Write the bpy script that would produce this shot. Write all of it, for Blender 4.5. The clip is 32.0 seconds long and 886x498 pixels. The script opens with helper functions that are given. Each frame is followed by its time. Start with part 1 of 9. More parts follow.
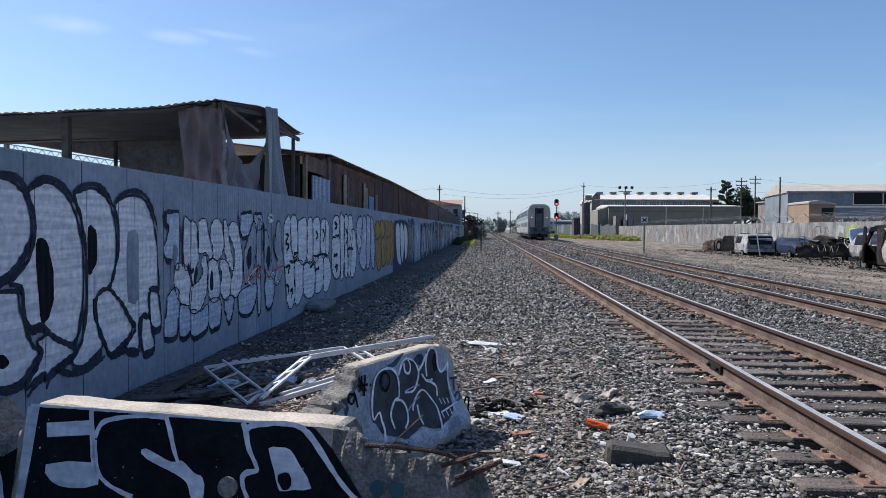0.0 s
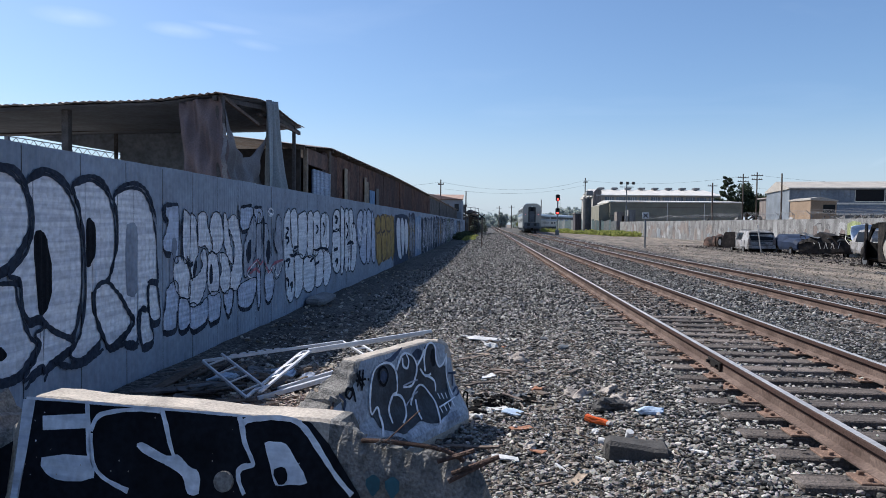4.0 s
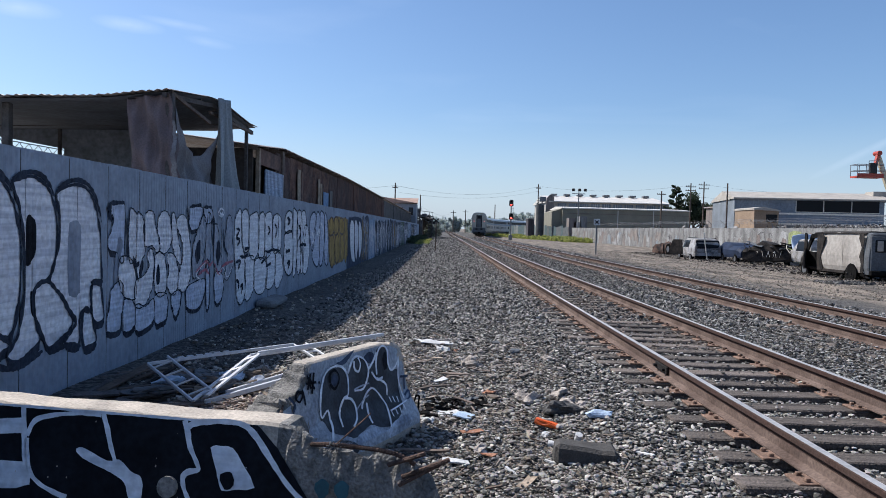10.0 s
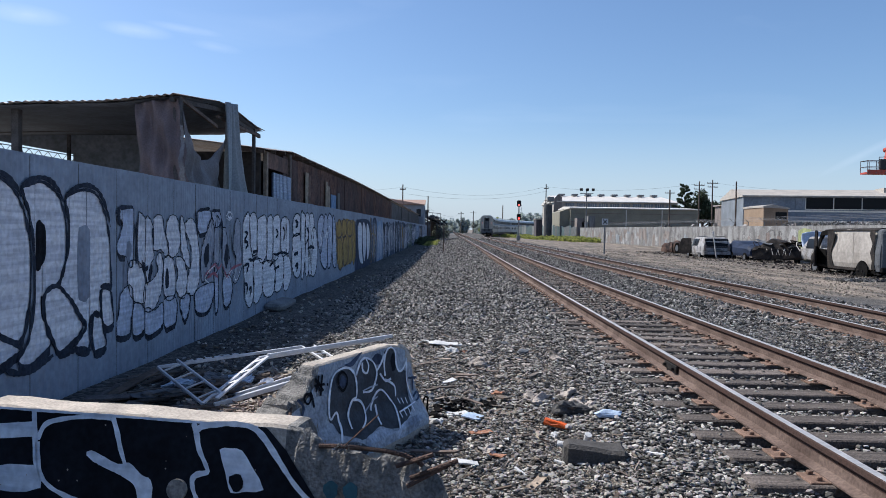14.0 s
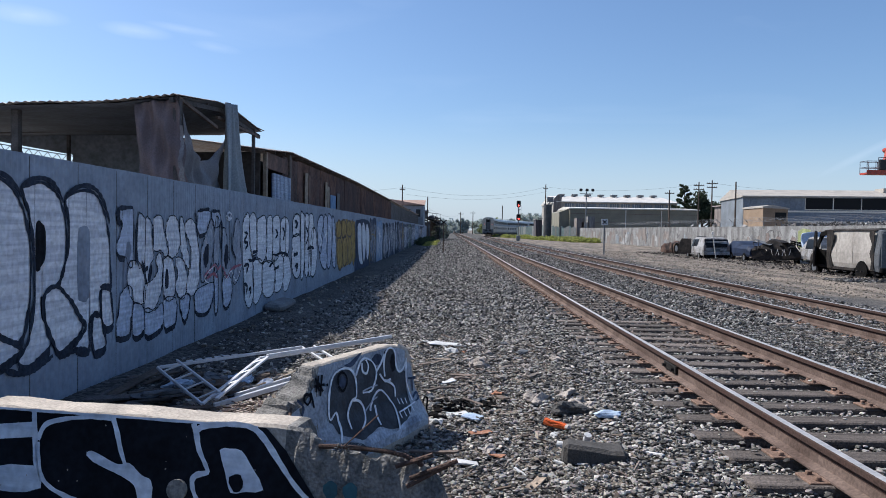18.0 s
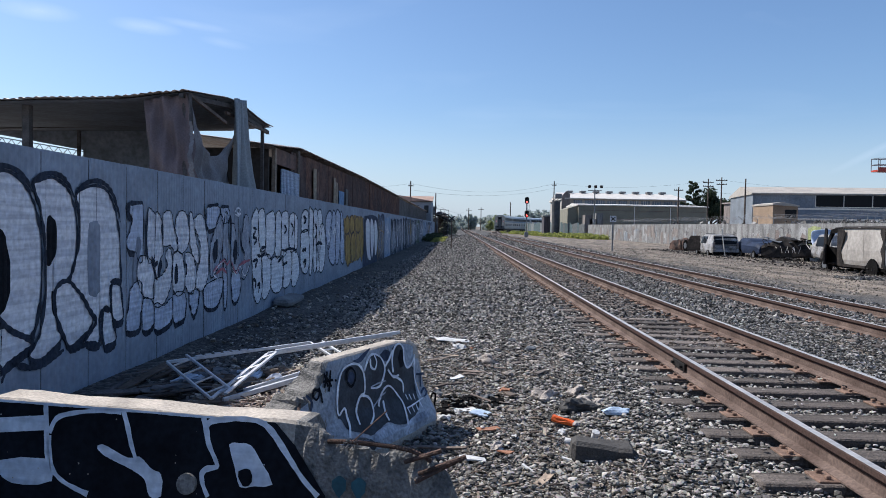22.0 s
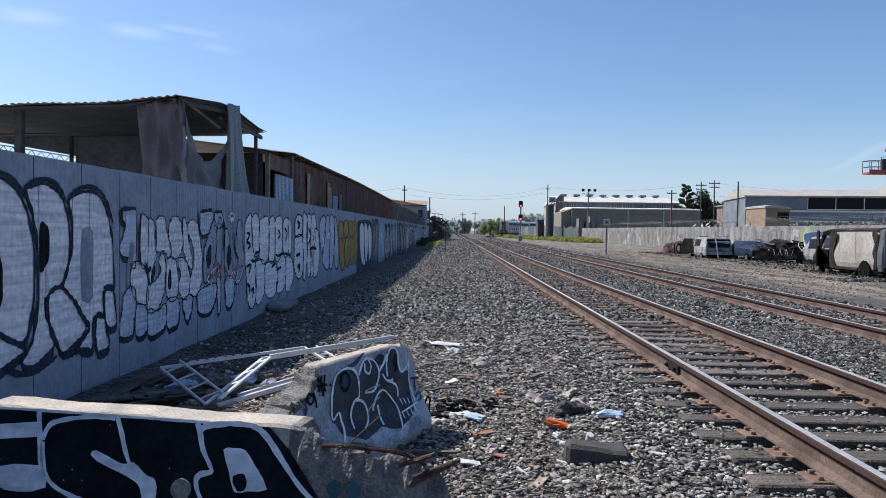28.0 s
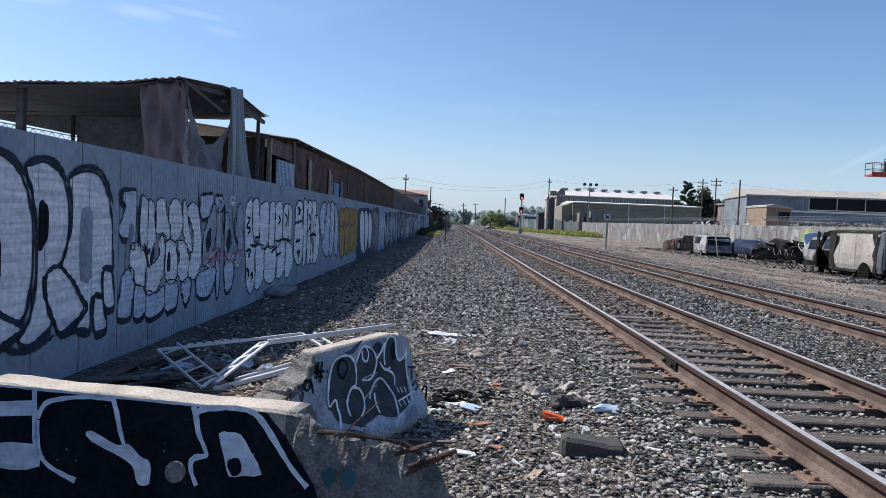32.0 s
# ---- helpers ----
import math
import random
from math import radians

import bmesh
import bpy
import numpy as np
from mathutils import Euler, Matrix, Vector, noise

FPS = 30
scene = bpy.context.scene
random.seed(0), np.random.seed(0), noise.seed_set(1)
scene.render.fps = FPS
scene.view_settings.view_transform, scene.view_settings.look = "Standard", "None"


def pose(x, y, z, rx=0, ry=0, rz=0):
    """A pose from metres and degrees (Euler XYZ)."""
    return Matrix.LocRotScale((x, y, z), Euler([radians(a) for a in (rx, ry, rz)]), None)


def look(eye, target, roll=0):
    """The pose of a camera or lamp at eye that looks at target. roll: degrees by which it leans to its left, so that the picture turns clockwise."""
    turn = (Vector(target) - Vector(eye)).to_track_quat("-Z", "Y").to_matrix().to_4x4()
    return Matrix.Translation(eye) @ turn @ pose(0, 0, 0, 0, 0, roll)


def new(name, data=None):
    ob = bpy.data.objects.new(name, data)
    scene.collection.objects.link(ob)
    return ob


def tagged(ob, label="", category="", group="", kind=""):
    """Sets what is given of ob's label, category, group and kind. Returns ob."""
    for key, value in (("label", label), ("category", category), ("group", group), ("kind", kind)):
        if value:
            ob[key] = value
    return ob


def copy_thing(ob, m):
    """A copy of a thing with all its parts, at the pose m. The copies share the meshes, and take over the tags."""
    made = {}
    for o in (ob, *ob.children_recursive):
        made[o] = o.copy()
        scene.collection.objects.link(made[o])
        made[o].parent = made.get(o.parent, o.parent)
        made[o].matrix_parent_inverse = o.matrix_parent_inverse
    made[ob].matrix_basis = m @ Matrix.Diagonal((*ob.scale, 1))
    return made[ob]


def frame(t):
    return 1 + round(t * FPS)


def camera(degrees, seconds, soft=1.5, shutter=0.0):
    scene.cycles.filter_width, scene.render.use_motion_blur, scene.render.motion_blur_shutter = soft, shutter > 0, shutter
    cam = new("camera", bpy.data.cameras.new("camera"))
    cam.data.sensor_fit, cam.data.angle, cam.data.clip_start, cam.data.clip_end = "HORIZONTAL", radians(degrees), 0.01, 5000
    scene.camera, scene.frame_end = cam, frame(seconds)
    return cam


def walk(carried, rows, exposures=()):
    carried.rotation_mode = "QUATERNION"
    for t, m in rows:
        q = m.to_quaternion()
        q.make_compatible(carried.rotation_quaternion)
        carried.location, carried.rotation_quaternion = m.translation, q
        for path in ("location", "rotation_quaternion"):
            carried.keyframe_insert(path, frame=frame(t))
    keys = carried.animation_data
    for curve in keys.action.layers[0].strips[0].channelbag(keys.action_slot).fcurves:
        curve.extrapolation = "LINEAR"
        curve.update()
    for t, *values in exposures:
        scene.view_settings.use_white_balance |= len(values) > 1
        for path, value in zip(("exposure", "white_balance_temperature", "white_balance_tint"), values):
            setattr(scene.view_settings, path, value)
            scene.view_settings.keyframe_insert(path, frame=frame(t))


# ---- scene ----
cam = camera(63.8, 32.0, 0.55)
PATH = [
    (0, (-0.019, -0.03, 1.37), (-0.14, 1.965, 1.314), 0.3),
    (0.5, (-0.015, -0.022, 1.369), (-0.15, 1.973, 1.308), 0.2),
    (1, (-0.011, -0.014, 1.368), (-0.154, 1.98, 1.31), -0.0),
    (1.5, (-0.01, -0.019, 1.371), (-0.158, 1.975, 1.318), -0.2),
    (2, (-0.007, -0.023, 1.371), (-0.157, 1.971, 1.317), -0.1),
    (2.5, (-0.01, -0.014, 1.367), (-0.159, 1.98, 1.302), 0.2),
    (3, (-0.014, -0.017, 1.368), (-0.156, 1.977, 1.292), 0.7),
    (3.5, (-0.009, -0.012, 1.37), (-0.139, 1.982, 1.295), 0.8),
    (5.5, (-0.002, -0.004, 1.367), (-0.11, 1.992, 1.308), 0.1),
    (6, (0.009, 0.002, 1.369), (-0.095, 1.998, 1.304), -0.1),
    (6.5, (0.006, 0.009, 1.366), (-0.077, 2.006, 1.305), -0.1),
    (7, (0.01, 0.002, 1.361), (-0.033, 2.001, 1.304), 0.4),
    (7.5, (0.01, 0.006, 1.355), (0.002, 2.005, 1.292), 0.8),
    (8, (0.006, -0.003, 1.359), (0.018, 1.996, 1.291), 1.1),
    (8.5, (0.001, -0.004, 1.362), (0.018, 1.995, 1.294), 1.2),
    (9, (0.0, 0.0, 1.36), (0.015, 1.999, 1.296), 1.4),
    (9.5, (-0.002, -0.009, 1.362), (0.009, 1.99, 1.302), 1.5),
    (10, (-0.004, -0.002, 1.364), (0.002, 1.997, 1.306), 1.5),
    (10.5, (0.004, -0.005, 1.365), (0.008, 1.994, 1.308), 1.4),
    (11, (0.001, -0.005, 1.362), (0.004, 1.994, 1.306), 1.4),
    (11.5, (0.003, -0.003, 1.361), (0.005, 1.996, 1.306), 1.3),
    (12, (0.002, 0.003, 1.359), (0.001, 2.003, 1.306), 1.3),
    (12.5, (0.001, 0.001, 1.361), (-0.006, 2.001, 1.311), 1.3),
    (13, (0.001, 0.001, 1.361), (-0.011, 2.001, 1.31), 1.2),
    (13.5, (0.003, 0.0, 1.362), (-0.012, 1.999, 1.309), 1.1),
    (14, (0.005, -0.002, 1.362), (-0.012, 1.997, 1.307), 0.9),
    (14.5, (0.004, -0.002, 1.36), (-0.017, 1.997, 1.303), 0.8),
    (16.5, (0.003, -0.011, 1.363), (-0.023, 1.988, 1.311), 0.9),
    (17, (0.004, -0.005, 1.361), (-0.01, 1.995, 1.312), 1.0),
    (17.5, (0.003, 0.002, 1.36), (-0.008, 2.002, 1.308), 1.0),
    (18, (0.005, -0.007, 1.363), (-0.011, 1.992, 1.309), 0.9),
    (18.5, (0.005, -0.001, 1.362), (-0.011, 1.998, 1.304), 0.9),
    (19, (0.003, 0.002, 1.362), (-0.01, 2.001, 1.301), 1.0),
    (19.5, (0.001, -0.003, 1.361), (-0.017, 1.996, 1.298), 1.1),
    (20, (-0.005, -0.005, 1.36), (-0.032, 1.994, 1.295), 1.2),
    (20.5, (-0.004, -0.001, 1.362), (-0.04, 1.997, 1.294), 1.3),
    (21, (-0.005, -0.003, 1.361), (-0.045, 1.995, 1.291), 1.3),
    (21.5, (-0.004, -0.002, 1.363), (-0.044, 1.996, 1.292), 1.3),
    (22, (-0.001, -0.007, 1.363), (-0.039, 1.991, 1.298), 1.1),
    (22.5, (-0.004, -0.009, 1.362), (-0.041, 1.99, 1.304), 1.0),
    (23, (-0.002, -0.009, 1.365), (-0.037, 1.99, 1.31), 1.0),
    (23.5, (-0.005, -0.006, 1.359), (-0.04, 1.993, 1.304), 1.0),
    (24, (-0.002, -0.01, 1.361), (-0.039, 1.989, 1.303), 1.0),
    (24.5, (0.0, -0.003, 1.361), (-0.037, 1.996, 1.303), 0.9),
    (25, (0.0, -0.007, 1.363), (-0.032, 1.991, 1.306), 0.9),
    (25.5, (0.0, -0.012, 1.364), (-0.027, 1.987, 1.311), 0.9),
    (27.5, (0.003, -0.019, 1.362), (-0.02, 1.981, 1.305), 1.0),
    (28, (0.004, -0.02, 1.362), (-0.018, 1.98, 1.309), 0.8),
    (28.5, (0.003, -0.009, 1.359), (-0.014, 1.99, 1.309), 0.8),
    (29, (0.006, -0.018, 1.361), (-0.01, 1.981, 1.307), 1.0),
    (29.5, (-0.001, -0.015, 1.359), (-0.015, 1.984, 1.295), 1.4),
    (30, (-0.004, -0.003, 1.36), (-0.009, 1.996, 1.285), 1.5),
    (30.5, (0.006, 0.029, 1.358), (0.012, 2.027, 1.281), 1.5),
    (31, (0.004, 0.047, 1.355), (0.012, 2.046, 1.279), 1.7),
    (31.5, (-0.002, 0.015, 1.354), (-0.008, 2.014, 1.278), 2.1),
    (32, (-0.007, 0.007, 1.355), (-0.027, 2.006, 1.275), 2.4),
]
walk(cam, [(t, look(eye, target, roll)) for t, eye, target, roll in PATH], ((0, 0.4, 5850, 10), (32, 0.4, 5850, 10)))

# ---- light ----
world = bpy.data.worlds.new("sky")
scene.world = world
world.use_nodes = True
wn, wl = world.node_tree.nodes, world.node_tree.links
SUN = Vector((-0.79, 0.36, 1.0)).normalized()
SUN_EL = math.asin(SUN.z)
SUN_AZ = math.atan2(SUN.x, SUN.y)
sky = wn.new("ShaderNodeTexSky")
sky.sky_type, sky.sun_disc = "NISHITA", False
sky.sun_elevation, sky.sun_rotation = SUN_EL, SUN_AZ
sky.air_density, sky.dust_density, sky.ozone_density = 1.0, 0.95, 4.0
background = wn["Background"]
background.inputs["Strength"].default_value = 0.1
# thin high cloud
wco, wmap, wno, wra, wmix = (wn.new("ShaderNode" + k) for k in ("TexCoord", "Mapping", "TexNoise", "MapRange", "Mix"))
wmap.inputs["Scale"].default_value = (1.2, 2.0, 7.0)
wno.inputs["Scale"].default_value, wno.inputs["Detail"].default_value, wno.inputs["Distortion"].default_value = 2.2, 6, 0.6
wra.inputs["From Min"].default_value, wra.inputs["From Max"].default_value, wra.inputs["To Max"].default_value = 0.60, 0.9, 0.1
wmix.data_type = "RGBA"
wmix.inputs["B"].default_value = (7.0, 7.6, 8.4, 1)
wl.new(wco.outputs["Generated"], wmap.inputs[0])
wl.new(wmap.outputs[0], wno.inputs["Vector"])
wl.new(wno.outputs["Fac"], wra.inputs["Value"])
# small wisps and an old contrail: direction, length, breadth, tilt, strength
wisp = wra.outputs[0]
fleck = wn.new("ShaderNodeTexNoise")
fleck.inputs["Scale"].default_value, fleck.inputs["Detail"].default_value = 26.0, 5
wl.new(wco.outputs["Generated"], fleck.inputs["Vector"])
for d, long, broad, tilt, much in (((-0.498, 0.832, 0.243), 0.05, 0.012, 0, 0.5), ((-0.392, 0.887, 0.241), 0.045, 0.010, 2, 0.55), ((-0.340, 0.907, 0.249), 0.05, 0.006, 4, 0.35),
                                   ((-0.304, 0.924, 0.231), 0.035, 0.007, 6, 0.3), ((0.505, 0.857, 0.104), 0.07, 0.006, -28, 0.4)):
    at = wn.new("ShaderNodeMapping")
    at.vector_type = "TEXTURE"
    at.inputs["Location"].default_value = d
    at.inputs["Rotation"].default_value = (0, radians(tilt), -math.atan2(d[0], d[1]))
    at.inputs["Scale"].default_value = (long, 0.3, broad)
    spot = wn.new("ShaderNodeTexGradient")
    spot.gradient_type = "SPHERICAL"
    grain_ = wn.new("ShaderNodeMath")
    grain_.operation = "MULTIPLY"
    sum_ = wn.new("ShaderNodeMath")
    sum_.operation = "MULTIPLY_ADD"
    sum_.inputs[1].default_value = much * 1.1
    wl.new(wco.outputs["Generated"], at.inputs[0])
    wl.new(at.outputs[0], spot.inputs[0])
    wl.new(spot.outputs["Fac"], grain_.inputs[0])
    wl.new(fleck.outputs["Fac"], grain_.inputs[1])
    wl.new(grain_.outputs[0], sum_.inputs[0])
    wl.new(wisp, sum_.inputs[2])
    wisp = sum_.outputs[0]
wl.new(wisp, wmix.inputs["Factor"])
# pale haze low over the whole horizon
wsep, wlow, whaze = (wn.new("ShaderNode" + k) for k in ("SeparateXYZ", "MapRange", "Mix"))
wlow.interpolation_type = "SMOOTHSTEP"
wlow.inputs["From Min"].default_value, wlow.inputs["From Max"].default_value = 0.0, 0.17
wlow.inputs["To Min"].default_value, wlow.inputs["To Max"].default_value = 0.55, 0.0
whaze.data_type = "RGBA"
whaze.inputs["B"].default_value = (5.1, 5.75, 6.5, 1)
wl.new(wco.outputs["Generated"], wsep.inputs[0])
wl.new(wsep.outputs["Z"], wlow.inputs["Value"])
wl.new(wlow.outputs[0], whaze.inputs["Factor"])
wl.new(sky.outputs[0], whaze.inputs["A"])
wl.new(whaze.outputs["Result"], wmix.inputs["A"])
wl.new(wmix.outputs["Result"], background.inputs["Color"])
sun = new("sun", bpy.data.lights.new("sun", "SUN"))
sun.data.energy, sun.data.angle, sun.data.color = 5.0, radians(0.53), (1.0, 0.9, 0.76)
sun.matrix_world = look(SUN * 60, (0, 0, 0))


# ---- materials ----
def mat(name, color, rough=0.8, metal=0.0, var=0.25, size=3.0, fine=40.0, bump=0.3, tint=None, stain=0.0, spec=0.5, piece=0.0, stretch=None):
    """Colour with variation at two scales and fine relief. size, fine: noise scales per metre; tint: second colour; piece: change from object to object."""
    m = bpy.data.materials.new(name)
    m.use_nodes = True
    n, l = m.node_tree.nodes, m.node_tree.links
    p = n["Principled BSDF"]
    co = n.new("ShaderNodeTexCoord")
    geo = n.new("ShaderNodeNewGeometry")
    where = geo.outputs["Position"] if not piece else co.outputs["Object"]
    big, small = n.new("ShaderNodeTexNoise"), n.new("ShaderNodeTexNoise")
    for t, s, d in ((big, size, 4.0), (small, fine, 3.0)):
        t.inputs["Scale"].default_value, t.inputs["Detail"].default_value = s, d
        if stretch and t is big:
            mp = n.new("ShaderNodeMapping")
            mp.inputs["Scale"].default_value = stretch
            l.new(where, mp.inputs[0])
            l.new(mp.outputs[0], t.inputs["Vector"])
        else:
            l.new(where, t.inputs["Vector"])
    c2 = tint if tint else tuple(c * (1 - var) for c in color)
    mix = n.new("ShaderNodeMix")
    mix.data_type = "RGBA"
    ramp = n.new("ShaderNodeMapRange")
    ramp.inputs["From Min"].default_value, ramp.inputs["From Max"].default_value = 0.38, 0.64
    l.new(big.outputs["Fac"], ramp.inputs["Value"])
    l.new(ramp.outputs[0], mix.inputs["Factor"])
    mix.inputs["A"].default_value, mix.inputs["B"].default_value = (*color, 1), (*c2, 1)
    grain = n.new("ShaderNodeMix")
    grain.data_type, grain.blend_type = "RGBA", "MULTIPLY"
    grain.inputs["Factor"].default_value = min(1.0, var * 1.6)
    l.new(mix.outputs["Result"], grain.inputs["A"])
    gray = n.new("ShaderNodeMapRange")
    gray.inputs["From Min"].default_value, gray.inputs["From Max"].default_value = 0.3, 0.7
    gray.inputs["To Min"].default_value, gray.inputs["To Max"].default_value = 0.45, 1.25
    l.new(small.outputs["Fac"], gray.inputs["Value"])
    l.new(gray.outputs[0], grain.inputs["B"])
    out = grain.outputs["Result"]
    if piece:
        info = n.new("ShaderNodeObjectInfo")
        r = n.new("ShaderNodeMapRange")
        r.inputs["To Min"].default_value, r.inputs["To Max"].default_value = 1 - piece, 1 + piece
        l.new(info.outputs["Random"], r.inputs["Value"])
        k = n.new("ShaderNodeMix")
        k.data_type, k.blend_type = "RGBA", "MULTIPLY"
        k.inputs["Factor"].default_value = 1.0
        l.new(out, k.inputs["A"])
        l.new(r.outputs[0], k.inputs["B"])
        out = k.outputs["Result"]
    l.new(out, p.inputs["Base Color"])
    p.inputs["Roughness"].default_value, p.inputs["Metallic"].default_value = rough, metal
    p.inputs["Specular IOR Level"].default_value = spec
    if bump:
        b = n.new("ShaderNodeBump")
        b.inputs["Strength"].default_value, b.inputs["Distance"].default_value = bump, 0.02
        l.new(small.outputs["Fac"], b.inputs["Height"])
        l.new(b.outputs[0], p.inputs["Normal"])
    return m


def island_mat(name, low, high, rough=0.9, middle=0.62):
    """Loose pieces in one mesh, each with its own shade between two colours."""
    m = mat(name, low, rough, fine=60, bump=0.4)
    n, l = m.node_tree.nodes, m.node_tree.links
    geo = n.new("ShaderNodeNewGeometry")
    ramp = n.new("ShaderNodeValToRGB")
    ramp.color_ramp.elements[0].color, ramp.color_ramp.elements[1].color = (*low, 1), (*high, 1)
    ramp.color_ramp.elements[1].position = 1.0
    mid = ramp.color_ramp.elements.new(0.62)
    mid.color = (*[a + (b - a) * middle for a, b in zip(low, high)], 1)
    l.new(geo.outputs["Random Per Island"], ramp.inputs[0])
    small = [x for x in n if x.bl_idname == "ShaderNodeTexNoise"][1]
    k = n.new("ShaderNodeMix")
    k.data_type, k.blend_type = "RGBA", "MULTIPLY"
    k.inputs["Factor"].default_value = 0.5
    l.new(ramp.outputs[0], k.inputs["A"])
    l.new(small.outputs["Color"], k.inputs["B"])
    l.new(k.outputs["Result"], n["Principled BSDF"].inputs["Base Color"])
    return m


def glow(name, color, strength):
    m = bpy.data.materials.new(name)
    m.use_nodes = True
    p = m.node_tree.nodes["Principled BSDF"]
    p.inputs["Base Color"].default_value = (*color, 1)
    p.inputs["Emission Color"].default_value = (*color, 1)
    p.inputs["Emission Strength"].default_value = strength
    return m


M_FENCE = mat("fence_paint", (0.27, 0.325, 0.42), 0.62, var=0.22, size=1.3, fine=14, bump=0.1)
M_SILVER = mat("silver_spray", (0.76, 0.78, 0.84), 0.6, var=0.3, size=2.2, fine=18, bump=0.1, tint=(0.52, 0.55, 0.64), stretch=(1, 0.5, 12))
M_WHITE_SPRAY = mat("white_spray", (0.80, 0.83, 0.89), 0.6, var=0.25, size=2.6, fine=22, bump=0.1, tint=(0.58, 0.62, 0.70), stretch=(1, 0.6, 9))
M_BLACK_SPRAY = mat("black_spray", (0.013, 0.015, 0.021), 0.85, var=0.4, size=4, fine=30, bump=0.1, spec=0.12)
M_NAVY_SPRAY = mat("navy_spray", (0.075, 0.095, 0.15), 0.85, var=0.4, size=4, fine=30, bump=0.1, spec=0.12)
M_YELLOW_SPRAY = mat("yellow_spray", (0.46, 0.32, 0.12), 0.85, var=0.35, size=4, fine=30, bump=0.1, spec=0.12)
M_BLUE_SPRAY = mat("blue_spray", (0.26, 0.38, 0.58), 0.85, var=0.3, size=4, fine=30, bump=0.1, spec=0.12)
M_GREEN_SPRAY = mat("green_spray", (0.10, 0.14, 0.10), 0.85, var=0.3, size=4, fine=30, bump=0.1, spec=0.12)
M_PINK_SPRAY = mat("pink_spray", (0.42, 0.14, 0.2), 0.6, var=0.3, size=4, fine=30, bump=0.1)
M_CONCRETE = mat("concrete", (0.29, 0.27, 0.245), 0.92, var=0.5, size=9, fine=55, bump=0.5, tint=(0.15, 0.14, 0.128))
M_CONCRETE_PALE = mat("pale_concrete", (0.50, 0.44, 0.375), 0.92, var=0.35, size=6, fine=70, bump=0.2, tint=(0.36, 0.32, 0.275))
M_PALE_SPRAY = mat("pale_blue_spray", (0.52, 0.57, 0.66), 0.75, var=0.45, size=7, fine=40, bump=0.2, tint=(0.22, 0.25, 0.31))
M_CONCRETE_PAINT = mat("painted_concrete", (0.42, 0.46, 0.52), 0.85, var=0.4, size=4, fine=45, bump=0.2, tint=(0.26, 0.29, 0.345))
M_BREAK = mat("broken_concrete", (0.26, 0.248, 0.232), 0.95, var=0.5, size=14, fine=70, bump=0.8, tint=(0.13, 0.126, 0.12))
M_REBAR = mat("rusty_rebar", (0.125, 0.075, 0.057), 0.85, 0.2, var=0.5, size=15, fine=90, bump=0.6)
M_RAIL = mat("rail_rust_and_shade", (0.06, 0.038, 0.031), 0.85, 0.0, var=0.45, size=3.5, fine=45, bump=0.3, tint=(0.06, 0.034, 0.028), spec=0.25)
M_RAILDUST = mat("dusty_rail_web", (0.16, 0.118, 0.1), 0.9, 0.0, var=0.4, size=2.5, fine=40, bump=0.3, tint=(0.09, 0.063, 0.053), spec=0.2)
M_RAILTOP = mat("polished_rail_head", (0.78, 0.71, 0.63), 0.38, 0.65, var=0.2, size=3, fine=25, bump=0.05)
M_TIE = mat("weathered_tie", (0.17, 0.142, 0.125), 0.92, var=0.5, size=14, fine=60, bump=0.9, tint=(0.07, 0.057, 0.05), piece=0.45, stretch=(0.12, 1.6, 1))
M_PLATE = mat("rust_plate", (0.26, 0.165, 0.12), 0.85, 0.1, var=0.4, size=12, fine=80, bump=0.4)
M_STONE = island_mat("ballast_stone", (0.035, 0.033, 0.032), (0.68, 0.64, 0.59), 0.8, 0.43)
M_DARKSTONE = island_mat("dark_ballast_stone", (0.018, 0.018, 0.018), (0.6, 0.575, 0.545), 0.75, 0.36)
for m_, low_, high_ in ((M_STONE, (0.055, 0.053, 0.05), (0.41, 0.385, 0.36)), (M_DARKSTONE, (0.03, 0.029, 0.029), (0.31, 0.298, 0.284))):
    for x_ in m_.node_tree.nodes:
        if x_.bl_idname == "ShaderNodeValToRGB":
            x_.color_ramp.elements.new(0.3).color = (*low_, 1)
            x_.color_ramp.elements.new(0.88).color = (*high_, 1)
M_BROWNSTONE = island_mat("oily_brown_stone", (0.022, 0.018, 0.015), (0.36, 0.29, 0.245), 0.8, 0.3)
M_YARDSTONE = island_mat("yard_stone", (0.09, 0.077, 0.064), (0.5, 0.43, 0.35), 0.8, 0.35)
M_RUBBLE = island_mat("rubble_chips", (0.14, 0.11, 0.085), (0.55, 0.5, 0.44))
M_SCRAP = island_mat("scrap_sticks", (0.09, 0.06, 0.045), (0.42, 0.36, 0.3))
M_SHEDWALL = mat("rust_sheet", (0.20, 0.13, 0.11), 0.75, 0.1, var=0.5, size=1.2, fine=9, bump=0.25, tint=(0.12, 0.085, 0.08))
M_ROOF = mat("galvanised_roof", (0.37, 0.34, 0.33), 0.6, 0.2, var=0.35, size=1.5, fine=12, bump=0.2, tint=(0.3, 0.24, 0.21))
M_TIMBER = mat("old_timber", (0.19, 0.145, 0.12), 0.9, var=0.4, size=6, fine=40, bump=0.5)
M_PALE_WOOD = mat("bare_wood", (0.42, 0.33, 0.25), 0.9, var=0.4, size=6, fine=40, bump=0.4)
M_STEEL = mat("grey_steel", (0.22, 0.225, 0.235), 0.5, 0.7, var=0.25, size=3, fine=20, bump=0.1)
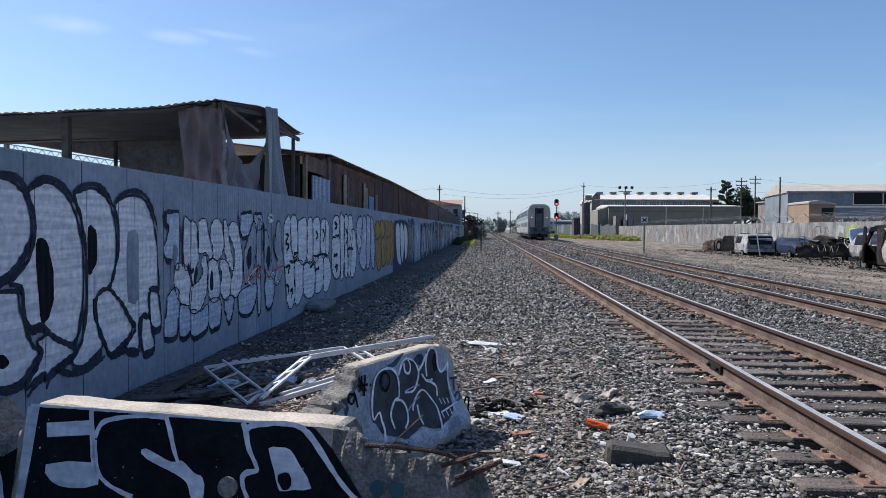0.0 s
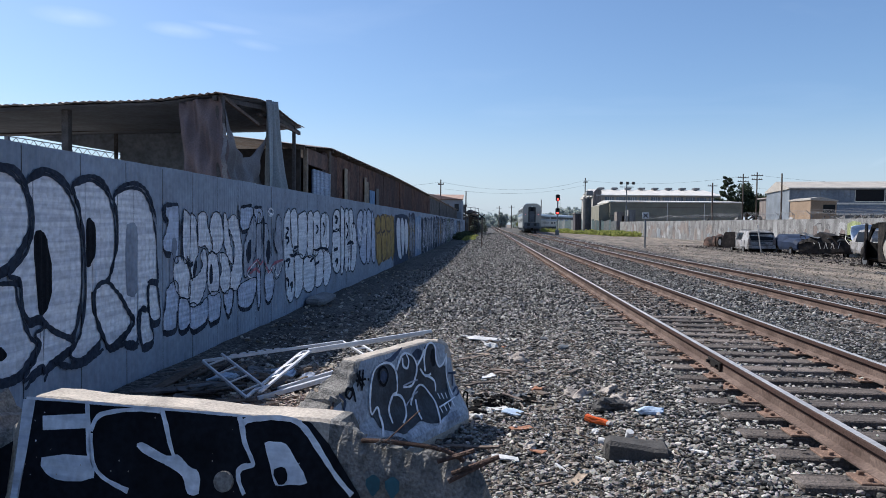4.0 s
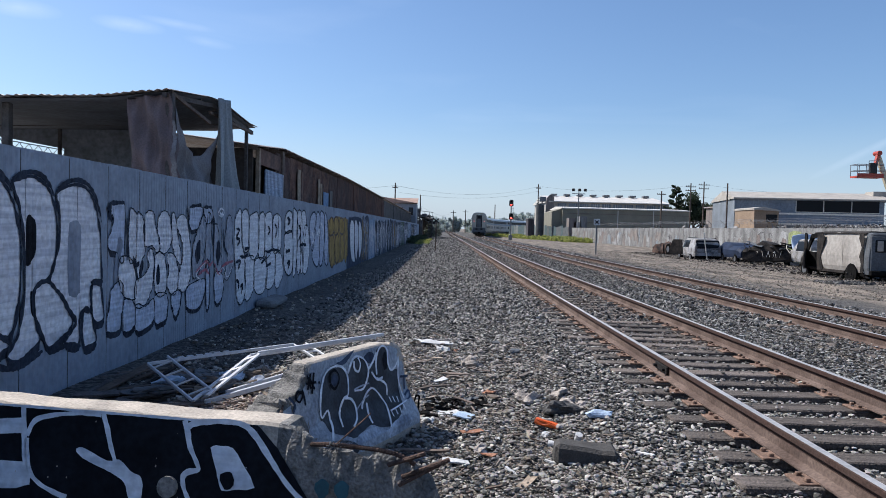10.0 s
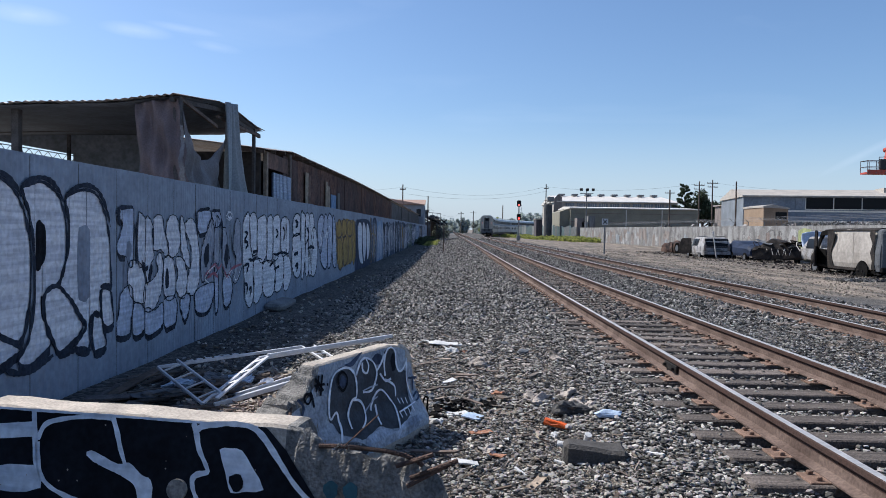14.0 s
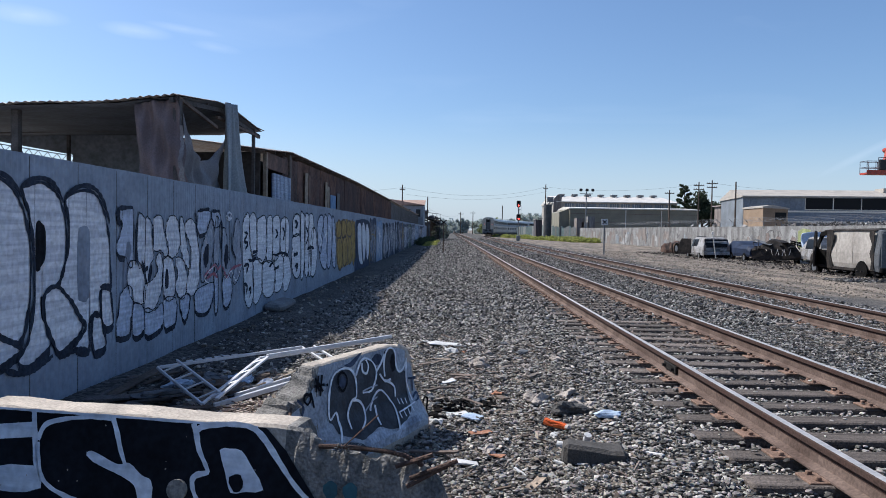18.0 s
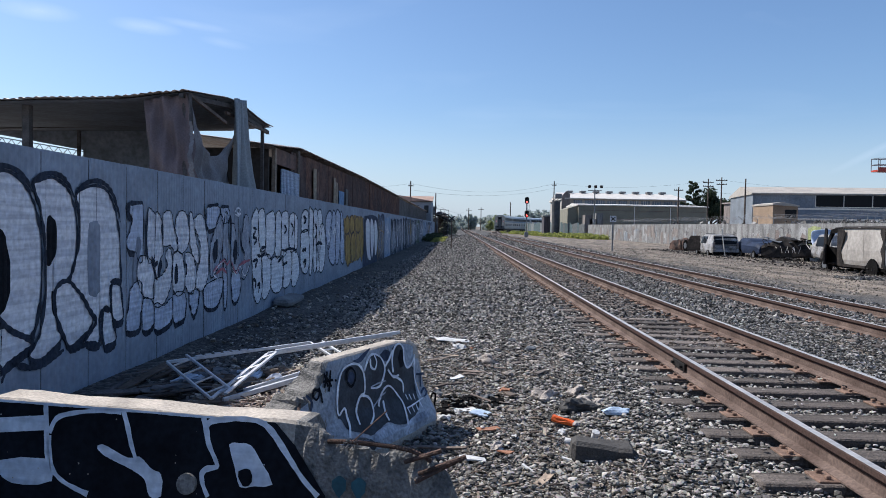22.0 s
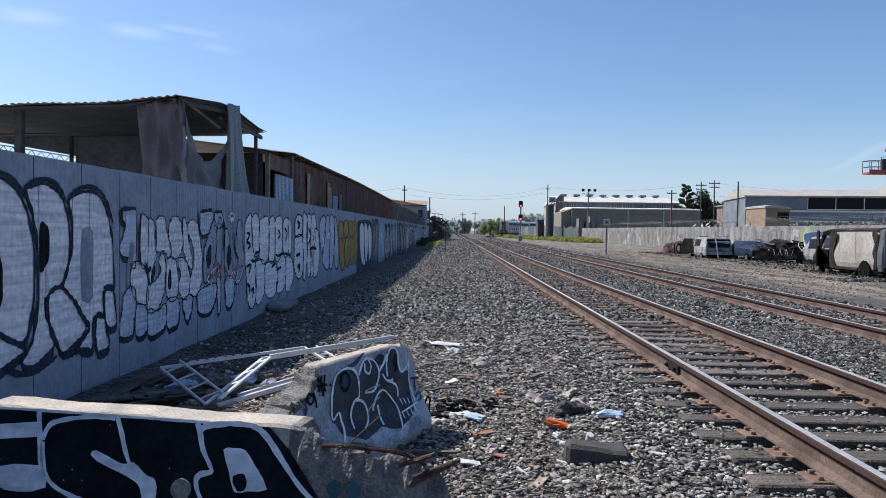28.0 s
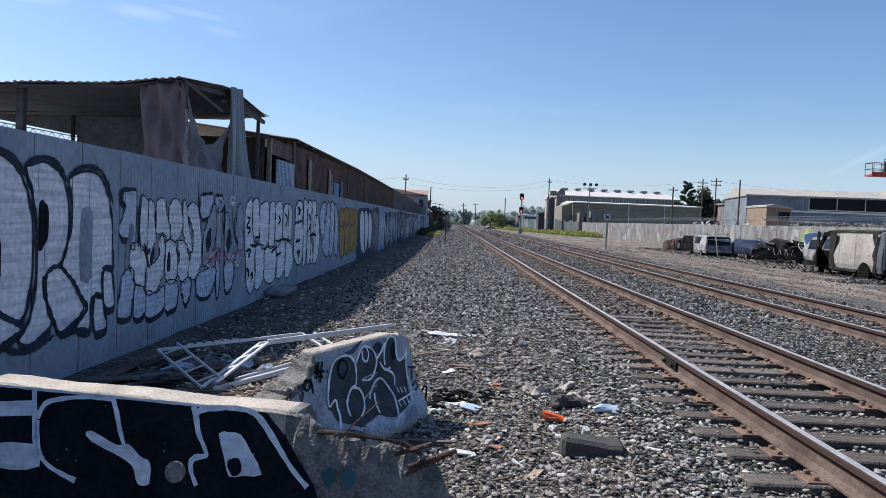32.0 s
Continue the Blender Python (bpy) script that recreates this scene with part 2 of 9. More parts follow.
M_TARP = mat("brown_tarp", (0.19, 0.145, 0.15), 0.75, var=0.3, size=1.6, fine=40, bump=0.2, tint=(0.125, 0.098, 0.105))
M_TARP_BLUE = mat("blue_grey_tarp", (0.29, 0.33, 0.37), 0.6, var=0.25, size=2, fine=25, bump=0.12, stretch=(1, 1, 0.3))
M_WHITE_METAL = mat("white_powder_coat", (0.55, 0.57, 0.61), 0.45, 0.0, var=0.15, size=4, fine=30, bump=0.08)
M_POLE = mat("pole_wood", (0.13, 0.1, 0.08), 0.9, var=0.35, size=3, fine=30, bump=0.4)
M_DARK = mat("dark_metal", (0.025, 0.025, 0.027), 0.6, 0.1, var=0.3, size=6, fine=30, bump=0.1)
M_BURNT = mat("burnt_metal", (0.018, 0.017, 0.017), 0.85, 0.1, var=0.5, size=4, fine=30, bump=0.4, tint=(0.05, 0.042, 0.038), spec=0.2)
M_BLACK_CHAR = mat("char", (0.010, 0.0095, 0.0095), 0.95, var=0.5, size=6, fine=40, bump=0.6, spec=0.1)


# ---- building blocks ----
def obj(name, bm, material, parent=None, label="", smooth=False):
    me = bpy.data.meshes.new(name)
    bm.normal_update()
    bm.to_mesh(me)
    bm.free()
    for m in (material if isinstance(material, (list, tuple)) else [material]):
        me.materials.append(m)
    if smooth:
        me.shade_smooth()
    ob = new(name, me)
    if parent:
        ob.parent = parent
    if label:
        tagged(ob, label)
    return ob


def part(name, bm, material, parent, label="", smooth=False):
    return obj(name, bm, material, parent, label, smooth)


def mesh_part(name, verts, faces, material, parent=None, label="", smooth=False):
    me = bpy.data.meshes.new(name)
    me.from_pydata([tuple(v) for v in verts], [], [tuple(f) for f in faces])
    me.update()
    me.materials.append(material)
    if smooth:
        me.shade_smooth()
    ob = new(name, me)
    if parent:
        ob.parent = parent
    if label:
        tagged(ob, label)
    return ob


def shared(name, me, m, parent):
    """One more object on a mesh that alike pieces share."""
    ob = new(name, me)
    ob.parent = parent
    ob.matrix_basis = m
    return ob


def thing(name, label, category, m=None, group="", kind=""):
    e = new(name)
    e.empty_display_size = 0.2
    if m is not None:
        e.matrix_basis = m
    return tagged(e, label, category, group, kind)


def BM():
    return bmesh.new()


def box(bm, size, m=None, bevel=0.0):
    """A box centred at the origin of m, with its edges bevelled."""
    m = m or Matrix.Identity(4)
    r = bmesh.ops.create_cube(bm, size=1.0, matrix=m @ Matrix.Diagonal((*size, 1)))
    if bevel:
        es = list({e for v in r["verts"] for e in v.link_edges})
        bmesh.ops.bevel(bm, geom=es, offset=bevel, segments=1, affect="EDGES")
    return bm


def span(bm, lo, hi, bevel=0.0):
    c = [(a + b) / 2 for a, b in zip(lo, hi)]
    return box(bm, [abs(b - a) for a, b in zip(lo, hi)], Matrix.Translation(c), bevel)


def rod(bm, a, b, r, r2=None, n=8):
    """A round bar from a to b."""
    a, b = Vector(a), Vector(b)
    d = b - a
    if d.length < 1e-6:
        return bm
    m = Matrix.Translation((a + b) / 2) @ d.to_track_quat("Z", "Y").to_matrix().to_4x4()
    bmesh.ops.create_cone(bm, cap_ends=True, segments=n, radius1=r, radius2=r if r2 is None else r2, depth=d.length, matrix=m)
    return bm


def bar(bm, a, b, w, h, bevel=0.0):
    """A square bar from a to b, w across and h high."""
    a, b = Vector(a), Vector(b)
    d = b - a
    q = d.to_track_quat("Y", "Z").to_matrix().to_4x4()
    return box(bm, (w, d.length, h), Matrix.Translation((a + b) / 2) @ q, bevel)


def tube(bm, pts, r, n=6):
    for a, b in zip(pts, pts[1:]):
        rod(bm, a, b, r, n=n)
    return bm


def prism(bm, outline, y0, y1, m=None):
    """Extrudes an outline of (x, z) along y."""
    m = m or Matrix.Identity(4)
    a = [bm.verts.new(m @ Vector((x, y0, z))) for x, z in outline]
    b = [bm.verts.new(m @ Vector((x, y1, z))) for x, z in outline]
    k = len(outline)
    bm.faces.new(a[::-1])
    bm.faces.new(b)
    for i in range(k):
        bm.faces.new((a[i], a[(i + 1) % k], b[(i + 1) % k], b[i]))
    bmesh.ops.recalc_face_normals(bm, faces=bm.faces[:])
    return bm


def smooth_loop(pts, step=4, closed=True):
    """Rounds a control polygon by Catmull-Rom."""
    p = [np.array(q, float) for q in pts]
    k = len(p)
    out = []
    for i in range(k if closed else k - 1):
        a, b, c, d = (p[(i + j) % k] if closed else p[min(max(i + j, 0), k - 1)] for j in (-1, 0, 1, 2))
        for s in range(step):
            t = s / step
            out.append(0.5 * (2 * b + (c - a) * t + (2 * a - 5 * b + 4 * c - d) * t * t + (3 * b - a - 3 * c + d) * t ** 3))
    if not closed:
        out.append(p[-1])
    return out


# ---- ground ----
def ground_z(x, y):
    """Lower dirt at both sides, the ballast bed of the two tracks between."""
    if x < 0.6 or x > 11.5:
        z = -0.36
    elif x < 1.5:
        z = -0.36 + 0.125 * (x - 0.6) / 0.9
    elif x < 9.0:
        z = -0.235
        if 2.1 < x < 4.36:
            z -= 0.018 * min(1.0, (x - 2.1) * 5, (4.36 - x) * 5)
        elif 4.7 < x < 5.6:
            z -= 0.03
        elif 5.8 < x < 8.4:
            z += 0.045 * min(1.0, (x - 5.8) * 4, (8.4 - x) * 4)
    else:
        z = -0.235 - 0.125 * (x - 9.0) / 2.5
    return z + 0.02 * noise.noise((x * 0.9, y * 0.9, 0.0)) + 0.008 * noise.noise((x * 4, y * 4, 3.0))


def ground_material():
    m = mat("dirt_and_ballast", (0.15, 0.126, 0.103), 0.95, var=0.4, size=7, fine=60, bump=1.0, tint=(0.04, 0.036, 0.033))
    n, l = m.node_tree.nodes, m.node_tree.links
    p = n["Principled BSDF"]
    base = p.inputs["Base Color"].links[0].from_socket
    geo = n.new("ShaderNodeNewGeometry")
    sep = n.new("ShaderNodeSeparateXYZ")
    l.new(geo.outputs["Position"], sep.inputs[0])
    wob = n.new("ShaderNodeTexNoise")
    wob.inputs["Scale"].default_value, wob.inputs["Detail"].default_value = 0.35, 5
    l.new(geo.outputs["Position"], wob.inputs["Vector"])
    add = n.new("ShaderNodeMath")
    add.operation, add.inputs[2].default_value = "MULTIPLY_ADD", 0.0
    add.inputs[1].default_value = 5.0
    l.new(wob.outputs["Fac"], add.inputs[0])
    l.new(sep.outputs["X"], add.inputs[2])
    r = n.new("ShaderNodeMapRange")
    r.inputs["From Min"].default_value, r.inputs["From Max"].default_value = 12.6, 14.4
    l.new(add.outputs[0], r.inputs["Value"])
    tan = n.new("ShaderNodeMix")
    tan.data_type = "RGBA"
    l.new(r.outputs[0], tan.inputs["Factor"])
    # the bed lies fuller farther along the line
    full = n.new("ShaderNodeMapRange")
    full.inputs["From Min"].default_value, full.inputs["From Max"].default_value = 3.4, 6.0
    away = n.new("ShaderNodeMath")
    away.operation = "SUBTRACT"
    away.inputs[1].default_value = 7.5
    l.new(sep.outputs["Y"], away.inputs[0])
    size = n.new("ShaderNodeMath")
    size.operation = "ABSOLUTE"
    l.new(away.outputs[0], size.inputs[0])
    l.new(size.outputs[0], full.inputs["Value"])
    bed = n.new("ShaderNodeMix")
    bed.data_type = "RGBA"
    bed.inputs["B"].default_value = (0.075, 0.071, 0.067, 1)
    l.new(full.outputs[0], bed.inputs["Factor"])
    l.new(base, bed.inputs["A"])
    l.new(bed.outputs["Result"], tan.inputs["A"])
    dust = n.new("ShaderNodeTexNoise")
    dust.inputs["Scale"].default_value, dust.inputs["Detail"].default_value = 1.1, 9
    lane = n.new("ShaderNodeMapping")
    lane.inputs["Scale"].default_value = (1.5, 0.3, 1)
    l.new(geo.outputs["Position"], lane.inputs[0])
    l.new(lane.outputs[0], dust.inputs["Vector"])
    dr = n.new("ShaderNodeValToRGB")
    dr.color_ramp.elements[0].position, dr.color_ramp.elements[1].position = 0.4, 0.6
    dr.color_ramp.elements[0].color, dr.color_ramp.elements[1].color = (0.09, 0.077, 0.065, 1), (0.25, 0.206, 0.163, 1)
    l.new(dust.outputs["Fac"], dr.inputs[0])
    l.new(dr.outputs[0], tan.inputs["B"])
    # soil stained black by the fires round the wrecks
    ash = []
    for axis, lo_, hi_, soft in (("X", 17.0, 23.5, 1.2), ("Y", 29.0, 62.0, 3.0)):
        mid_, half_ = (lo_ + hi_) / 2, (hi_ - lo_) / 2
        off_ = n.new("ShaderNodeMath")
        off_.operation = "SUBTRACT"
        off_.inputs[1].default_value = mid_
        l.new(sep.outputs[axis], off_.inputs[0])
        abs_ = n.new("ShaderNodeMath")
        abs_.operation = "ABSOLUTE"
        l.new(off_.outputs[0], abs_.inputs[0])
        edge_ = n.new("ShaderNodeMapRange")
        edge_.inputs["From Min"].default_value, edge_.inputs["From Max"].default_value = half_ + soft, half_ - soft
        l.new(abs_.outputs[0], edge_.inputs["Value"])
        ash.append(edge_.outputs[0])
    spots = n.new("ShaderNodeMapRange")
    spots.inputs["From Min"].default_value, spots.inputs["From Max"].default_value = 0.36, 0.56
    patchy = n.new("ShaderNodeTexNoise")
    patchy.inputs["Scale"].default_value, patchy.inputs["Detail"].default_value = 0.8, 7
    l.new(geo.outputs["Position"], patchy.inputs["Vector"])
    l.new(patchy.outputs["Fac"], spots.inputs["Value"])
    burnt = spots.outputs[0]
    for other in ash:
        times_ = n.new("ShaderNodeMath")
        times_.operation = "MULTIPLY"
        l.new(burnt, times_.inputs[0])
        l.new(other, times_.inputs[1])
        burnt = times_.outputs[0]
    soot = n.new("ShaderNodeMix")
    soot.data_type = "RGBA"
    soot.inputs["B"].default_value = (0.045, 0.041, 0.038, 1)
    l.new(burnt, soot.inputs["Factor"])
    l.new(tan.outputs["Result"], soot.inputs["A"])
    # bare dirt beside the fence
    r2 = n.new("ShaderNodeMapRange")
    r2.inputs["From Min"].default_value, r2.inputs["From Max"].default_value = 0.3, -0.7
    l.new(add.outputs[0], r2.inputs["Value"])
    dirt = n.new("ShaderNodeMix")
    dirt.data_type = "RGBA"
    l.new(r2.outputs[0], dirt.inputs["Factor"])
    l.new(soot.outputs["Result"], dirt.inputs["A"])
    dr2 = n.new("ShaderNodeValToRGB")
    dr2.color_ramp.elements[0].position, dr2.color_ramp.elements[1].position = 0.3, 0.7
    dr2.color_ramp.elements[0].color, dr2.color_ramp.elements[1].color = (0.033, 0.031, 0.03, 1), (0.105, 0.097, 0.09, 1)
    l.new(dust.outputs["Fac"], dr2.inputs[0])
    l.new(dr2.outputs[0], dirt.inputs["B"])
    vor = n.new("ShaderNodeTexVoronoi")
    vor.inputs["Scale"].default_value = 21.0
    l.new(geo.outputs["Position"], vor.inputs["Vector"])
    vs = n.new("ShaderNodeSeparateColor")
    l.new(vor.outputs["Color"], vs.inputs[0])
    tone = n.new("ShaderNodeMapRange")
    tone.inputs["To Min"].default_value, tone.inputs["To Max"].default_value = 0.25, 2.1
    l.new(vs.outputs[0], tone.inputs["Value"])
    gap = n.new("ShaderNodeMapRange")
    gap.inputs["From Min"].default_value, gap.inputs["From Max"].default_value = 0.35, 0.75
    gap.inputs["To Min"].default_value, gap.inputs["To Max"].default_value = 1.0, 0.35
    l.new(vor.outputs["Distance"], gap.inputs["Value"])
    both = n.new("ShaderNodeMath")
    both.operation = "MULTIPLY"
    l.new(tone.outputs[0], both.inputs[0])
    l.new(gap.outputs[0], both.inputs[1])
    stones = n.new("ShaderNodeMix")
    stones.data_type, stones.blend_type = "RGBA", "MULTIPLY"
    few = n.new("ShaderNodeMapRange")
    few.inputs["To Min"].default_value, few.inputs["To Max"].default_value = 0.85, 0.3
    l.new(r.outputs[0], few.inputs["Value"])
    l.new(few.outputs[0], stones.inputs["Factor"])
    l.new(dirt.outputs["Result"], stones.inputs["A"])
    l.new(both.outputs[0], stones.inputs["B"])
    l.new(stones.outputs["Result"], p.inputs["Base Color"])
    bp = n.new("ShaderNodeBump")
    bp.invert = True
    bp.inputs["Strength"].default_value, bp.inputs["Distance"].default_value = 1.0, 0.03
    l.new(vor.outputs["Distance"], bp.inputs["Height"])
    l.new(bp.outputs[0], p.inputs["Normal"])
    return m


def spread(lo, hi, fine_lo, fine_hi, step, grow=1.25):
    """Coordinates that are fine in the middle and coarser outwards."""
    v = list(np.arange(fine_lo, fine_hi + 1e-6, step))
    s = step
    while v[-1] < hi:
        s *= grow
        v.append(v[-1] + s)
    s = step
    while v[0] > lo:
        s *= grow
        v.insert(0, v[0] - s)
    return v


def build_ground():
    xs, ys = spread(-3000, 3000, -5, 12, 0.16), spread(-400, 4500, -2, 24, 0.2)
    verts = [(x, y, ground_z(x, y)) for y in ys for x in xs]
    w = len(xs)
    faces = [(j * w + i, j * w + i + 1, (j + 1) * w + i + 1, (j + 1) * w + i) for j in range(len(ys) - 1) for i in range(w - 1)]
    g = mesh_part("ground", verts, faces, ground_material(), smooth=True)
    tagged(g, "grey ballast and bare dirt along the railway", "ground", kind="structure")


build_ground()

# ---- the two tracks ----
T1, T2 = 3.23, 7.10
GAUGE = 0.7525
RAIL = [(-0.07, -0.18), (0.07, -0.18), (0.07, -0.168), (0.012, -0.145), (0.010, -0.082), (0.010, -0.056), (0.036, -0.042), (0.036, -0.006), (0.028, 0.0),
        (-0.028, 0.0), (-0.036, -0.006), (-0.036, -0.042), (-0.010, -0.056), (-0.010, -0.082), (-0.012, -0.145), (-0.07, -0.168)]
# middle line of the second track, which bends away to the side
CURVE = smooth_loop([(7.1, -12), (7.1, 40), (7.15, 80), (7.3, 110), (7.55, 134), (8.2, 156), (9.7, 180), (12.0, 204), (15.6, 228), (21.5, 250), (31, 268), (44, 282), (60, 292), (80, 299)], 10, False)
CUM = [0.0]
for a_, b_ in zip(CURVE, CURVE[1:]):
    CUM.append(CUM[-1] + float(np.hypot(*(b_ - a_))))


def on_curve(s):
    """Place and heading at s metres along the second track."""
    i = int(np.clip(np.searchsorted(CUM, s) - 1, 0, len(CUM) - 2))
    d = CURVE[i + 1] - CURVE[i]
    d = d / np.hypot(*d)
    p = CURVE[i] + d * (s - CUM[i])
    return p, math.degrees(math.atan2(-d[0], d[1]))


def sweep_rail(name, line, parent):
    """The rail's profile along a line of (x, y, side x, side y)."""
    k = len(RAIL)
    verts, faces = [], []
    for x, y, sx, sy in line:
        verts += [(x + a * sx, y + a * sy, z) for a, z in RAIL]
    for j in range(len(line) - 1):
        for i in range(k):
            a, b = j * k + i, j * k + (i + 1) % k
            faces.append((a, b, b + k, a + k))
    faces.append(tuple(range(k))[::-1])
    ob = mesh_part(name, verts, faces, M_RAIL, parent)
    ob.data.materials.append(M_RAILTOP)
    ob.data.materials.append(M_RAILDUST)
    # Upper web keeps the darker rail colour, painting in the shade below the head
    for p in ob.data.polygons:
        if p.center.z > -0.003:
            p.material_index = 1
        elif p.center.z < -0.08:
            p.material_index = 2
    return ob


def make_track(name, label, line_of, length, near_lo, near_hi):
    t = thing(name, label, "railway track", kind="structure")
    for side in (-1, 1):
        line = []
        s = 0.0
        while s <= length:
            p, h = line_of(s)
            c, sn = math.cos(radians(h)), math.sin(radians(h))
            line.append((p[0] + side * GAUGE * c, p[1] + side * GAUGE * sn, c, sn))
            s += 4.0
        sweep_rail("rail", line, t)
    rng = random.Random(5)
    tie = BM()
    box(tie, (2.55, 0.225, 0.17), Matrix.Translation((0, 0, -0.275)), 0.012)
    tie_a = obj("tie", tie, M_TIE, t)
    plate = BM()
    box(plate, (0.4, 0.2, 0.018), Matrix.Translation((0, 0, -0.184)), 0.004)
    for dx in (-0.13, 0.13):
        for dy in (-0.06, 0.06):
            box(plate, (0.035, 0.03, 0.03), Matrix.Translation((dx, dy, -0.165)), 0.005)
    plate_a = obj("tie_plate", plate, M_PLATE, t)
    anchor = BM()
    rod(anchor, (-0.085, 0.13, -0.2), (-0.085, 0.13, -0.155), 0.03, 0.024)
    box(anchor, (0.14, 0.03, 0.03), Matrix.Translation((0, 0.13, -0.19)), 0.006)
    anchor_a = obj("rail_anchor", anchor, M_BURNT, t)
    far_v, far_f = [], []
    s, first = near_lo, True
    while s < length:
        p, h = line_of(s)
        m = pose(p[0] + rng.uniform(-0.05, 0.05), p[1] + rng.uniform(-0.02, 0.02), rng.uniform(-0.008, 0.004), 0, 0, h + rng.uniform(-1.2, 1.2))
        if s < near_hi:
            if first:
                tie_a.matrix_basis = m
            else:
                shared("tie", tie_a.data, m, t)
            for side in (-1, 1):
                c = pose(p[0], p[1], 0, 0, 0, h) @ pose(side * GAUGE, 0, 0)
                if first and side < 0:
                    plate_a.matrix_basis, anchor_a.matrix_basis = c, c
                else:
                    shared("tie_plate", plate_a.data, c, t)
                    if side > 0 and rng.random() < 0.85:
                        shared("rail_anchor", anchor_a.data, c, t)
            first = False
        else:
            k = len(far_v)
            far_v += [m @ Vector((sx * 1.27, sy * 0.112, -0.19)) for sx, sy in ((-1, -1), (1, -1), (1, 1), (-1, 1))]
            far_v += [m @ Vector((sx * 1.27, sy * 0.112, -0.3)) for sx, sy in ((-1, -1), (1, -1), (1, 1), (-1, 1))]
            far_f += [(k, k + 1, k + 2, k + 3), (k, k + 4, k + 5, k + 1), (k + 1, k + 5, k + 6, k + 2)]
        s += 0.5
    tagged(mesh_part("far_ties", far_v, far_f, M_TIE, t), kind="stuff")
    return t


track_near = make_track("railway_track", "rusty railway track on weathered wooden ties", lambda s: (np.array((T1, s - 12.0)), 0.0), 500, 2.5, 62)
track_far = make_track("railway_track", "railway track with a curve in the distance", on_curve, CUM[-1] - 5, 6.5, 66)
jb = BM()
box(jb, (0.03, 0.4, 0.08), Matrix.Translation((T1 - GAUGE - 0.028, 7.75, -0.095)), 0.006)
for dy in (-0.14, 0.14):
    rod(jb, (T1 - GAUGE - 0.04, 7.75 + dy, -0.095), (T1 - GAUGE - 0.075, 7.75 + dy, -0.095), 0.018)
part("joint_bar", jb, M_BURNT, track_near, "dark bolted joint bar on the rail")


# Unseen slab, added to throw light up under the shed roof
slab = BM()
span(slab, (-40.0, 2.0, -0.5), (-3.95, 140.0, -0.33))
tagged(obj("bounce_slab", slab, mat("bounce_slab_concrete", (0.24, 0.225, 0.205), 0.92, var=0.3, size=1.2, fine=20, bump=0.2)), "unseen slab added behind the fence to bounce light under the shed roof", "ground", kind="structure")


# ---- ballast stones, loose ----
def stone_shape(kind):
    """Corners and faces of one crushed stone before it is bent out of shape: 20, 8 or 5 faces."""
    if kind == "full":
        g_ = (1 + 5 ** 0.5) / 2
        base = [(-1, g_, 0), (1, g_, 0), (-1, -g_, 0), (1, -g_, 0), (0, -1, g_), (0, 1, g_), (0, -1, -g_), (0, 1, -g_), (g_, 0, -1), (g_, 0, 1), (-g_, 0, -1), (-g_, 0, 1)]
        base = np.array(base) / np.hypot(1, g_)
        near_ = np.sort(np.linalg.norm(base[:, None] - base[None], axis=2)[0])[1] * 1.1
        poly = []
        for i in range(12):
            for j in range(i + 1, 12):
                for k in range(j + 1, 12):
                    if max(np.linalg.norm(base[i] - base[j]), np.linalg.norm(base[j] - base[k]), np.linalg.norm(base[i] - base[k])) < near_:
                        out = np.dot(np.cross(base[j] - base[i], base[k] - base[i]), base[i]) > 0
                        poly.append((i, j, k) if out else (i, k, j))
        return base, poly
    base = np.array([(1, 0, 0), (0, 1, 0), (-1, 0, 0), (0, -1, 0), (0, 0, 1), (0, 0, -1)], float)
    return base, [(0, 1, 4), (1, 2, 4), (2, 3, 4), (3, 0, 4), (1, 0, 5), (2, 1, 5), (3, 2, 5), (0, 3, 5)]


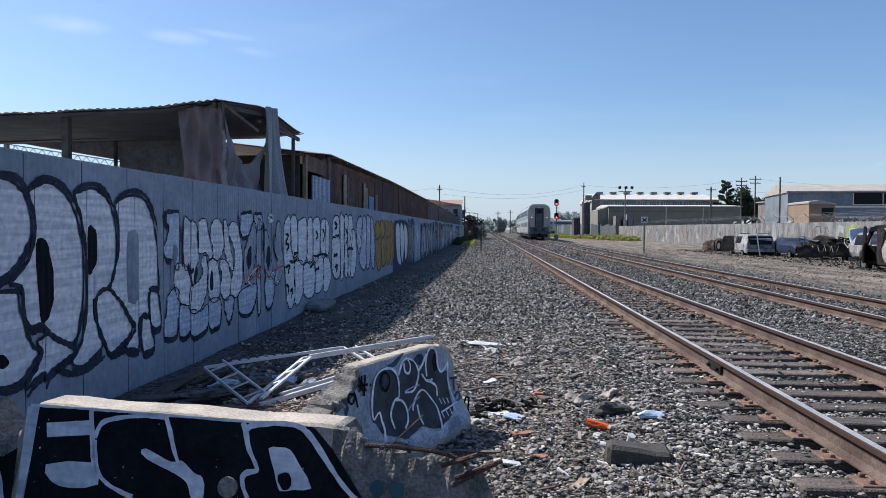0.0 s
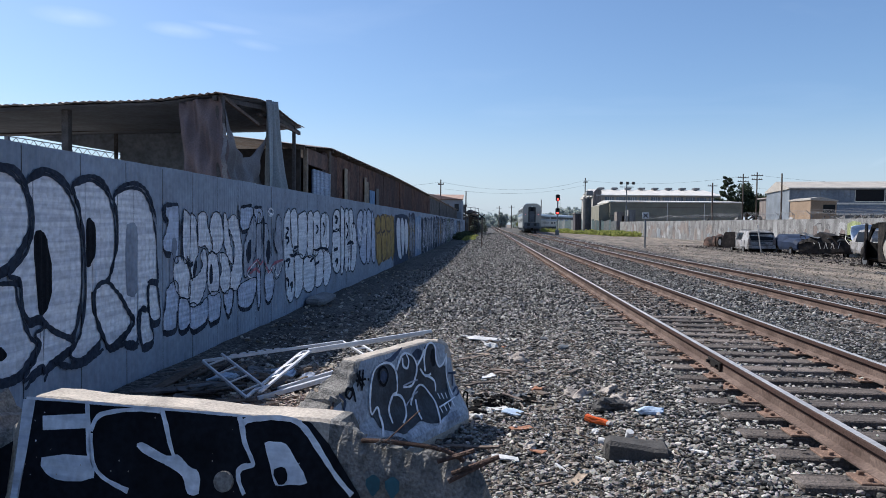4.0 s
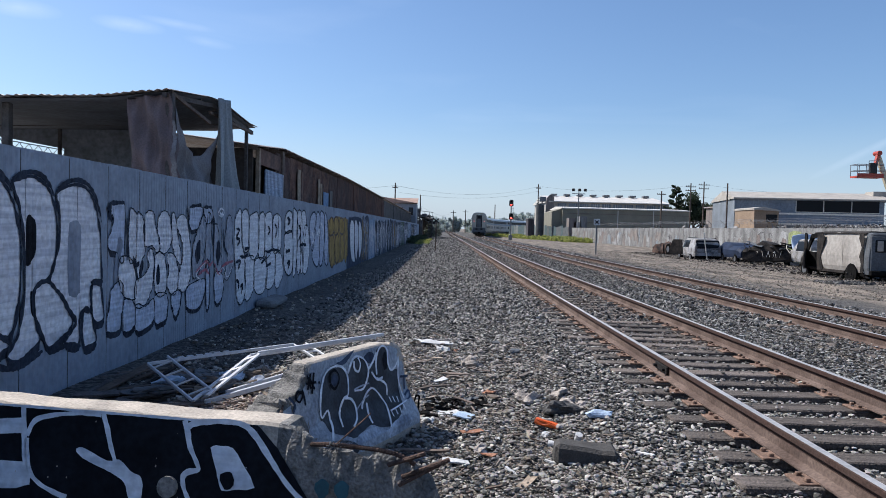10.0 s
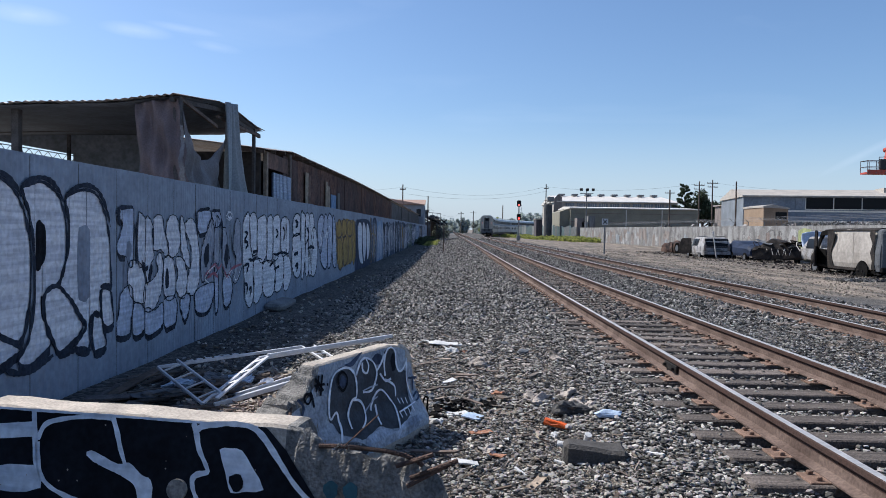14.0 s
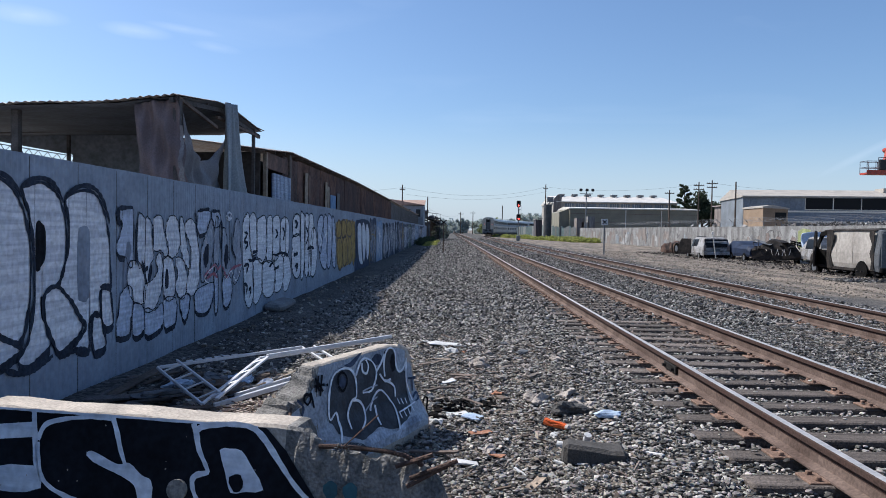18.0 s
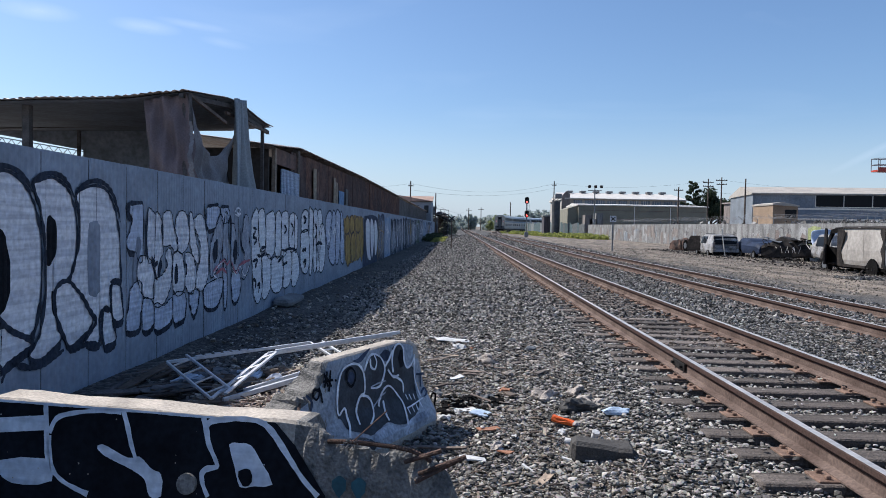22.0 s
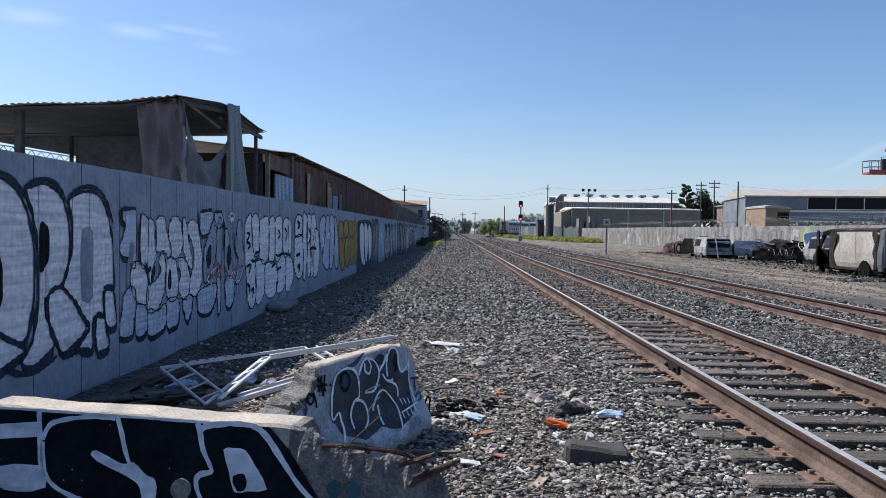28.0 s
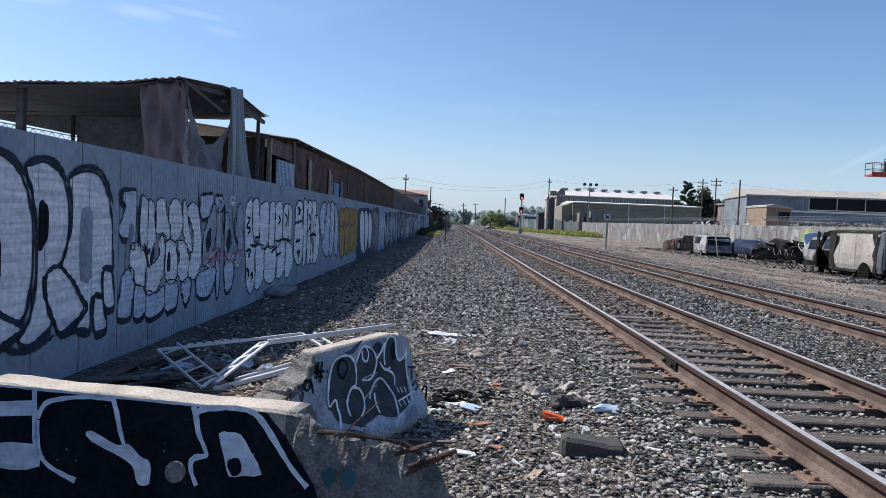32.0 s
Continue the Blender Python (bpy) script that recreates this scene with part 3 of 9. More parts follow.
def pebbles(name, n, place, size, material, label, seed, kind="far", rise=0.7):
    """Many small angular stones in one mesh: place(rng, n) gives their spots."""
    rng = np.random.default_rng(seed)
    base, poly = stone_shape(kind)
    k = len(base)
    xy = place(rng, n)
    n = len(xy)
    r = size[0] + (size[1] - size[0]) * rng.random(n) ** 1.4
    v = base[None] * (1 + 0.42 * (rng.random((n, k, 1)) - 0.5)) + 0.22 * (rng.random((n, k, 3)) - 0.5)
    v = v * r[:, None, None] * (0.5 + 0.95 * rng.random((n, 1, 3)) ** 1.3)
    # any turn at all, then laid a little flat
    q = rng.normal(size=(n, 4))
    q /= np.linalg.norm(q, axis=1)[:, None]
    w, a, b, c = q.T
    turn = np.stack([np.stack([1 - 2 * (b * b + c * c), 2 * (a * b - c * w), 2 * (a * c + b * w)], -1), np.stack([2 * (a * b + c * w), 1 - 2 * (a * a + c * c), 2 * (b * c - a * w)], -1),
                     np.stack([2 * (a * c - b * w), 2 * (b * c + a * w), 1 - 2 * (a * a + b * b)], -1)], 1)
    v = np.einsum("nij,nkj->nki", turn, v)
    v[:, :, 2] *= 0.55 if kind == "full" or r.max() < 0.036 else 0.9
    gz = np.array([ground_z(px, py) for px, py in xy])
    gz = np.where(on_tie(xy[:, 0], xy[:, 1]), np.maximum(gz, -0.2), gz)
    v[:, :, 0] += xy[:, :1]
    v[:, :, 1] += xy[:, 1:2]
    v[:, :, 2] += (gz + r * (-0.1 + rise * rng.random(n)))[:, None]
    faces = (np.array(poly)[None] + (np.arange(n) * k)[:, None, None]).reshape(-1, 3)
    me = bpy.data.meshes.new(name)
    me.from_pydata(v.reshape(-1, 3).tolist(), [], faces.tolist())
    me.materials.append(material)
    ob = new(name, me)
    return tagged(ob, label, "gravel", kind="stuff")


def on_tie(x, y):
    return (np.abs(((y + 12.0 - 14.5 + 0.25) % 0.5) - 0.25) < 0.12) & ((np.abs(x - T1) < 1.14) | (np.abs(x - T2) < 1.14))


def near_bed(lo, hi, x0, x1, power=1.0):
    def place(rng, n):
        y = lo + (hi - lo) * rng.random(n) ** power
        x = x0 + (x1 - x0) * rng.random(n)
        onrail = np.minimum(np.abs(np.abs(x - T1) - GAUGE), np.abs(np.abs(x - T2) - GAUGE)) < 0.1
        ontie = on_tie(x, y) & (rng.random(n) < np.where(x > 5.2, 0.7, np.where(y > 12.6, 0.72, 0.96)))
        # few on the trodden dirt beside the fence
        thin = (x < -2.05 + 0.15 * np.sin(y * 0.7)) & (rng.random(n) < 0.9)
        beyond = x > 0.72 * y + 1.2
        thin |= (x > -0.9) & (x < 1.0 - 0.3 * np.sin(y * 3) - 0.1 * np.maximum(y - 6, 0)) & (y < 9.5) & (rng.random(n) < 0.35)
        keep = ~(onrail | ontie | thin | beyond)
        return np.stack([x, y], 1)[keep]
    return place


GREY = "loose grey crushed ballast stones"
pebbles("ballast_stones", 52000, near_bed(3.6, 7.6, -2.6, 5.8), (0.008, 0.027), M_STONE, GREY, 1, "full", 1.6)
pebbles("ballast_stones", 50000, near_bed(7.4, 13.0, -3.4, 4.6, 1.1), (0.012, 0.034), M_STONE, GREY, 5, "far", 1.5)
pebbles("ballast_stones", 52000, near_bed(12.6, 44.0, -2.6, 2.2, 1.35), (0.016, 0.043), M_STONE, GREY, 2, "far", 1.5)
pebbles("ballast_stones", 66000, near_bed(12.6, 44.0, 2.2, 9.6, 1.45), (0.015, 0.04), M_DARKSTONE, GREY, 12, "far", 1.5)
pebbles("ballast_stones", 18000, near_bed(43.0, 135.0, -2.4, 2.2, 1.5), (0.03, 0.07), M_STONE, GREY, 4, "far", 1.5)
pebbles("ballast_stones", 28000, near_bed(43.0, 135.0, 2.2, 9.8, 1.5), (0.03, 0.07), M_DARKSTONE, GREY, 14, "far", 1.5)
pebbles("ballast_stones", 36000, near_bed(5.0, 13.0, 4.6, 9.6), (0.011, 0.032), M_DARKSTONE, GREY, 3, "far", 1.5)
for mid_, seed_ in ((T1, 21), (T2, 22)):
    pebbles("ballast_stones", 15000, near_bed(9.5, 46.0, mid_ - 0.66, mid_ + 0.66, 1.5), (0.013, 0.034), M_BROWNSTONE, "oil-browned ballast stones between the rails", seed_, "far", 2.2)
pebbles("fine_grit", 30000, near_bed(4.4, 10.5, -1.0, 1.3, 1.1), (0.004, 0.012), M_RUBBLE, "fine pale grit and dust among the stones", 8, "far", 3.0)
pebbles("yard_gravel", 14000, near_bed(20.0, 66.0, 9.4, 24.0, 1.2), (0.012, 0.045), M_YARDSTONE, "small stones strewn over the yard dirt", 6)

# ---- corrugated fence with painted letters ----
FX, F_TOP, PANEL = -3.75, 1.985, 0.83
RIB = PANEL / 10


def rib(y):
    """Depth of the fence sheet's ribs at y."""
    p = (y / RIB) % 1.0
    return 0.008 * (min(1.0, max(0.0, 2.2 - abs(p - 0.5) * 6.0)))


def build_fence():
    f = thing("sheet_metal_fence", "grey-blue corrugated metal fence covered in graffiti", "fence", kind="structure")
    rng = random.Random(3)
    cols = [i * RIB / 6 for i in range(61)]
    meshes = []
    for top in (F_TOP, F_TOP + 0.003, F_TOP - 0.003):
        v, fc = [], []
        for z in (-0.45, 0.3, 1.1, top):
            v += [(rib(c), c, z) for c in cols]
        v += [(-0.02, c, top) for c in cols]
        w = len(cols)
        for j in range(4):
            fc += [(j * w + i, j * w + i + 1, (j + 1) * w + i + 1, (j + 1) * w + i) for i in range(w - 1)]
        ob = mesh_part("fence_panel", v, fc, M_FENCE, f)
        meshes.append(ob)
    y, k = 0.53 - 12 * PANEL, 0
    while y < 70:
        m = pose(FX + rng.uniform(-0.003, 0.0), y, rng.uniform(-0.003, 0.003))
        if k < 3:
            meshes[k].matrix_basis = m
        else:
            shared("fence_panel", rng.choice(meshes).data, m, f)
        s = BM()
        if y < 40:
            span(s, (FX - 0.006, y - 0.004, -0.4), (FX + 0.002, y + 0.002, F_TOP - 0.02))
            part("seam", s, M_DARK, f)
        y += PANEL
        k += 1
    far = BM()
    span(far, (FX - 0.03, y, -0.45), (FX, 128, F_TOP))
    part("far_fence", far, M_FENCE, f)
    rail = BM()
    for z in (0.2, 1.7):
        span(rail, (FX - 0.07, -9.4, z - 0.04), (FX - 0.025, 70, z + 0.04))
    part("back_rail", rail, M_TIMBER, f)
    return f


fence = build_fence()


def on_fence(y, z, lift):
    return (FX + (rib(y - 0.53) if y < 26 else 0.008) + lift, y, z)


def fill(surface, loop, step, lift, rows=3):
    """A coat of paint inside a closed loop of (u, v), laid on a surface in thin upright strips."""
    p = np.array(loop)
    q = np.roll(p, -1, 0)
    verts, faces, last = [], [], []
    n = max(2, int((p[:, 0].max() - p[:, 0].min()) / step))
    us = np.linspace(p[:, 0].min() + 1e-4, p[:, 0].max() - 1e-4, n + 1)
    for u0, u1 in zip(us, us[1:]):
        um = (u0 + u1) / 2
        hit = (p[:, 0] <= um) != (q[:, 0] <= um)
        a, b = p[hit], q[hit]
        lo_u, hi_u = np.minimum(a[:, 0], b[:, 0]), np.maximum(a[:, 0], b[:, 0])

        def cut(u):
            c = np.clip(u, lo_u, hi_u)
            return a[:, 1] + (c - a[:, 0]) / (b[:, 0] - a[:, 0]) * (b[:, 1] - a[:, 1])

        order = np.argsort(cut(um))
        v0, v1 = cut(u0)[order], cut(u1)[order]
        now = []
        for i in range(0, len(order) - 1, 2):
            left = None
            for lo, hi, ids, used in last:
                if lo < v0[i + 1] and hi > v0[i]:
                    left = ids if not used else None
                    if used:
                        k = len(verts)
                        verts += [surface(u0, v0[i] + (v0[i + 1] - v0[i]) * j / rows, lift) for j in range(rows)]
                        left = [*range(k, k + rows), ids[rows]]
                    break
            for w in last:
                if w[2] is left:
                    w[3] = True
            if left is None:
                k = len(verts)
                verts += [surface(u0, v0[i] + (v0[i + 1] - v0[i]) * j / rows, lift) for j in range(rows + 1)]
                left = list(range(k, k + rows + 1))
            k = len(verts)
            verts += [surface(u1, v1[i] + (v1[i + 1] - v1[i]) * j / rows, lift) for j in range(rows + 1)]
            right = list(range(k, k + rows + 1))
            faces += [(left[j], right[j], right[j + 1], left[j + 1]) for j in range(rows)]
            now.append([v1[i], v1[i + 1], right, False])
        last = now
    return verts, faces


def stroke(surface, line, width, lift, closed=False, taper=False):
    """A painted line of one width along (u, v) points."""
    p = [np.array(a, float) for a in line]
    if closed:
        p.append(p[0])
    dense = []
    for a, b in zip(p, p[1:]):
        k = max(1, int(np.hypot(*(b - a)) / 0.018))
        dense += [a + (b - a) * i / k for i in range(k)]
    dense.append(p[-1])
    verts, faces = [], []
    n = len(dense)
    for i, a in enumerate(dense):
        d = dense[min(i + 1, n - 1)] - dense[max(i - 1, 0)]
        if closed and i in (0, n - 1):
            d = dense[1] - dense[-2]
        d = d / (np.hypot(*d) + 1e-9)
        w = width / 2 * (1 + 0.18 * math.sin(i * 0.37) + 0.1 * math.sin(i * 1.7)) * (min(1, 0.3 + 4 * i / n, 0.3 + 4 * (n - i) / n) if taper else 1)
        for s in (-1, -0.5, 0, 0.5, 1):
            verts.append(surface(a[0] - d[1] * w * s, a[1] + d[0] * w * s, lift))
        if i:
            k = 5 * i
            faces += [(k - 5 + j, k - 4 + j, k + 1 + j, k + j) for j in range(4)]
    return verts, faces


def letter(loop, paint, line=M_BLACK_SPRAY, width=0.055, parent=None, surface=on_fence, shade=0.0, step=RIB / 6, base=0.003, soft=3):
    """A painted bubble letter: outline below, fill on top."""
    loop = smooth_loop(loop, soft)
    parent = parent or fence
    if shade:
        v, f = fill(surface, [(u + shade * 0.3, w - shade) for u, w in loop], step, base - 0.001)
        mesh_part("letter_shade", v, f, line, parent)
    v, f = fill(surface, loop, step, base + 0.003)
    a = mesh_part("letter_fill", v, f, paint, parent)
    v, f = stroke(surface, loop, width, base + 0.009, True)
    mesh_part("letter_outline", v, f, line, a)
    return a


def grown(loop, k):
    c = np.mean(np.array(loop), 0)
    return [tuple(c + (np.array(p) - c) * k) for p in loop]


def mark(line, paint, width, lift=0.014, parent=None, surface=on_fence, soft=4, closed=False):
    v, f = stroke(surface, smooth_loop(line, soft, closed), width, lift, closed, not closed)
    return mesh_part("painted_stroke", v, f, paint, parent or fence)


def patch(loop, paint, lift=0.008, parent=None, surface=on_fence, soft=3, step=RIB / 6):
    v, f = fill(surface, smooth_loop(loop, soft), step, lift)
    return mesh_part("painted_patch", v, f, paint, parent or fence)


M_NAVY_DARK = mat("dark_navy_spray", (0.042, 0.054, 0.082), 0.85, var=0.4, size=4, fine=30, bump=0.1, spec=0.12)
M_BLUE_SILVER = mat("blue_silver_spray", (0.50, 0.57, 0.72), 0.6, var=0.3, size=2.2, fine=18, bump=0.1, tint=(0.36, 0.42, 0.56), stretch=(1, 0.5, 12))
M_FADED = mat("faded_fence_spray", (0.20, 0.235, 0.31), 0.7, var=0.3, size=3, fine=14, bump=0.1, tint=(0.27, 0.31, 0.39))
M_FADED_SILVER = mat("faded_silver_spray", (0.36, 0.40, 0.49), 0.65, var=0.35, size=3, fine=18, bump=0.1, tint=(0.24, 0.275, 0.35))
# the large silver name
for loop in (
        [(4.86, 1.66), (5.04, 1.74), (5.22, 1.75), (5.35, 1.73), (5.45, 1.67), (5.52, 1.6), (5.57, 1.47), (5.59, 1.38), (5.57, 1.29), (5.51, 1.2), (5.44, 1.11), (5.34, 1.03), (5.21, 0.98), (4.96, 0.96)],
        [(4.91, 0.88), (5.21, 0.87), (5.39, 0.85), (5.42, 0.75), (5.46, 0.64), (5.51, 0.51), (5.58, 0.4), (5.65, 0.33), (5.61, 0.27), (5.53, 0.2), (5.45, 0.14), (5.32, 0.12), (5.13, 0.14), (4.89, 0.23)],
        [(5.54, 1.64), (5.57, 1.68), (5.68, 1.72), (5.8, 1.75), (5.94, 1.72), (6.06, 1.66), (6.16, 1.56), (6.24, 1.43), (6.29, 1.28), (6.33, 1.07), (6.33, 0.86), (6.31, 0.65), (6.26, 0.49), (6.21, 0.37), (6.13, 0.32), (5.96, 0.39), (5.81, 0.47), (5.73, 0.54), (5.66, 0.56), (5.57, 0.55), (5.51, 0.6), (5.48, 0.72), (5.46, 0.86), (5.43, 0.9), (5.32, 0.93), (5.48, 1.04), (5.56, 1.13), (5.6, 1.22), (5.63, 1.38), (5.6, 1.53)],
        [(5.79, 0.46), (5.92, 0.38), (6.08, 0.31), (6.2, 0.24), (6.08, 0.21), (5.91, 0.16), (5.8, 0.12), (5.75, 0.06), (5.75, 0.14), (5.62, 0.11), (5.5, 0.05), (5.53, 0.11), (5.62, 0.18), (5.67, 0.25), (5.7, 0.33), (5.64, 0.41), (5.71, 0.44)],
        [(6.19, 1.66), (6.28, 1.7), (6.47, 1.74), (6.62, 1.71), (6.75, 1.65), (6.84, 1.54), (6.9, 1.39), (6.93, 1.21), (6.91, 1.04), (6.84, 0.88), (6.76, 0.78), (6.63, 0.76), (6.53, 0.68), (6.53, 0.52), (6.59, 0.35), (6.64, 0.22), (6.49, 0.14), (6.35, 0.09), (6.21, 0.1), (6.14, 0.16), (6.26, 0.27), (6.33, 0.39), (6.36, 0.54), (6.39, 0.75), (6.38, 1.01), (6.35, 1.28), (6.29, 1.49)],
        [(6.76, 0.76), (6.92, 0.66), (7.03, 0.56), (7.15, 0.43), (7.23, 0.33), (7.17, 0.24), (7.05, 0.19), (6.91, 0.14), (6.8, 0.12), (6.73, 0.18), (6.65, 0.31), (6.57, 0.45), (6.53, 0.6), (6.57, 0.71)],
        [(6.91, 1.6), (7.04, 1.67), (7.28, 1.71), (7.46, 1.69), (7.59, 1.61), (7.69, 1.48), (7.76, 1.33), (7.81, 1.13), (7.83, 0.88), (7.83, 0.68), (7.63, 0.67), (7.6, 0.39), (7.38, 0.39), (7.36, 0.07), (7.09, 0.12), (7.19, 0.2), (7.3, 0.31), (7.17, 0.45), (7.03, 0.59), (6.86, 0.72), (6.81, 0.78), (6.91, 0.98), (6.96, 1.16), (6.96, 1.39)],
        [(7.44, 0.4), (7.6, 0.38), (7.67, 0.22), (7.73, 0.04), (7.46, 0.02)],
        [(7.61, 0.64), (7.82, 0.63), (7.87, 0.45), (7.9, 0.26), (7.67, 0.27)],
        ):
    letter(loop, M_SILVER, M_NAVY_DARK, width=0.034, shade=0.075, soft=4)
patch([(5.64, 1.23), (5.7, 1.28), (5.77, 1.26), (5.83, 1.16), (5.87, 0.99), (5.87, 0.75), (5.83, 0.63), (5.72, 0.54), (5.69, 0.62), (5.67, 0.81), (5.64, 1.05)], M_BLACK_SPRAY)
patch([(6.42, 1.36), (6.51, 1.37), (6.57, 1.28), (6.58, 1.14), (6.54, 1.01), (6.44, 0.92), (6.41, 1.01)], M_BLACK_SPRAY)
patch([(6.48, 0.67), (6.53, 0.68), (6.55, 0.55), (6.61, 0.4), (6.68, 0.28), (6.75, 0.18), (6.7, 0.18), (6.63, 0.29), (6.55, 0.41), (6.5, 0.52)], M_BLACK_SPRAY)
patch([(7.13, 1.24), (7.23, 1.34), (7.37, 1.3), (7.37, 0.96), (7.36, 0.6), (7.22, 0.57), (7.13, 0.68)], M_FADED)
patch([(5.15, 0.38), (5.23, 0.38), (5.29, 0.32), (5.25, 0.27), (5.15, 0.3)], M_BLACK_SPRAY)
for line in (
        [(4.98, 1.74), (5.22, 1.78), (5.39, 1.77), (5.5, 1.7), (5.56, 1.6)],
        [(5.56, 1.7), (5.68, 1.76), (5.81, 1.79), (5.97, 1.76), (6.11, 1.68), (6.19, 1.59)],
        [(6.19, 1.7), (6.3, 1.74), (6.49, 1.78), (6.67, 1.75), (6.8, 1.66), (6.87, 1.57)],
        [(6.93, 1.66), (7.08, 1.72), (7.29, 1.76), (7.51, 1.73), (7.65, 1.63), (7.76, 1.48), (7.83, 1.33)],
        ):
    mark(line, M_NAVY_DARK, 0.05, 0.011)
for line in (
        [(7.6, 0.69), (7.86, 0.68)],
        [(5.91, 0.13), (6.17, 0.04), (6.44, 0.05), (6.69, 0.11)],
        [(6.8, 0.07), (7.1, 0.09), (7.39, 0.04)],
        [(7.46, -0.01), (7.75, 0)],
        ):
    mark(line, M_NAVY_DARK, 0.06, 0.012)
# the older names beside it
M_FAINT_LINE = mat("faded_outline_spray", (0.05, 0.06, 0.085), 0.85, var=0.5, size=6, fine=30, bump=0.1, spec=0.12, tint=(0.025, 0.03, 0.045))
for loop in (
        [(8, 1.52), (8.37, 1.53), (8.39, 1.14), (8.38, 0.92), (8.29, 0.88), (8.2, 1), (8.03, 1.03), (8, 1.15), (8.08, 1.27), (8.11, 1.37), (8.05, 1.45)],
        [(8.09, 0.56), (8.29, 0.64), (8.39, 0.53), (8.4, 0.36), (8.34, 0.27), (8.31, 0.1), (7.99, 0.12), (8.03, 0.34)],
        [(8.4, 0.4), (8.65, 0.37), (8.71, 0.22), (8.7, 0.09), (8.54, 0.03), (8.4, 0.09)],
        [(8.76, 0.32), (9.02, 0.27), (9.25, 0.34), (9.27, 0.08), (9.02, 0), (8.76, 0.02)],
        [(9.33, 0.37), (9.72, 0.35), (9.72, 0.06), (9.52, 0.01), (9.35, 0.03)],
        [(9.88, 0.32), (10.23, 0.37), (10.21, 0.16), (10.06, 0.02), (9.97, 0.11)],
        ):
    letter(grown(loop, 1.06), M_BLUE_SILVER, M_FAINT_LINE, width=0.014, shade=0.07)
for loop in (
        [(8.53, 1.44), (8.6, 1.48), (8.69, 1.44), (8.74, 1.34), (8.72, 0.99), (8.66, 0.89), (8.53, 0.92)],
        [(8.75, 1.4), (8.85, 1.41), (8.94, 1.31), (8.94, 1.06), (8.99, 0.98), (8.86, 0.85), (8.84, 0.69), (8.78, 0.67), (8.74, 0.99)],
        [(9.01, 1.43), (9.24, 1.45), (9.28, 1.31), (9.39, 1.19), (9.43, 1.04), (9.37, 0.95), (9.21, 1.05), (9.1, 1.04), (8.99, 1.09)],
        [(9.39, 1.34), (9.48, 1.45), (9.6, 1.48), (9.72, 1.45), (9.8, 1.35), (9.85, 1.15), (9.79, 1.03), (9.67, 0.96), (9.51, 0.96), (9.43, 1.12), (9.37, 1.23)],
        [(9.87, 1.43), (9.97, 1.44), (10.04, 1.31), (10.11, 1.11), (10.2, 0.94), (10.24, 0.77), (10.09, 0.82), (9.96, 0.95), (9.89, 1.11)],
        [(10.08, 1.35), (10.21, 1.42), (10.35, 1.41), (10.49, 1.31), (10.56, 1.1), (10.62, 0.84), (10.6, 0.59), (10.46, 0.41), (10.25, 0.4), (10.12, 0.5), (10.2, 0.7), (10.31, 0.9), (10.24, 1.1), (10.1, 1.23)],
        [(8.29, 0.88), (8.39, 0.92), (8.56, 0.89), (8.66, 0.79), (8.71, 0.64), (8.73, 0.5), (8.68, 0.42), (8.44, 0.46), (8.32, 0.57), (8.27, 0.71)],
        [(8.73, 0.61), (8.93, 0.66), (9.1, 0.76), (9.06, 0.89), (9.13, 0.98), (9.24, 0.9), (9.25, 0.6), (9.14, 0.43), (9.02, 0.33), (8.85, 0.3), (8.73, 0.36)],
        [(9.34, 0.9), (9.47, 0.93), (9.61, 0.87), (9.67, 0.73), (9.69, 0.53), (9.63, 0.4), (9.44, 0.38), (9.32, 0.49), (9.28, 0.68)],
        [(9.73, 0.88), (9.87, 0.9), (10.02, 0.83), (10.11, 0.66), (10.12, 0.5), (10.01, 0.36), (9.84, 0.39), (9.73, 0.53), (9.79, 0.68)],
        ):
    letter(grown(loop, 1.09), M_SILVER, M_FAINT_LINE, width=0.014, shade=0)
patch([(9.36, 0.73), (9.43, 0.79), (9.47, 0.66), (9.46, 0.54), (9.36, 0.53)], M_NAVY_DARK)
patch([(8.86, 0.83), (8.92, 0.87), (8.94, 0.77), (8.89, 0.66), (8.83, 0.68)], M_NAVY_DARK)
patch([(8.23, 1.14), (8.33, 1.15), (8.35, 1.04), (8.29, 0.88), (8.23, 0.68), (8.16, 0.65), (8.17, 0.88)], M_FADED)
for line in (
        [(8.01, 1.55), (8.37, 1.57)],
        [(7.94, 1.48), (8.02, 1.52), (8, 1.43), (8.05, 1.34)],
        [(8.46, 1.39), (8.48, 1.14), (8.47, 0.89)],
        [(8.63, 0.93), (8.72, 0.81), (8.81, 0.85)],
        [(8.94, 1.33), (8.97, 1.11)],
        ):
    mark(line, M_NAVY_DARK, 0.05, 0.014)
for loop in (
        [(10.58, 1.56), (11.03, 1.6), (11.11, 1.49), (10.98, 1.31), (10.83, 1.26), (10.61, 1.27)],
        [(11.19, 1.58), (11.55, 1.58), (11.58, 1.4), (11.3, 1.35)],
        [(10.48, 0.38), (10.8, 0.44), (11.27, 0.45), (11.27, 0.27), (11.06, 0.07), (10.8, 0.04), (10.53, 0.1), (10.46, 0.26)],
        [(11.34, 0.72), (11.49, 0.62), (11.5, 0.05), (11.36, 0.06)],
        [(11.78, 0.51), (12.15, 0.48), (12.25, 0.28), (12.16, 0.09), (11.94, 0.01), (11.79, 0.13)],
        ):
    letter(grown(loop, 1.06), M_BLUE_SILVER, M_FAINT_LINE, width=0.016, shade=0.06)
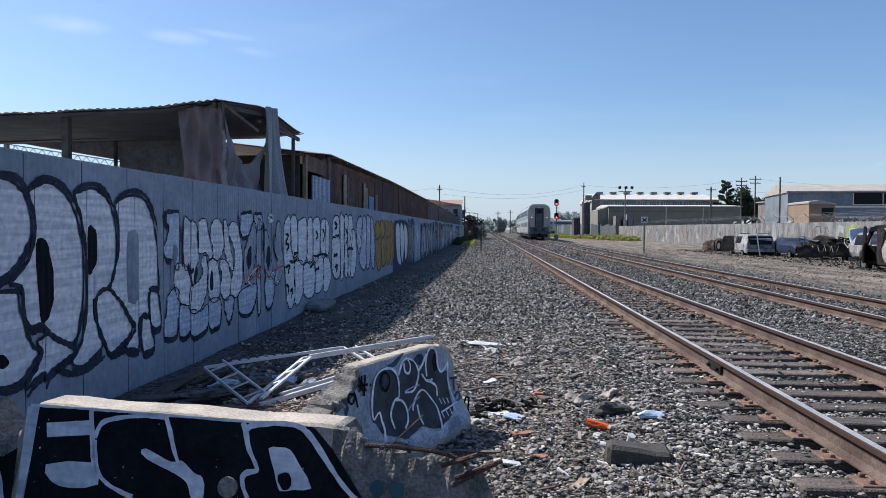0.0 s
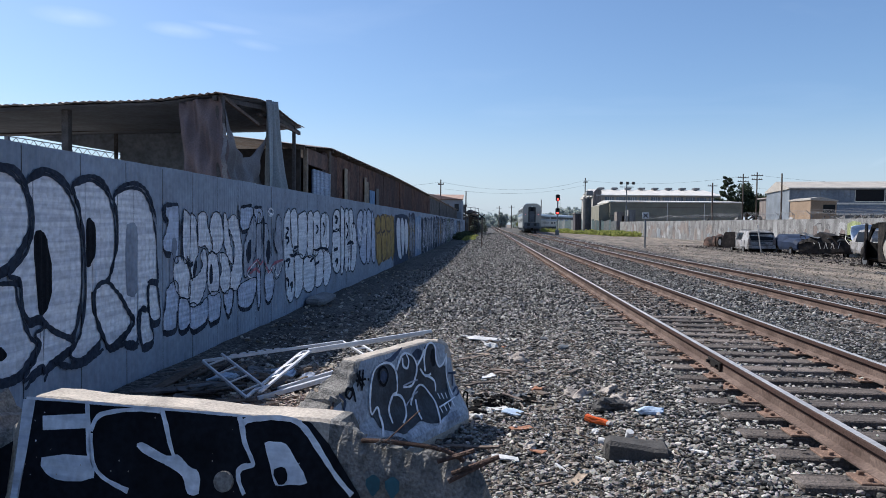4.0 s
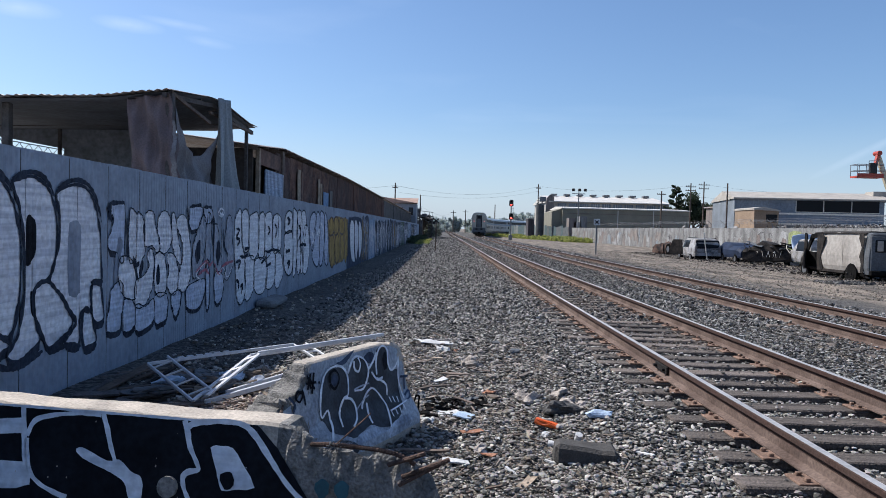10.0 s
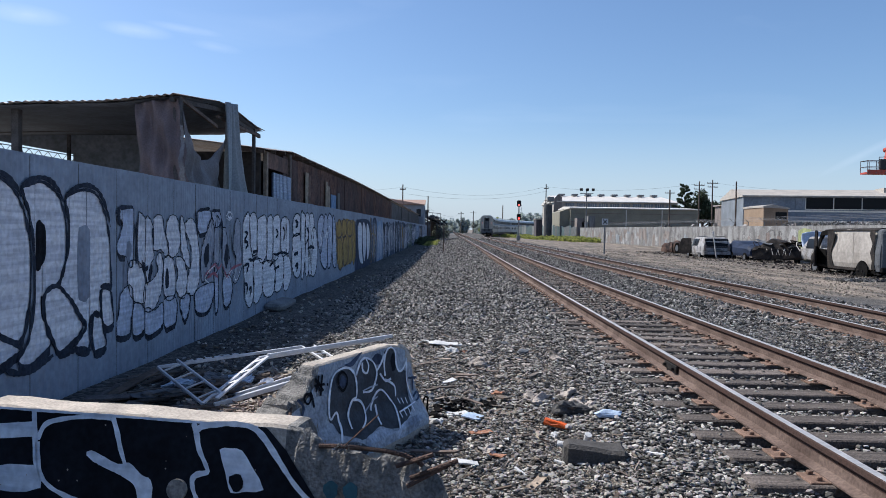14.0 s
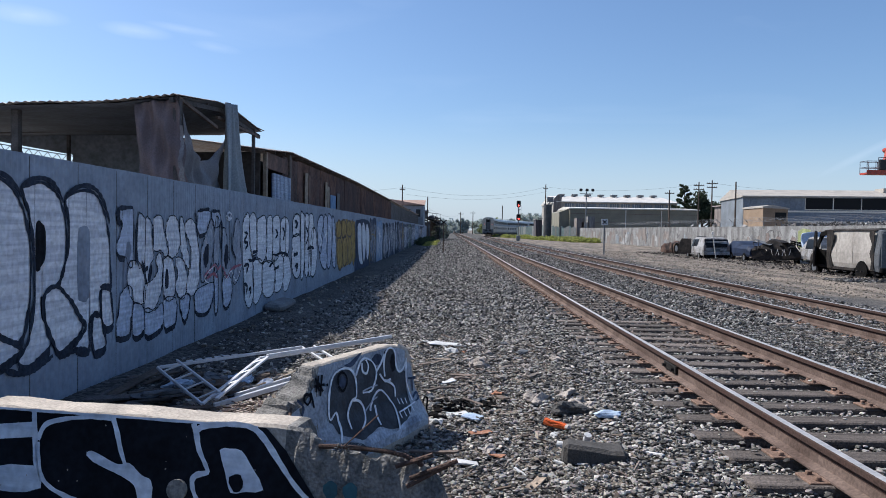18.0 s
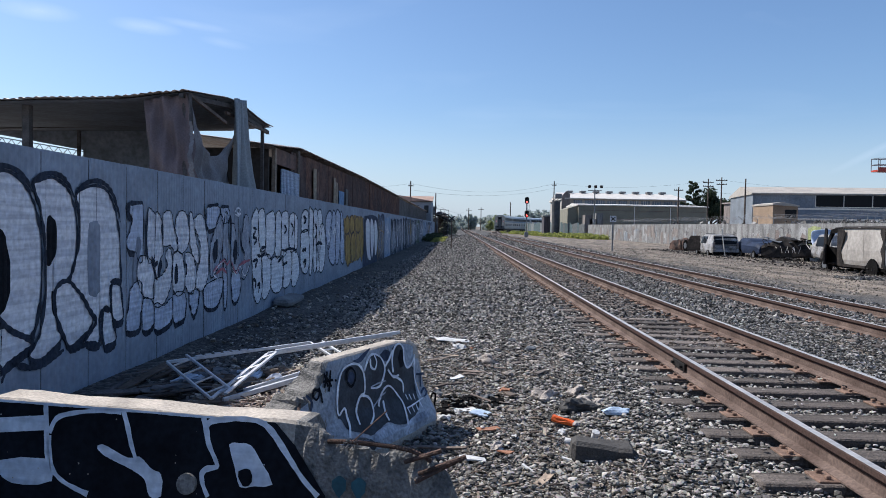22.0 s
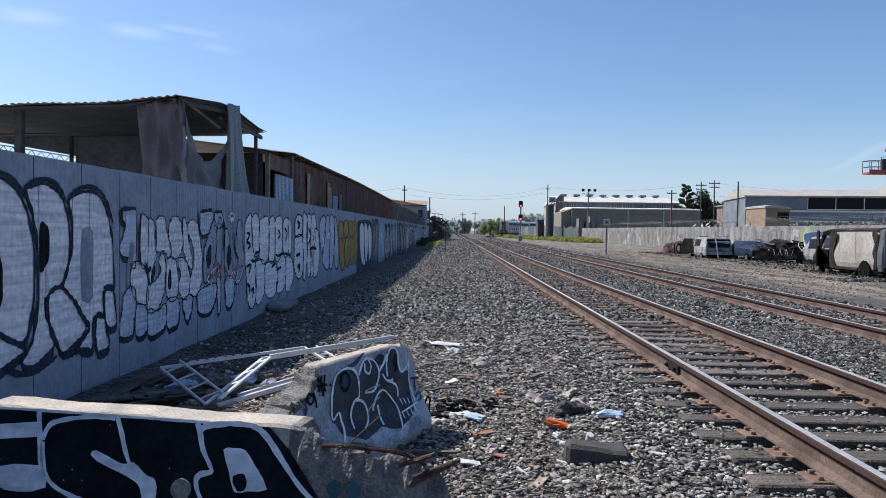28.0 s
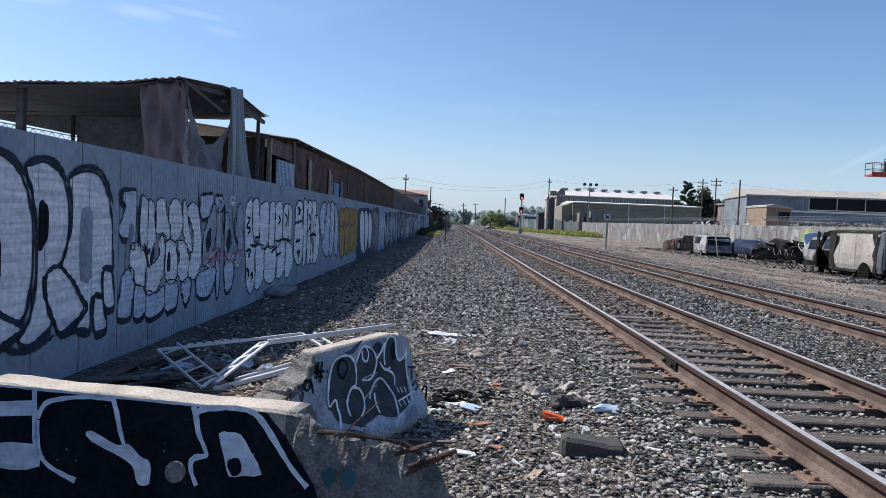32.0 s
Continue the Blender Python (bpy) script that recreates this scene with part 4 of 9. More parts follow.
for loop in (
        [(11.09, 1.42), (11.25, 1.4), (11.26, 0.99), (11.13, 0.73), (10.92, 0.57), (10.77, 0.53), (10.69, 0.75), (10.74, 1.01), (10.88, 1.18)],
        [(11.41, 1.49), (11.55, 1.4), (11.56, 0.98), (11.48, 0.71), (11.32, 0.63), (11.31, 1.17)],
        [(11.7, 1.26), (11.85, 1.31), (11.94, 1.16), (12.04, 0.88), (12.14, 0.68), (11.96, 0.51), (11.78, 0.6), (11.71, 0.89)],
        [(12.42, 1.41), (12.58, 1.46), (12.69, 1.36), (12.73, 1.05), (12.78, 0.64), (12.48, 0.39), (12.31, 0.47), (12.47, 0.76), (12.3, 0.96)],
        ):
    letter(grown(loop, 1.06), M_FADED_SILVER, M_FAINT_LINE, width=0.018, shade=0)
patch([(10.86, 0.99), (11.04, 1.09), (11.07, 0.87), (10.94, 0.72), (10.84, 0.79)], M_NAVY_DARK)
patch([(11.86, 0.98), (11.98, 1.07), (12.05, 0.83), (11.93, 0.64), (11.83, 0.79)], M_NAVY_DARK)
for line in (
        [(10.46, 1.62), (10.49, 1.39), (10.56, 1.18)],
        [(10.58, 1.59), (11.08, 1.63)],
        [(11.19, 1.6), (11.58, 1.61)],
        [(11.64, 1.49), (11.7, 1.26), (11.65, 0.98)],
        [(12.19, 1.26), (12.26, 0.97), (12.46, 0.81)],
        ):
    mark(line, M_NAVY_DARK, 0.05, 0.014)
for line in (
        [(10.84, 0.6), (11.05, 0.66), (11.32, 0.74), (11.49, 0.67), (11.66, 0.74)],
        [(11.72, 0.7), (11.96, 0.5), (12.21, 0.63), (12.6, 0.67), (12.81, 0.68)],
        [(10.95, 0.55), (11.26, 0.61), (11.46, 0.53)],
        ):
    mark(line, M_PINK_SPRAY, 0.05, 0.018)
for line in (
        [(11.05, 0.47), (10.85, 0.55), (11.05, 0.66), (11.37, 0.74)],
        [(11.72, 0.62), (11.93, 0.48), (12.18, 0.6), (12.47, 0.41), (12.78, 0.67)],
        ):
    mark(line, M_WHITE_SPRAY, 0.022, 0.019)
for line in (
        [(11.88, 1.51), (11.97, 1.58), (12.09, 1.6), (12.22, 1.54), (12.09, 1.47), (11.91, 1.49)],
        [(11.97, 1.55), (12.06, 1.49), (12.15, 1.56)],
        ):
    mark(line, M_WHITE_SPRAY, 0.03, 0.014)
for loop in (
        [(12.91, 0.95), (12.9, 1.36), (13.07, 1.52), (13.22, 1.57), (13.3, 1.41), (13.35, 1.04), (13.47, 0.82), (13.6, 0.49), (13.61, 0.17), (13.46, -0.07), (13.23, -0.09), (13.04, 0.11), (13, 0.43), (12.92, 0.69)],
        [(13.3, 1.47), (13.49, 1.6), (13.69, 1.58), (13.81, 1.36), (13.83, 0.92), (13.55, 0.84), (13.35, 1.04)],
        [(13.85, 1.42), (14.1, 1.53), (14.4, 1.56), (14.54, 1.37), (14.56, 0.9), (14.39, 0.73), (14.13, 0.67), (13.87, 0.87)],
        [(14.59, 1.43), (14.77, 1.57), (15.01, 1.51), (15.07, 1.01), (14.99, 0.71), (14.66, 0.67), (14.56, 0.9)],
        [(15.06, 1.43), (15.3, 1.58), (15.61, 1.57), (15.72, 1.37), (15.68, 1), (15.59, 0.75), (15.13, 0.71)],
        [(15.82, 1.44), (15.98, 1.54), (16.26, 1.53), (16.28, 0.98), (16.18, 0.75), (15.85, 0.8)],
        [(16.26, 1.5), (16.43, 1.53), (16.61, 1.38), (16.58, 0.85), (16.35, 0.75)],
        [(13.59, 0.66), (13.83, 0.7), (14.13, 0.69), (14.26, 0.51), (14.23, 0.11), (13.9, -0.1), (13.66, -0.06), (13.61, 0.28)],
        [(14.3, 0.57), (14.71, 0.64), (15.04, 0.59), (15.29, 0.39), (15.25, 0.09), (14.97, -0.07), (14.5, -0.04), (14.27, 0.17)],
        [(15.28, 0.7), (15.69, 0.77), (16.02, 0.67), (16.03, 0.22), (15.77, -0.01), (15.36, -0.02), (15.25, 0.15), (15.34, 0.45)],
        [(16.07, 0.6), (16.41, 0.69), (16.71, 0.55), (16.84, 0.23), (16.67, 0.05), (16.38, -0.08), (16.1, 0.02)],
        ):
    letter(grown(loop, 1.07), M_WHITE_SPRAY, M_FAINT_LINE, width=0.022, shade=0)
for line in (
        [(12.97, 1.26), (13.16, 1.23), (12.98, 1.1), (13.2, 1.05), (13.02, 0.94)],
        [(12.95, 0.64), (13.25, 0.66), (13.1, 0.5)],
        [(13, 0.32), (13.18, 0.25), (13.11, 0.1)],
        [(13.26, 0.17), (13.45, 0.2), (13.34, 0.03)],
        [(13.24, 0.75), (13.51, 0.72), (13.79, 0.77)],
        [(13.51, 0.87), (13.87, 0.89)],
        [(15.19, 0.45), (15.65, 0.5)],
        [(15.08, 0.79), (15.43, 0.76), (15.85, 0.79), (16.52, 0.74)],
        [(15.31, 1.31), (15.52, 1.22), (15.32, 1.13)],
        [(15.93, 1.37), (16.16, 1.24), (16, 1.05)],
        [(14.8, 0.54), (15.14, 0.62)],
        ):
    mark(line, M_NAVY_DARK, 0.06, 0.014)
for loop in (
        [(17.04, 1.24), (17.03, 1.51), (17.34, 1.67), (17.73, 1.63), (17.81, 1.38), (17.69, 1.21), (17.23, 1.16)],
        [(17, 0.84), (16.99, 1.08), (17.62, 1.17), (17.9, 0.95), (17.93, 0.38), (17.67, 0.15), (17.21, 0.21), (16.95, 0.5)],
        [(17.94, 1.6), (18.21, 1.67), (18.44, 1.53), (18.47, 0.79), (18.35, 0.36), (18.22, 0.12), (18.01, 0.23)],
        [(18.44, 1.53), (18.8, 1.68), (19.04, 1.46), (19.07, 0.93), (18.95, 0.33), (18.73, 0.11), (18.5, 0.35)],
        [(18.96, 1.54), (19.34, 1.7), (19.59, 1.54), (19.61, 1.23), (19.39, 0.77), (19.34, 0.23), (19.03, 0.13), (18.93, 0.63)],
        [(19.37, 1.2), (19.77, 1.31), (20.04, 1.07), (20.15, 0.59), (19.92, 0.15), (19.43, 0.07), (19.25, 0.47)],
        ):
    letter(grown(loop, 1.07), M_WHITE_SPRAY, M_NAVY_DARK, width=0.034, shade=0, step=RIB / 3)
for line in (
        [(17.22, 1.52), (17.54, 1.46), (17.29, 1.35)],
        [(17.27, 0.41), (17.59, 0.45), (17.4, 0.27)],
        [(18.77, 0.79), (19.23, 0.84), (19.72, 0.79)],
        [(18.59, 1.38), (18.9, 1.16), (18.61, 0.94)],
        [(17.13, 0.7), (17.58, 0.72)],
        ):
    mark(line, M_NAVY_DARK, 0.09, 0.014)
for loop in (
        [(20.19, 1.47), (20.62, 1.72), (21.08, 1.7), (21.2, 1.4), (20.95, 0.89), (20.69, 0.6), (20.31, 0.91)],
        [(21.19, 1.56), (21.47, 1.77), (21.88, 1.57), (21.93, 0.87), (21.77, 0.18), (21.18, 0.16), (20.6, 0.57)],
        [(21.87, 1.66), (22.39, 1.77), (22.73, 1.55), (22.78, 0.86), (22.39, 0.15), (21.86, 0.27)],
        [(22.72, 1.67), (23.18, 1.59), (23.58, 0.84), (23.5, 0.28), (23.4, 0.04), (22.82, 0.31)],
        ):
    letter(loop, M_BLUE_SILVER, M_NAVY_SPRAY, width=0.05, shade=0, step=RIB / 3)
for line in (
        [(20.47, 1.15), (20.85, 0.98), (20.58, 0.82)],
        [(21.32, 1.06), (21.8, 1.22), (21.53, 0.71)],
        [(22.1, 1.4), (22.54, 1.19), (22.24, 0.87)],
        [(22.98, 1.22), (23.23, 0.85)],
        ):
    mark(line, M_WHITE_SPRAY, 0.12, 0.014)
patch([(23.47, 1.54), (25.71, 1.7), (28.36, 1.63), (28.67, 0.17), (26.73, 0.01), (24.51, -0.04), (23.75, 0.18)], M_YELLOW_SPRAY, 0.003, soft=1, step=0.2)
for loop in (
        [(23.66, 1.44), (24.13, 1.64), (24.65, 1.49), (24.68, 1.12), (23.81, 1.03)],
        [(24.77, 1.57), (25.44, 1.66), (25.88, 1.42), (25.76, 1.11), (24.94, 1.05)],
        [(26.01, 1.54), (26.59, 1.65), (27.22, 1.51), (27.26, 1.1), (26.19, 1.1)],
        [(27.37, 1.55), (27.86, 1.6), (28.32, 1.2), (28.33, 0.19), (27.67, 0.01)],
        [(23.81, 0.93), (24.55, 1.02), (24.98, 0.62), (24.89, 0.02), (24.26, -0.06), (23.86, 0.36)],
        [(25.09, 0.91), (25.76, 1.05), (26.24, 0.58), (26.13, 0.13), (25.29, 0.04)],
        [(26.36, 0.89), (26.95, 1.03), (27.46, 0.55), (27.34, 0.12), (26.58, 0.06)],
        ):
    letter(loop, M_YELLOW_SPRAY, M_TIMBER, width=0.06, shade=0, step=RIB)
# white strokes on blue past the yellow piece
for loop in (
        [(29.08, 1.43), (29.61, 1.64), (30.4, 1.43), (30.5, 0.46), (30.97, -0.19), (29.78, -0.04), (29.15, 0.73)],
        [(30.59, 1.48), (31.19, 1.64), (31.98, 1.19), (31.95, 0.42), (31.38, -0.16), (30.8, 0.46)],
        [(32.06, 1.44), (32.72, 1.55), (33.48, 1.05), (33.33, 0.25), (32.45, -0.05)],
        ):
    letter(loop, M_WHITE_SPRAY, M_NAVY_SPRAY, width=0.08, shade=0, step=RIB)
# dense old pieces farther along the fence
rng = random.Random(44)
FAR = (M_NAVY_SPRAY, M_BLUE_SPRAY, M_NAVY_DARK, M_NAVY_SPRAY, M_NAVY_DARK, M_NAVY_SPRAY, M_NAVY_DARK, M_GREEN_SPRAY)
patch([(28.35, -0.45), (30.0, -0.5), (33.8, -0.45), (33.7, 0.8), (33.8, 1.6), (31.5, 1.78), (29.5, 1.72), (28.3, 1.6), (28.45, 0.7)], M_NAVY_SPRAY, 0.003, soft=2, step=0.15)
LIGHT = ((M_YELLOW_SPRAY, M_FADED_SILVER, M_BLUE_SILVER), (M_BLUE_SILVER, M_WHITE_SPRAY), (M_WHITE_SPRAY, M_BLUE_SILVER, M_NAVY_SPRAY), (M_WHITE_SPRAY, M_WHITE_SPRAY, M_FADED), (M_WHITE_SPRAY, M_BLUE_SILVER, M_NAVY_DARK))
y = 33.6
for k in range(14):
    w = 2.4 + 0.12 * (y - 28) * rng.uniform(0.6, 1.2)
    lo, hi = rng.uniform(-0.6, -0.45), rng.uniform(1.75, 1.95)
    field = patch([(y, lo + 0.2), (y + w * 0.3, lo), (y + w * 0.6, lo + 0.15), (y + w, lo), (y + w + 0.1, 0.8), (y + w, hi - 0.2), (y + w * 0.7, hi), (y + w * 0.3, hi - 0.15), (y, hi - 0.05), (y - 0.1, 0.9)], FAR[k % len(FAR)], 0.004, soft=2, step=0.15)
    tone = LIGHT[k % len(LIGHT)]
    n = 15
    for j in range(n):
        c = y + w * (j + 0.5) / n
        d = w / n
        z0, z1 = lo + rng.uniform(0.0, 0.6), hi - rng.uniform(-0.05, 0.5)
        mark([(c, z0), (c + d * rng.uniform(-0.9, 0.9), z0 * 0.6 + z1 * 0.4), (c + d * rng.uniform(-0.9, 0.9), z0 * 0.3 + z1 * 0.7), (c + d * rng.uniform(-0.4, 0.9), z1)], rng.choice(tone), d * rng.uniform(0.25, 0.8), 0.012 + 0.0003 * j, field)
    for j in range(3):
        z = rng.uniform(0.2, 1.4)
        mark([(y + w * 0.1, z), (y + w * 0.4, z + rng.uniform(-0.3, 0.3)), (y + w * 0.7, z + rng.uniform(-0.3, 0.3)), (y + w * 0.95, z + rng.uniform(-0.2, 0.2))], rng.choice(tone), 0.05, 0.018, field)
    y += w + rng.uniform(0.0, 0.5)
    if y > 105:
        break

# ---- concrete barriers ----
B_PROFILE = [(0.0, 0.305), (0.075, 0.305), (0.33, 0.18), (0.81, 0.095)]


def b_half(z):
    return float(np.interp(z, [a for a, _ in B_PROFILE], [b for _, b in B_PROFILE]))


def barrier_mesh(length, top_of, rough_from, seed, start=0.0, back=lambda u: 0.0, rough_to=-0.02, half=b_half):
    """The barrier's profile along u, cut off at the height that the break leaves."""
    bm = BM()
    rng = random.Random(seed)
    rings = []
    n = int((length - start) / 0.022)
    for i in range(n + 1):
        u = start + (length - start) * i / n
        h = top_of(u)
        rough = 0.05 if u > rough_from else (0.055 if u < rough_to else 0.004)
        ring = []
        zs = [-0.12, h * 0.09, h * 0.2, h * 0.32, h * 0.41, h * 0.58, h * 0.75, h * 0.88, h - 0.014, h]
        for s in (-1, 1):
            for z in (zs if s < 0 else zs[::-1]):
                w = half(min(z, 0.81)) - (0.012 if z == h else 0)
                k = rough * (1 if z > h - 0.1 else 0.3)
                zz = z if s < 0 else z * (1 - back(u))
                d = noise.noise_vector(Vector((u * 9 + seed, s * 3 + w * 20, zz * 9))) * k + noise.noise_vector(Vector((u * 28 + seed, s * 9 + w * 50, zz * 28))) * k * 0.5
                ring.append(bm.verts.new((u + d.x * 0.6, s * w + d.y * 0.5, zz + d.z)))
        rings.append(ring)
    for a, b in zip(rings, rings[1:]):
        for i in range(len(a)):
            j = (i + 1) % len(a)
            bm.faces.new((a[i], b[i], b[j], a[j]))
    bm.faces.new(rings[0][::-1])
    bm.faces.new(rings[-1])
    bmesh.ops.recalc_face_normals(bm, faces=bm.faces[:])
    return bm


def place_barrier(p, d, z):
    d = Vector((d[0], d[1], 0)).normalized()
    side = Vector((d.y, -d.x, 0))
    m = Matrix(((d.x, -side.x, 0, p[0]), (d.y, -side.y, 0, p[1]), (0, 0, 1, z), (0, 0, 0, 1)))
    return m


B1_M = place_barrier((-2.38 + 0.02, 3.595), (0.982, -0.187), -0.35)


def b1_top(u):
    if u < 0.0:
        return float(np.interp(u, [-0.75, -0.45, -0.28, -0.15, -0.05, 0.0], [0.8, 0.79, 0.74, 0.6, 0.64, 0.79])) + 0.02 * noise.noise((u * 14, 5.0, 0.0))
    if u < 1.72:
        return 0.81 + 0.004 * math.sin(u * 9) - (0.02 if u < 0.05 else 0)
    return float(np.interp(u, [1.72, 1.8, 1.86, 1.95, 2.1, 2.24, 2.34, 2.38, 2.42], [0.81, 0.8, 0.755, 0.73, 0.73, 0.725, 0.71, 0.68, 0.62])) + 0.012 * noise.noise((u * 9, 2.0, 0.0))


barrier_a = thing("concrete_barrier", "broken concrete road barrier painted black with white letters", "barrier", B1_M)
body = part("barrier_body", barrier_mesh(2.42, b1_top, 1.75, 4, -0.75, lambda u: 0.3 * min(1.0, max(0.0, (u - 1.74) / 0.12))), (M_CONCRETE_PALE, M_BREAK), barrier_a)
for f_ in body.data.polygons:
    f_.material_index = int(f_.center.x > 1.7 or f_.center.x < -0.04)


def b1_face(u, z, lift):
    """The near face, z in world height."""
    h = z + 0.35
    return (u, -(b_half(h) + lift), h)


def b1_paint(loop, paint, lift, soft=1):
    v, f = fill(b1_face, smooth_loop(loop, soft), 0.012, lift, 8)
    return mesh_part("painted_patch", v, f, paint, body)


def b1_line(line, width, soft=4, paint=M_WHITE_SPRAY, lift=0.013):
    v, f = stroke(b1_face, smooth_loop(line, soft, False), width, lift)
    return mesh_part("painted_stroke", v, f, paint, body)


b1_paint([(0.005, -0.1), (1.98, -0.1), (1.86, 0.16), (1.7, 0.36), (1.6, 0.452), (1.2, 0.45), (0.6, 0.452), (0.005, 0.448)], M_BLACK_SPRAY, 0.007, 1)
b1_paint([(-0.6, -0.1), (-0.02, -0.1), (-0.015, 0.24), (-0.1, 0.19), (-0.2, 0.2), (-0.6, 0.2)], M_BLACK_SPRAY, 0.024, 1)
b1_line([(-0.3, 0.34), (-0.2, 0.22), (-0.1, 0.1), (-0.06, -0.08)], 0.03, 3, M_SILVER, 0.03)
b1_paint([(0.0, -0.1), (0.05, -0.1), (0.06, 0.2), (0.075, 0.445), (0.0, 0.445)], M_SILVER, 0.010, 1)
b1_paint([(0.13, 0.37), (0.39, 0.40), (0.40, 0.33), (0.14, 0.30)], M_WHITE_SPRAY, 0.010, 1)
b1_paint([(0.16, 0.17), (0.43, 0.20), (0.47, 0.10), (0.32, 0.07), (0.2, 0.09)], M_WHITE_SPRAY, 0.010, 2)
b1_line([(0.02, 0.452), (0.4, 0.454), (0.82, 0.454), (1.25, 0.454), (1.56, 0.452)], 0.012)
b1_line([(0.39, 0.45), (0.41, 0.35), (0.43, 0.23), (0.46, 0.145)], 0.024)
b1_line([(0.43, 0.32), (0.46, 0.39), (0.54, 0.42), (0.67, 0.44), (0.81, 0.445)], 0.022)
b1_line([(0.43, 0.31), (0.44, 0.245), (0.47, 0.16), (0.53, 0.11), (0.61, 0.08), (0.68, 0.06)], 0.024)
b1_line([(0.82, 0.45), (0.85, 0.385), (0.88, 0.305), (0.92, 0.225)], 0.022)
b1_paint([(0.7, 0.275), (0.72, 0.29), (0.76, 0.28), (0.87, 0.24), (0.93, 0.25), (1, 0.2), (1.05, 0.18), (1.06, 0.085), (1, 0.08), (0.97, 0.15), (0.89, 0.19), (0.78, 0.225), (0.72, 0.25)], M_WHITE_SPRAY, 0.01, 3)
b1_line([(1.24, 0.45), (1.26, 0.4), (1.28, 0.335), (1.32, 0.27), (1.33, 0.24), (1.28, 0.225), (1.26, 0.2), (1.27, 0.155), (1.3, 0.105)], 0.024)
b1_line([(1.26, 0.42), (1.29, 0.44), (1.35, 0.45), (1.45, 0.46), (1.53, 0.45), (1.59, 0.41), (1.66, 0.33), (1.75, 0.225), (1.83, 0.155)], 0.026)
b1_paint([(1.38, 0.34), (1.43, 0.35), (1.49, 0.345), (1.54, 0.285), (1.61, 0.185), (1.52, 0.17), (1.45, 0.16), (1.42, 0.24)], M_WHITE_SPRAY, 0.01, 2)
b1_paint([(1.44, 0.22), (1.46, 0.24), (1.49, 0.24), (1.51, 0.2), (1.49, 0.17), (1.46, 0.17)], M_BLACK_SPRAY, 0.013, 3)
chip_rng = random.Random(12)
for k in range(26):
    u, z, r_ = chip_rng.uniform(0.05, 1.6), chip_rng.uniform(-0.05, 0.43), chip_rng.uniform(0.002, 0.006)
    b1_paint([(u - r_, z), (u, z + r_ * chip_rng.uniform(0.5, 1.4)), (u + r_, z), (u, z - r_)], M_CONCRETE_PALE if k % 3 else M_SILVER, 0.0145, 1)
M_TEAL = mat("teal_spray", (0.03, 0.11, 0.14), 0.6, var=0.3, size=9, fine=40, bump=0.2)
for u in (1.93, 2.02):
    b1_paint([(u - 0.032, 0.21), (u - 0.026, 0.245), (u, 0.258), (u + 0.03, 0.24), (u + 0.026, 0.2), (u, 0.165)], M_TEAL, 0.032, 3)
# Concrete disc stands in for the sunlight seen through the open hole
hole = BM()
bmesh.ops.create_cone(hole, cap_ends=True, segments=20, radius1=0.048, radius2=0.048, depth=0.06, matrix=Matrix.Translation((1.19, -b_half(0.5) + 0.006, 0.5)) @ pose(0, 0, 0, 80))
part("lifting_hole", hole, M_CONCRETE, body, "round lifting hole, drawn as a disc for its sunlit inside")
REBAR = [Vector(p) for p in ((1.86, -0.12, 0.742), (1.94, -0.145, 0.755), (2.06, -0.15, 0.757), (2.18, -0.15, 0.752), (2.25, -0.145, 0.74), (2.31, -0.125, 0.71), (2.35, -0.105, 0.67))]
rb = tube(BM(), REBAR, 0.0095, 8)
for p, q in zip(REBAR, REBAR[1:]):
    n_ = max(2, int((q - p).length / 0.013))
    for k in range(n_):
        c = p.lerp(q, (k + 0.5) / n_)
        d = (q - p).normalized() * 0.0025
        rod(rb, c - d, c + d, 0.0115, n=8)
part("rebar", rb, M_REBAR, barrier_a, "ribbed rusty reinforcing bar")
part("tie_wire", rod(BM(), (1.99, -0.155, 0.765), (2.13, -0.12, 0.9), 0.003, n=5), M_REBAR, barrier_a)
rb = BM()
wrng = random.Random(6)
for k in range(40):
    p = Vector((1.985 + wrng.uniform(-0.03, 0.03), -0.152, 0.756))
    rod(rb, p, p + Vector((wrng.uniform(-0.035, 0.02), wrng.uniform(-0.02, 0.012), wrng.uniform(-0.035, 0.02))), 0.002, n=4)
part("frayed_twine", rb, M_BREAK, barrier_a, "frayed pale twine round the bar")
for a, b in (((2.28, -0.14, 0.64), (2.48, -0.1, 0.72)), ((2.27, -0.16, 0.61), (2.45, -0.08, 0.7)), ((2.22, -0.15, 0.69), (2.38, -0.14, 0.75))):
    rb = BM()
    rod(rb, a, b, 0.0105, n=8)
    part("rebar", rb, M_REBAR, barrier_a)

B2_AT, B2_DIR = (-1.03, 4.85), (0.432, 0.902)
B2_M = place_barrier(B2_AT, B2_DIR, -0.29) @ Matrix.Diagonal((1, 1, 0.85, 1))


B2_PROFILE = [(0.0, 0.29), (0.075, 0.29), (0.33, 0.155), (0.81, 0.062)]


def b2_half(z):
    return float(np.interp(z, [a for a, _ in B2_PROFILE], [b for _, b in B2_PROFILE]))


def b2_top(u):
    h = float(np.interp(u, [-0.42, -0.34, -0.24, -0.1, 0.0, 0.05, 0.1, 0.15, 1.15, 1.3, 1.45], [0.36, 0.47, 0.56, 0.6, 0.64, 0.7, 0.79, 0.81, 0.81, 0.785, 0.74]))
    return h + (0.07 * noise.noise((u * 13, 1.0, 0.0)) if u < 0.1 else 0.012 * noise.noise((u * 18, 7.0, 0.0)) if u > 1.15 else 0.004 * noise.noise((u * 25, 7.0, 0.0)))


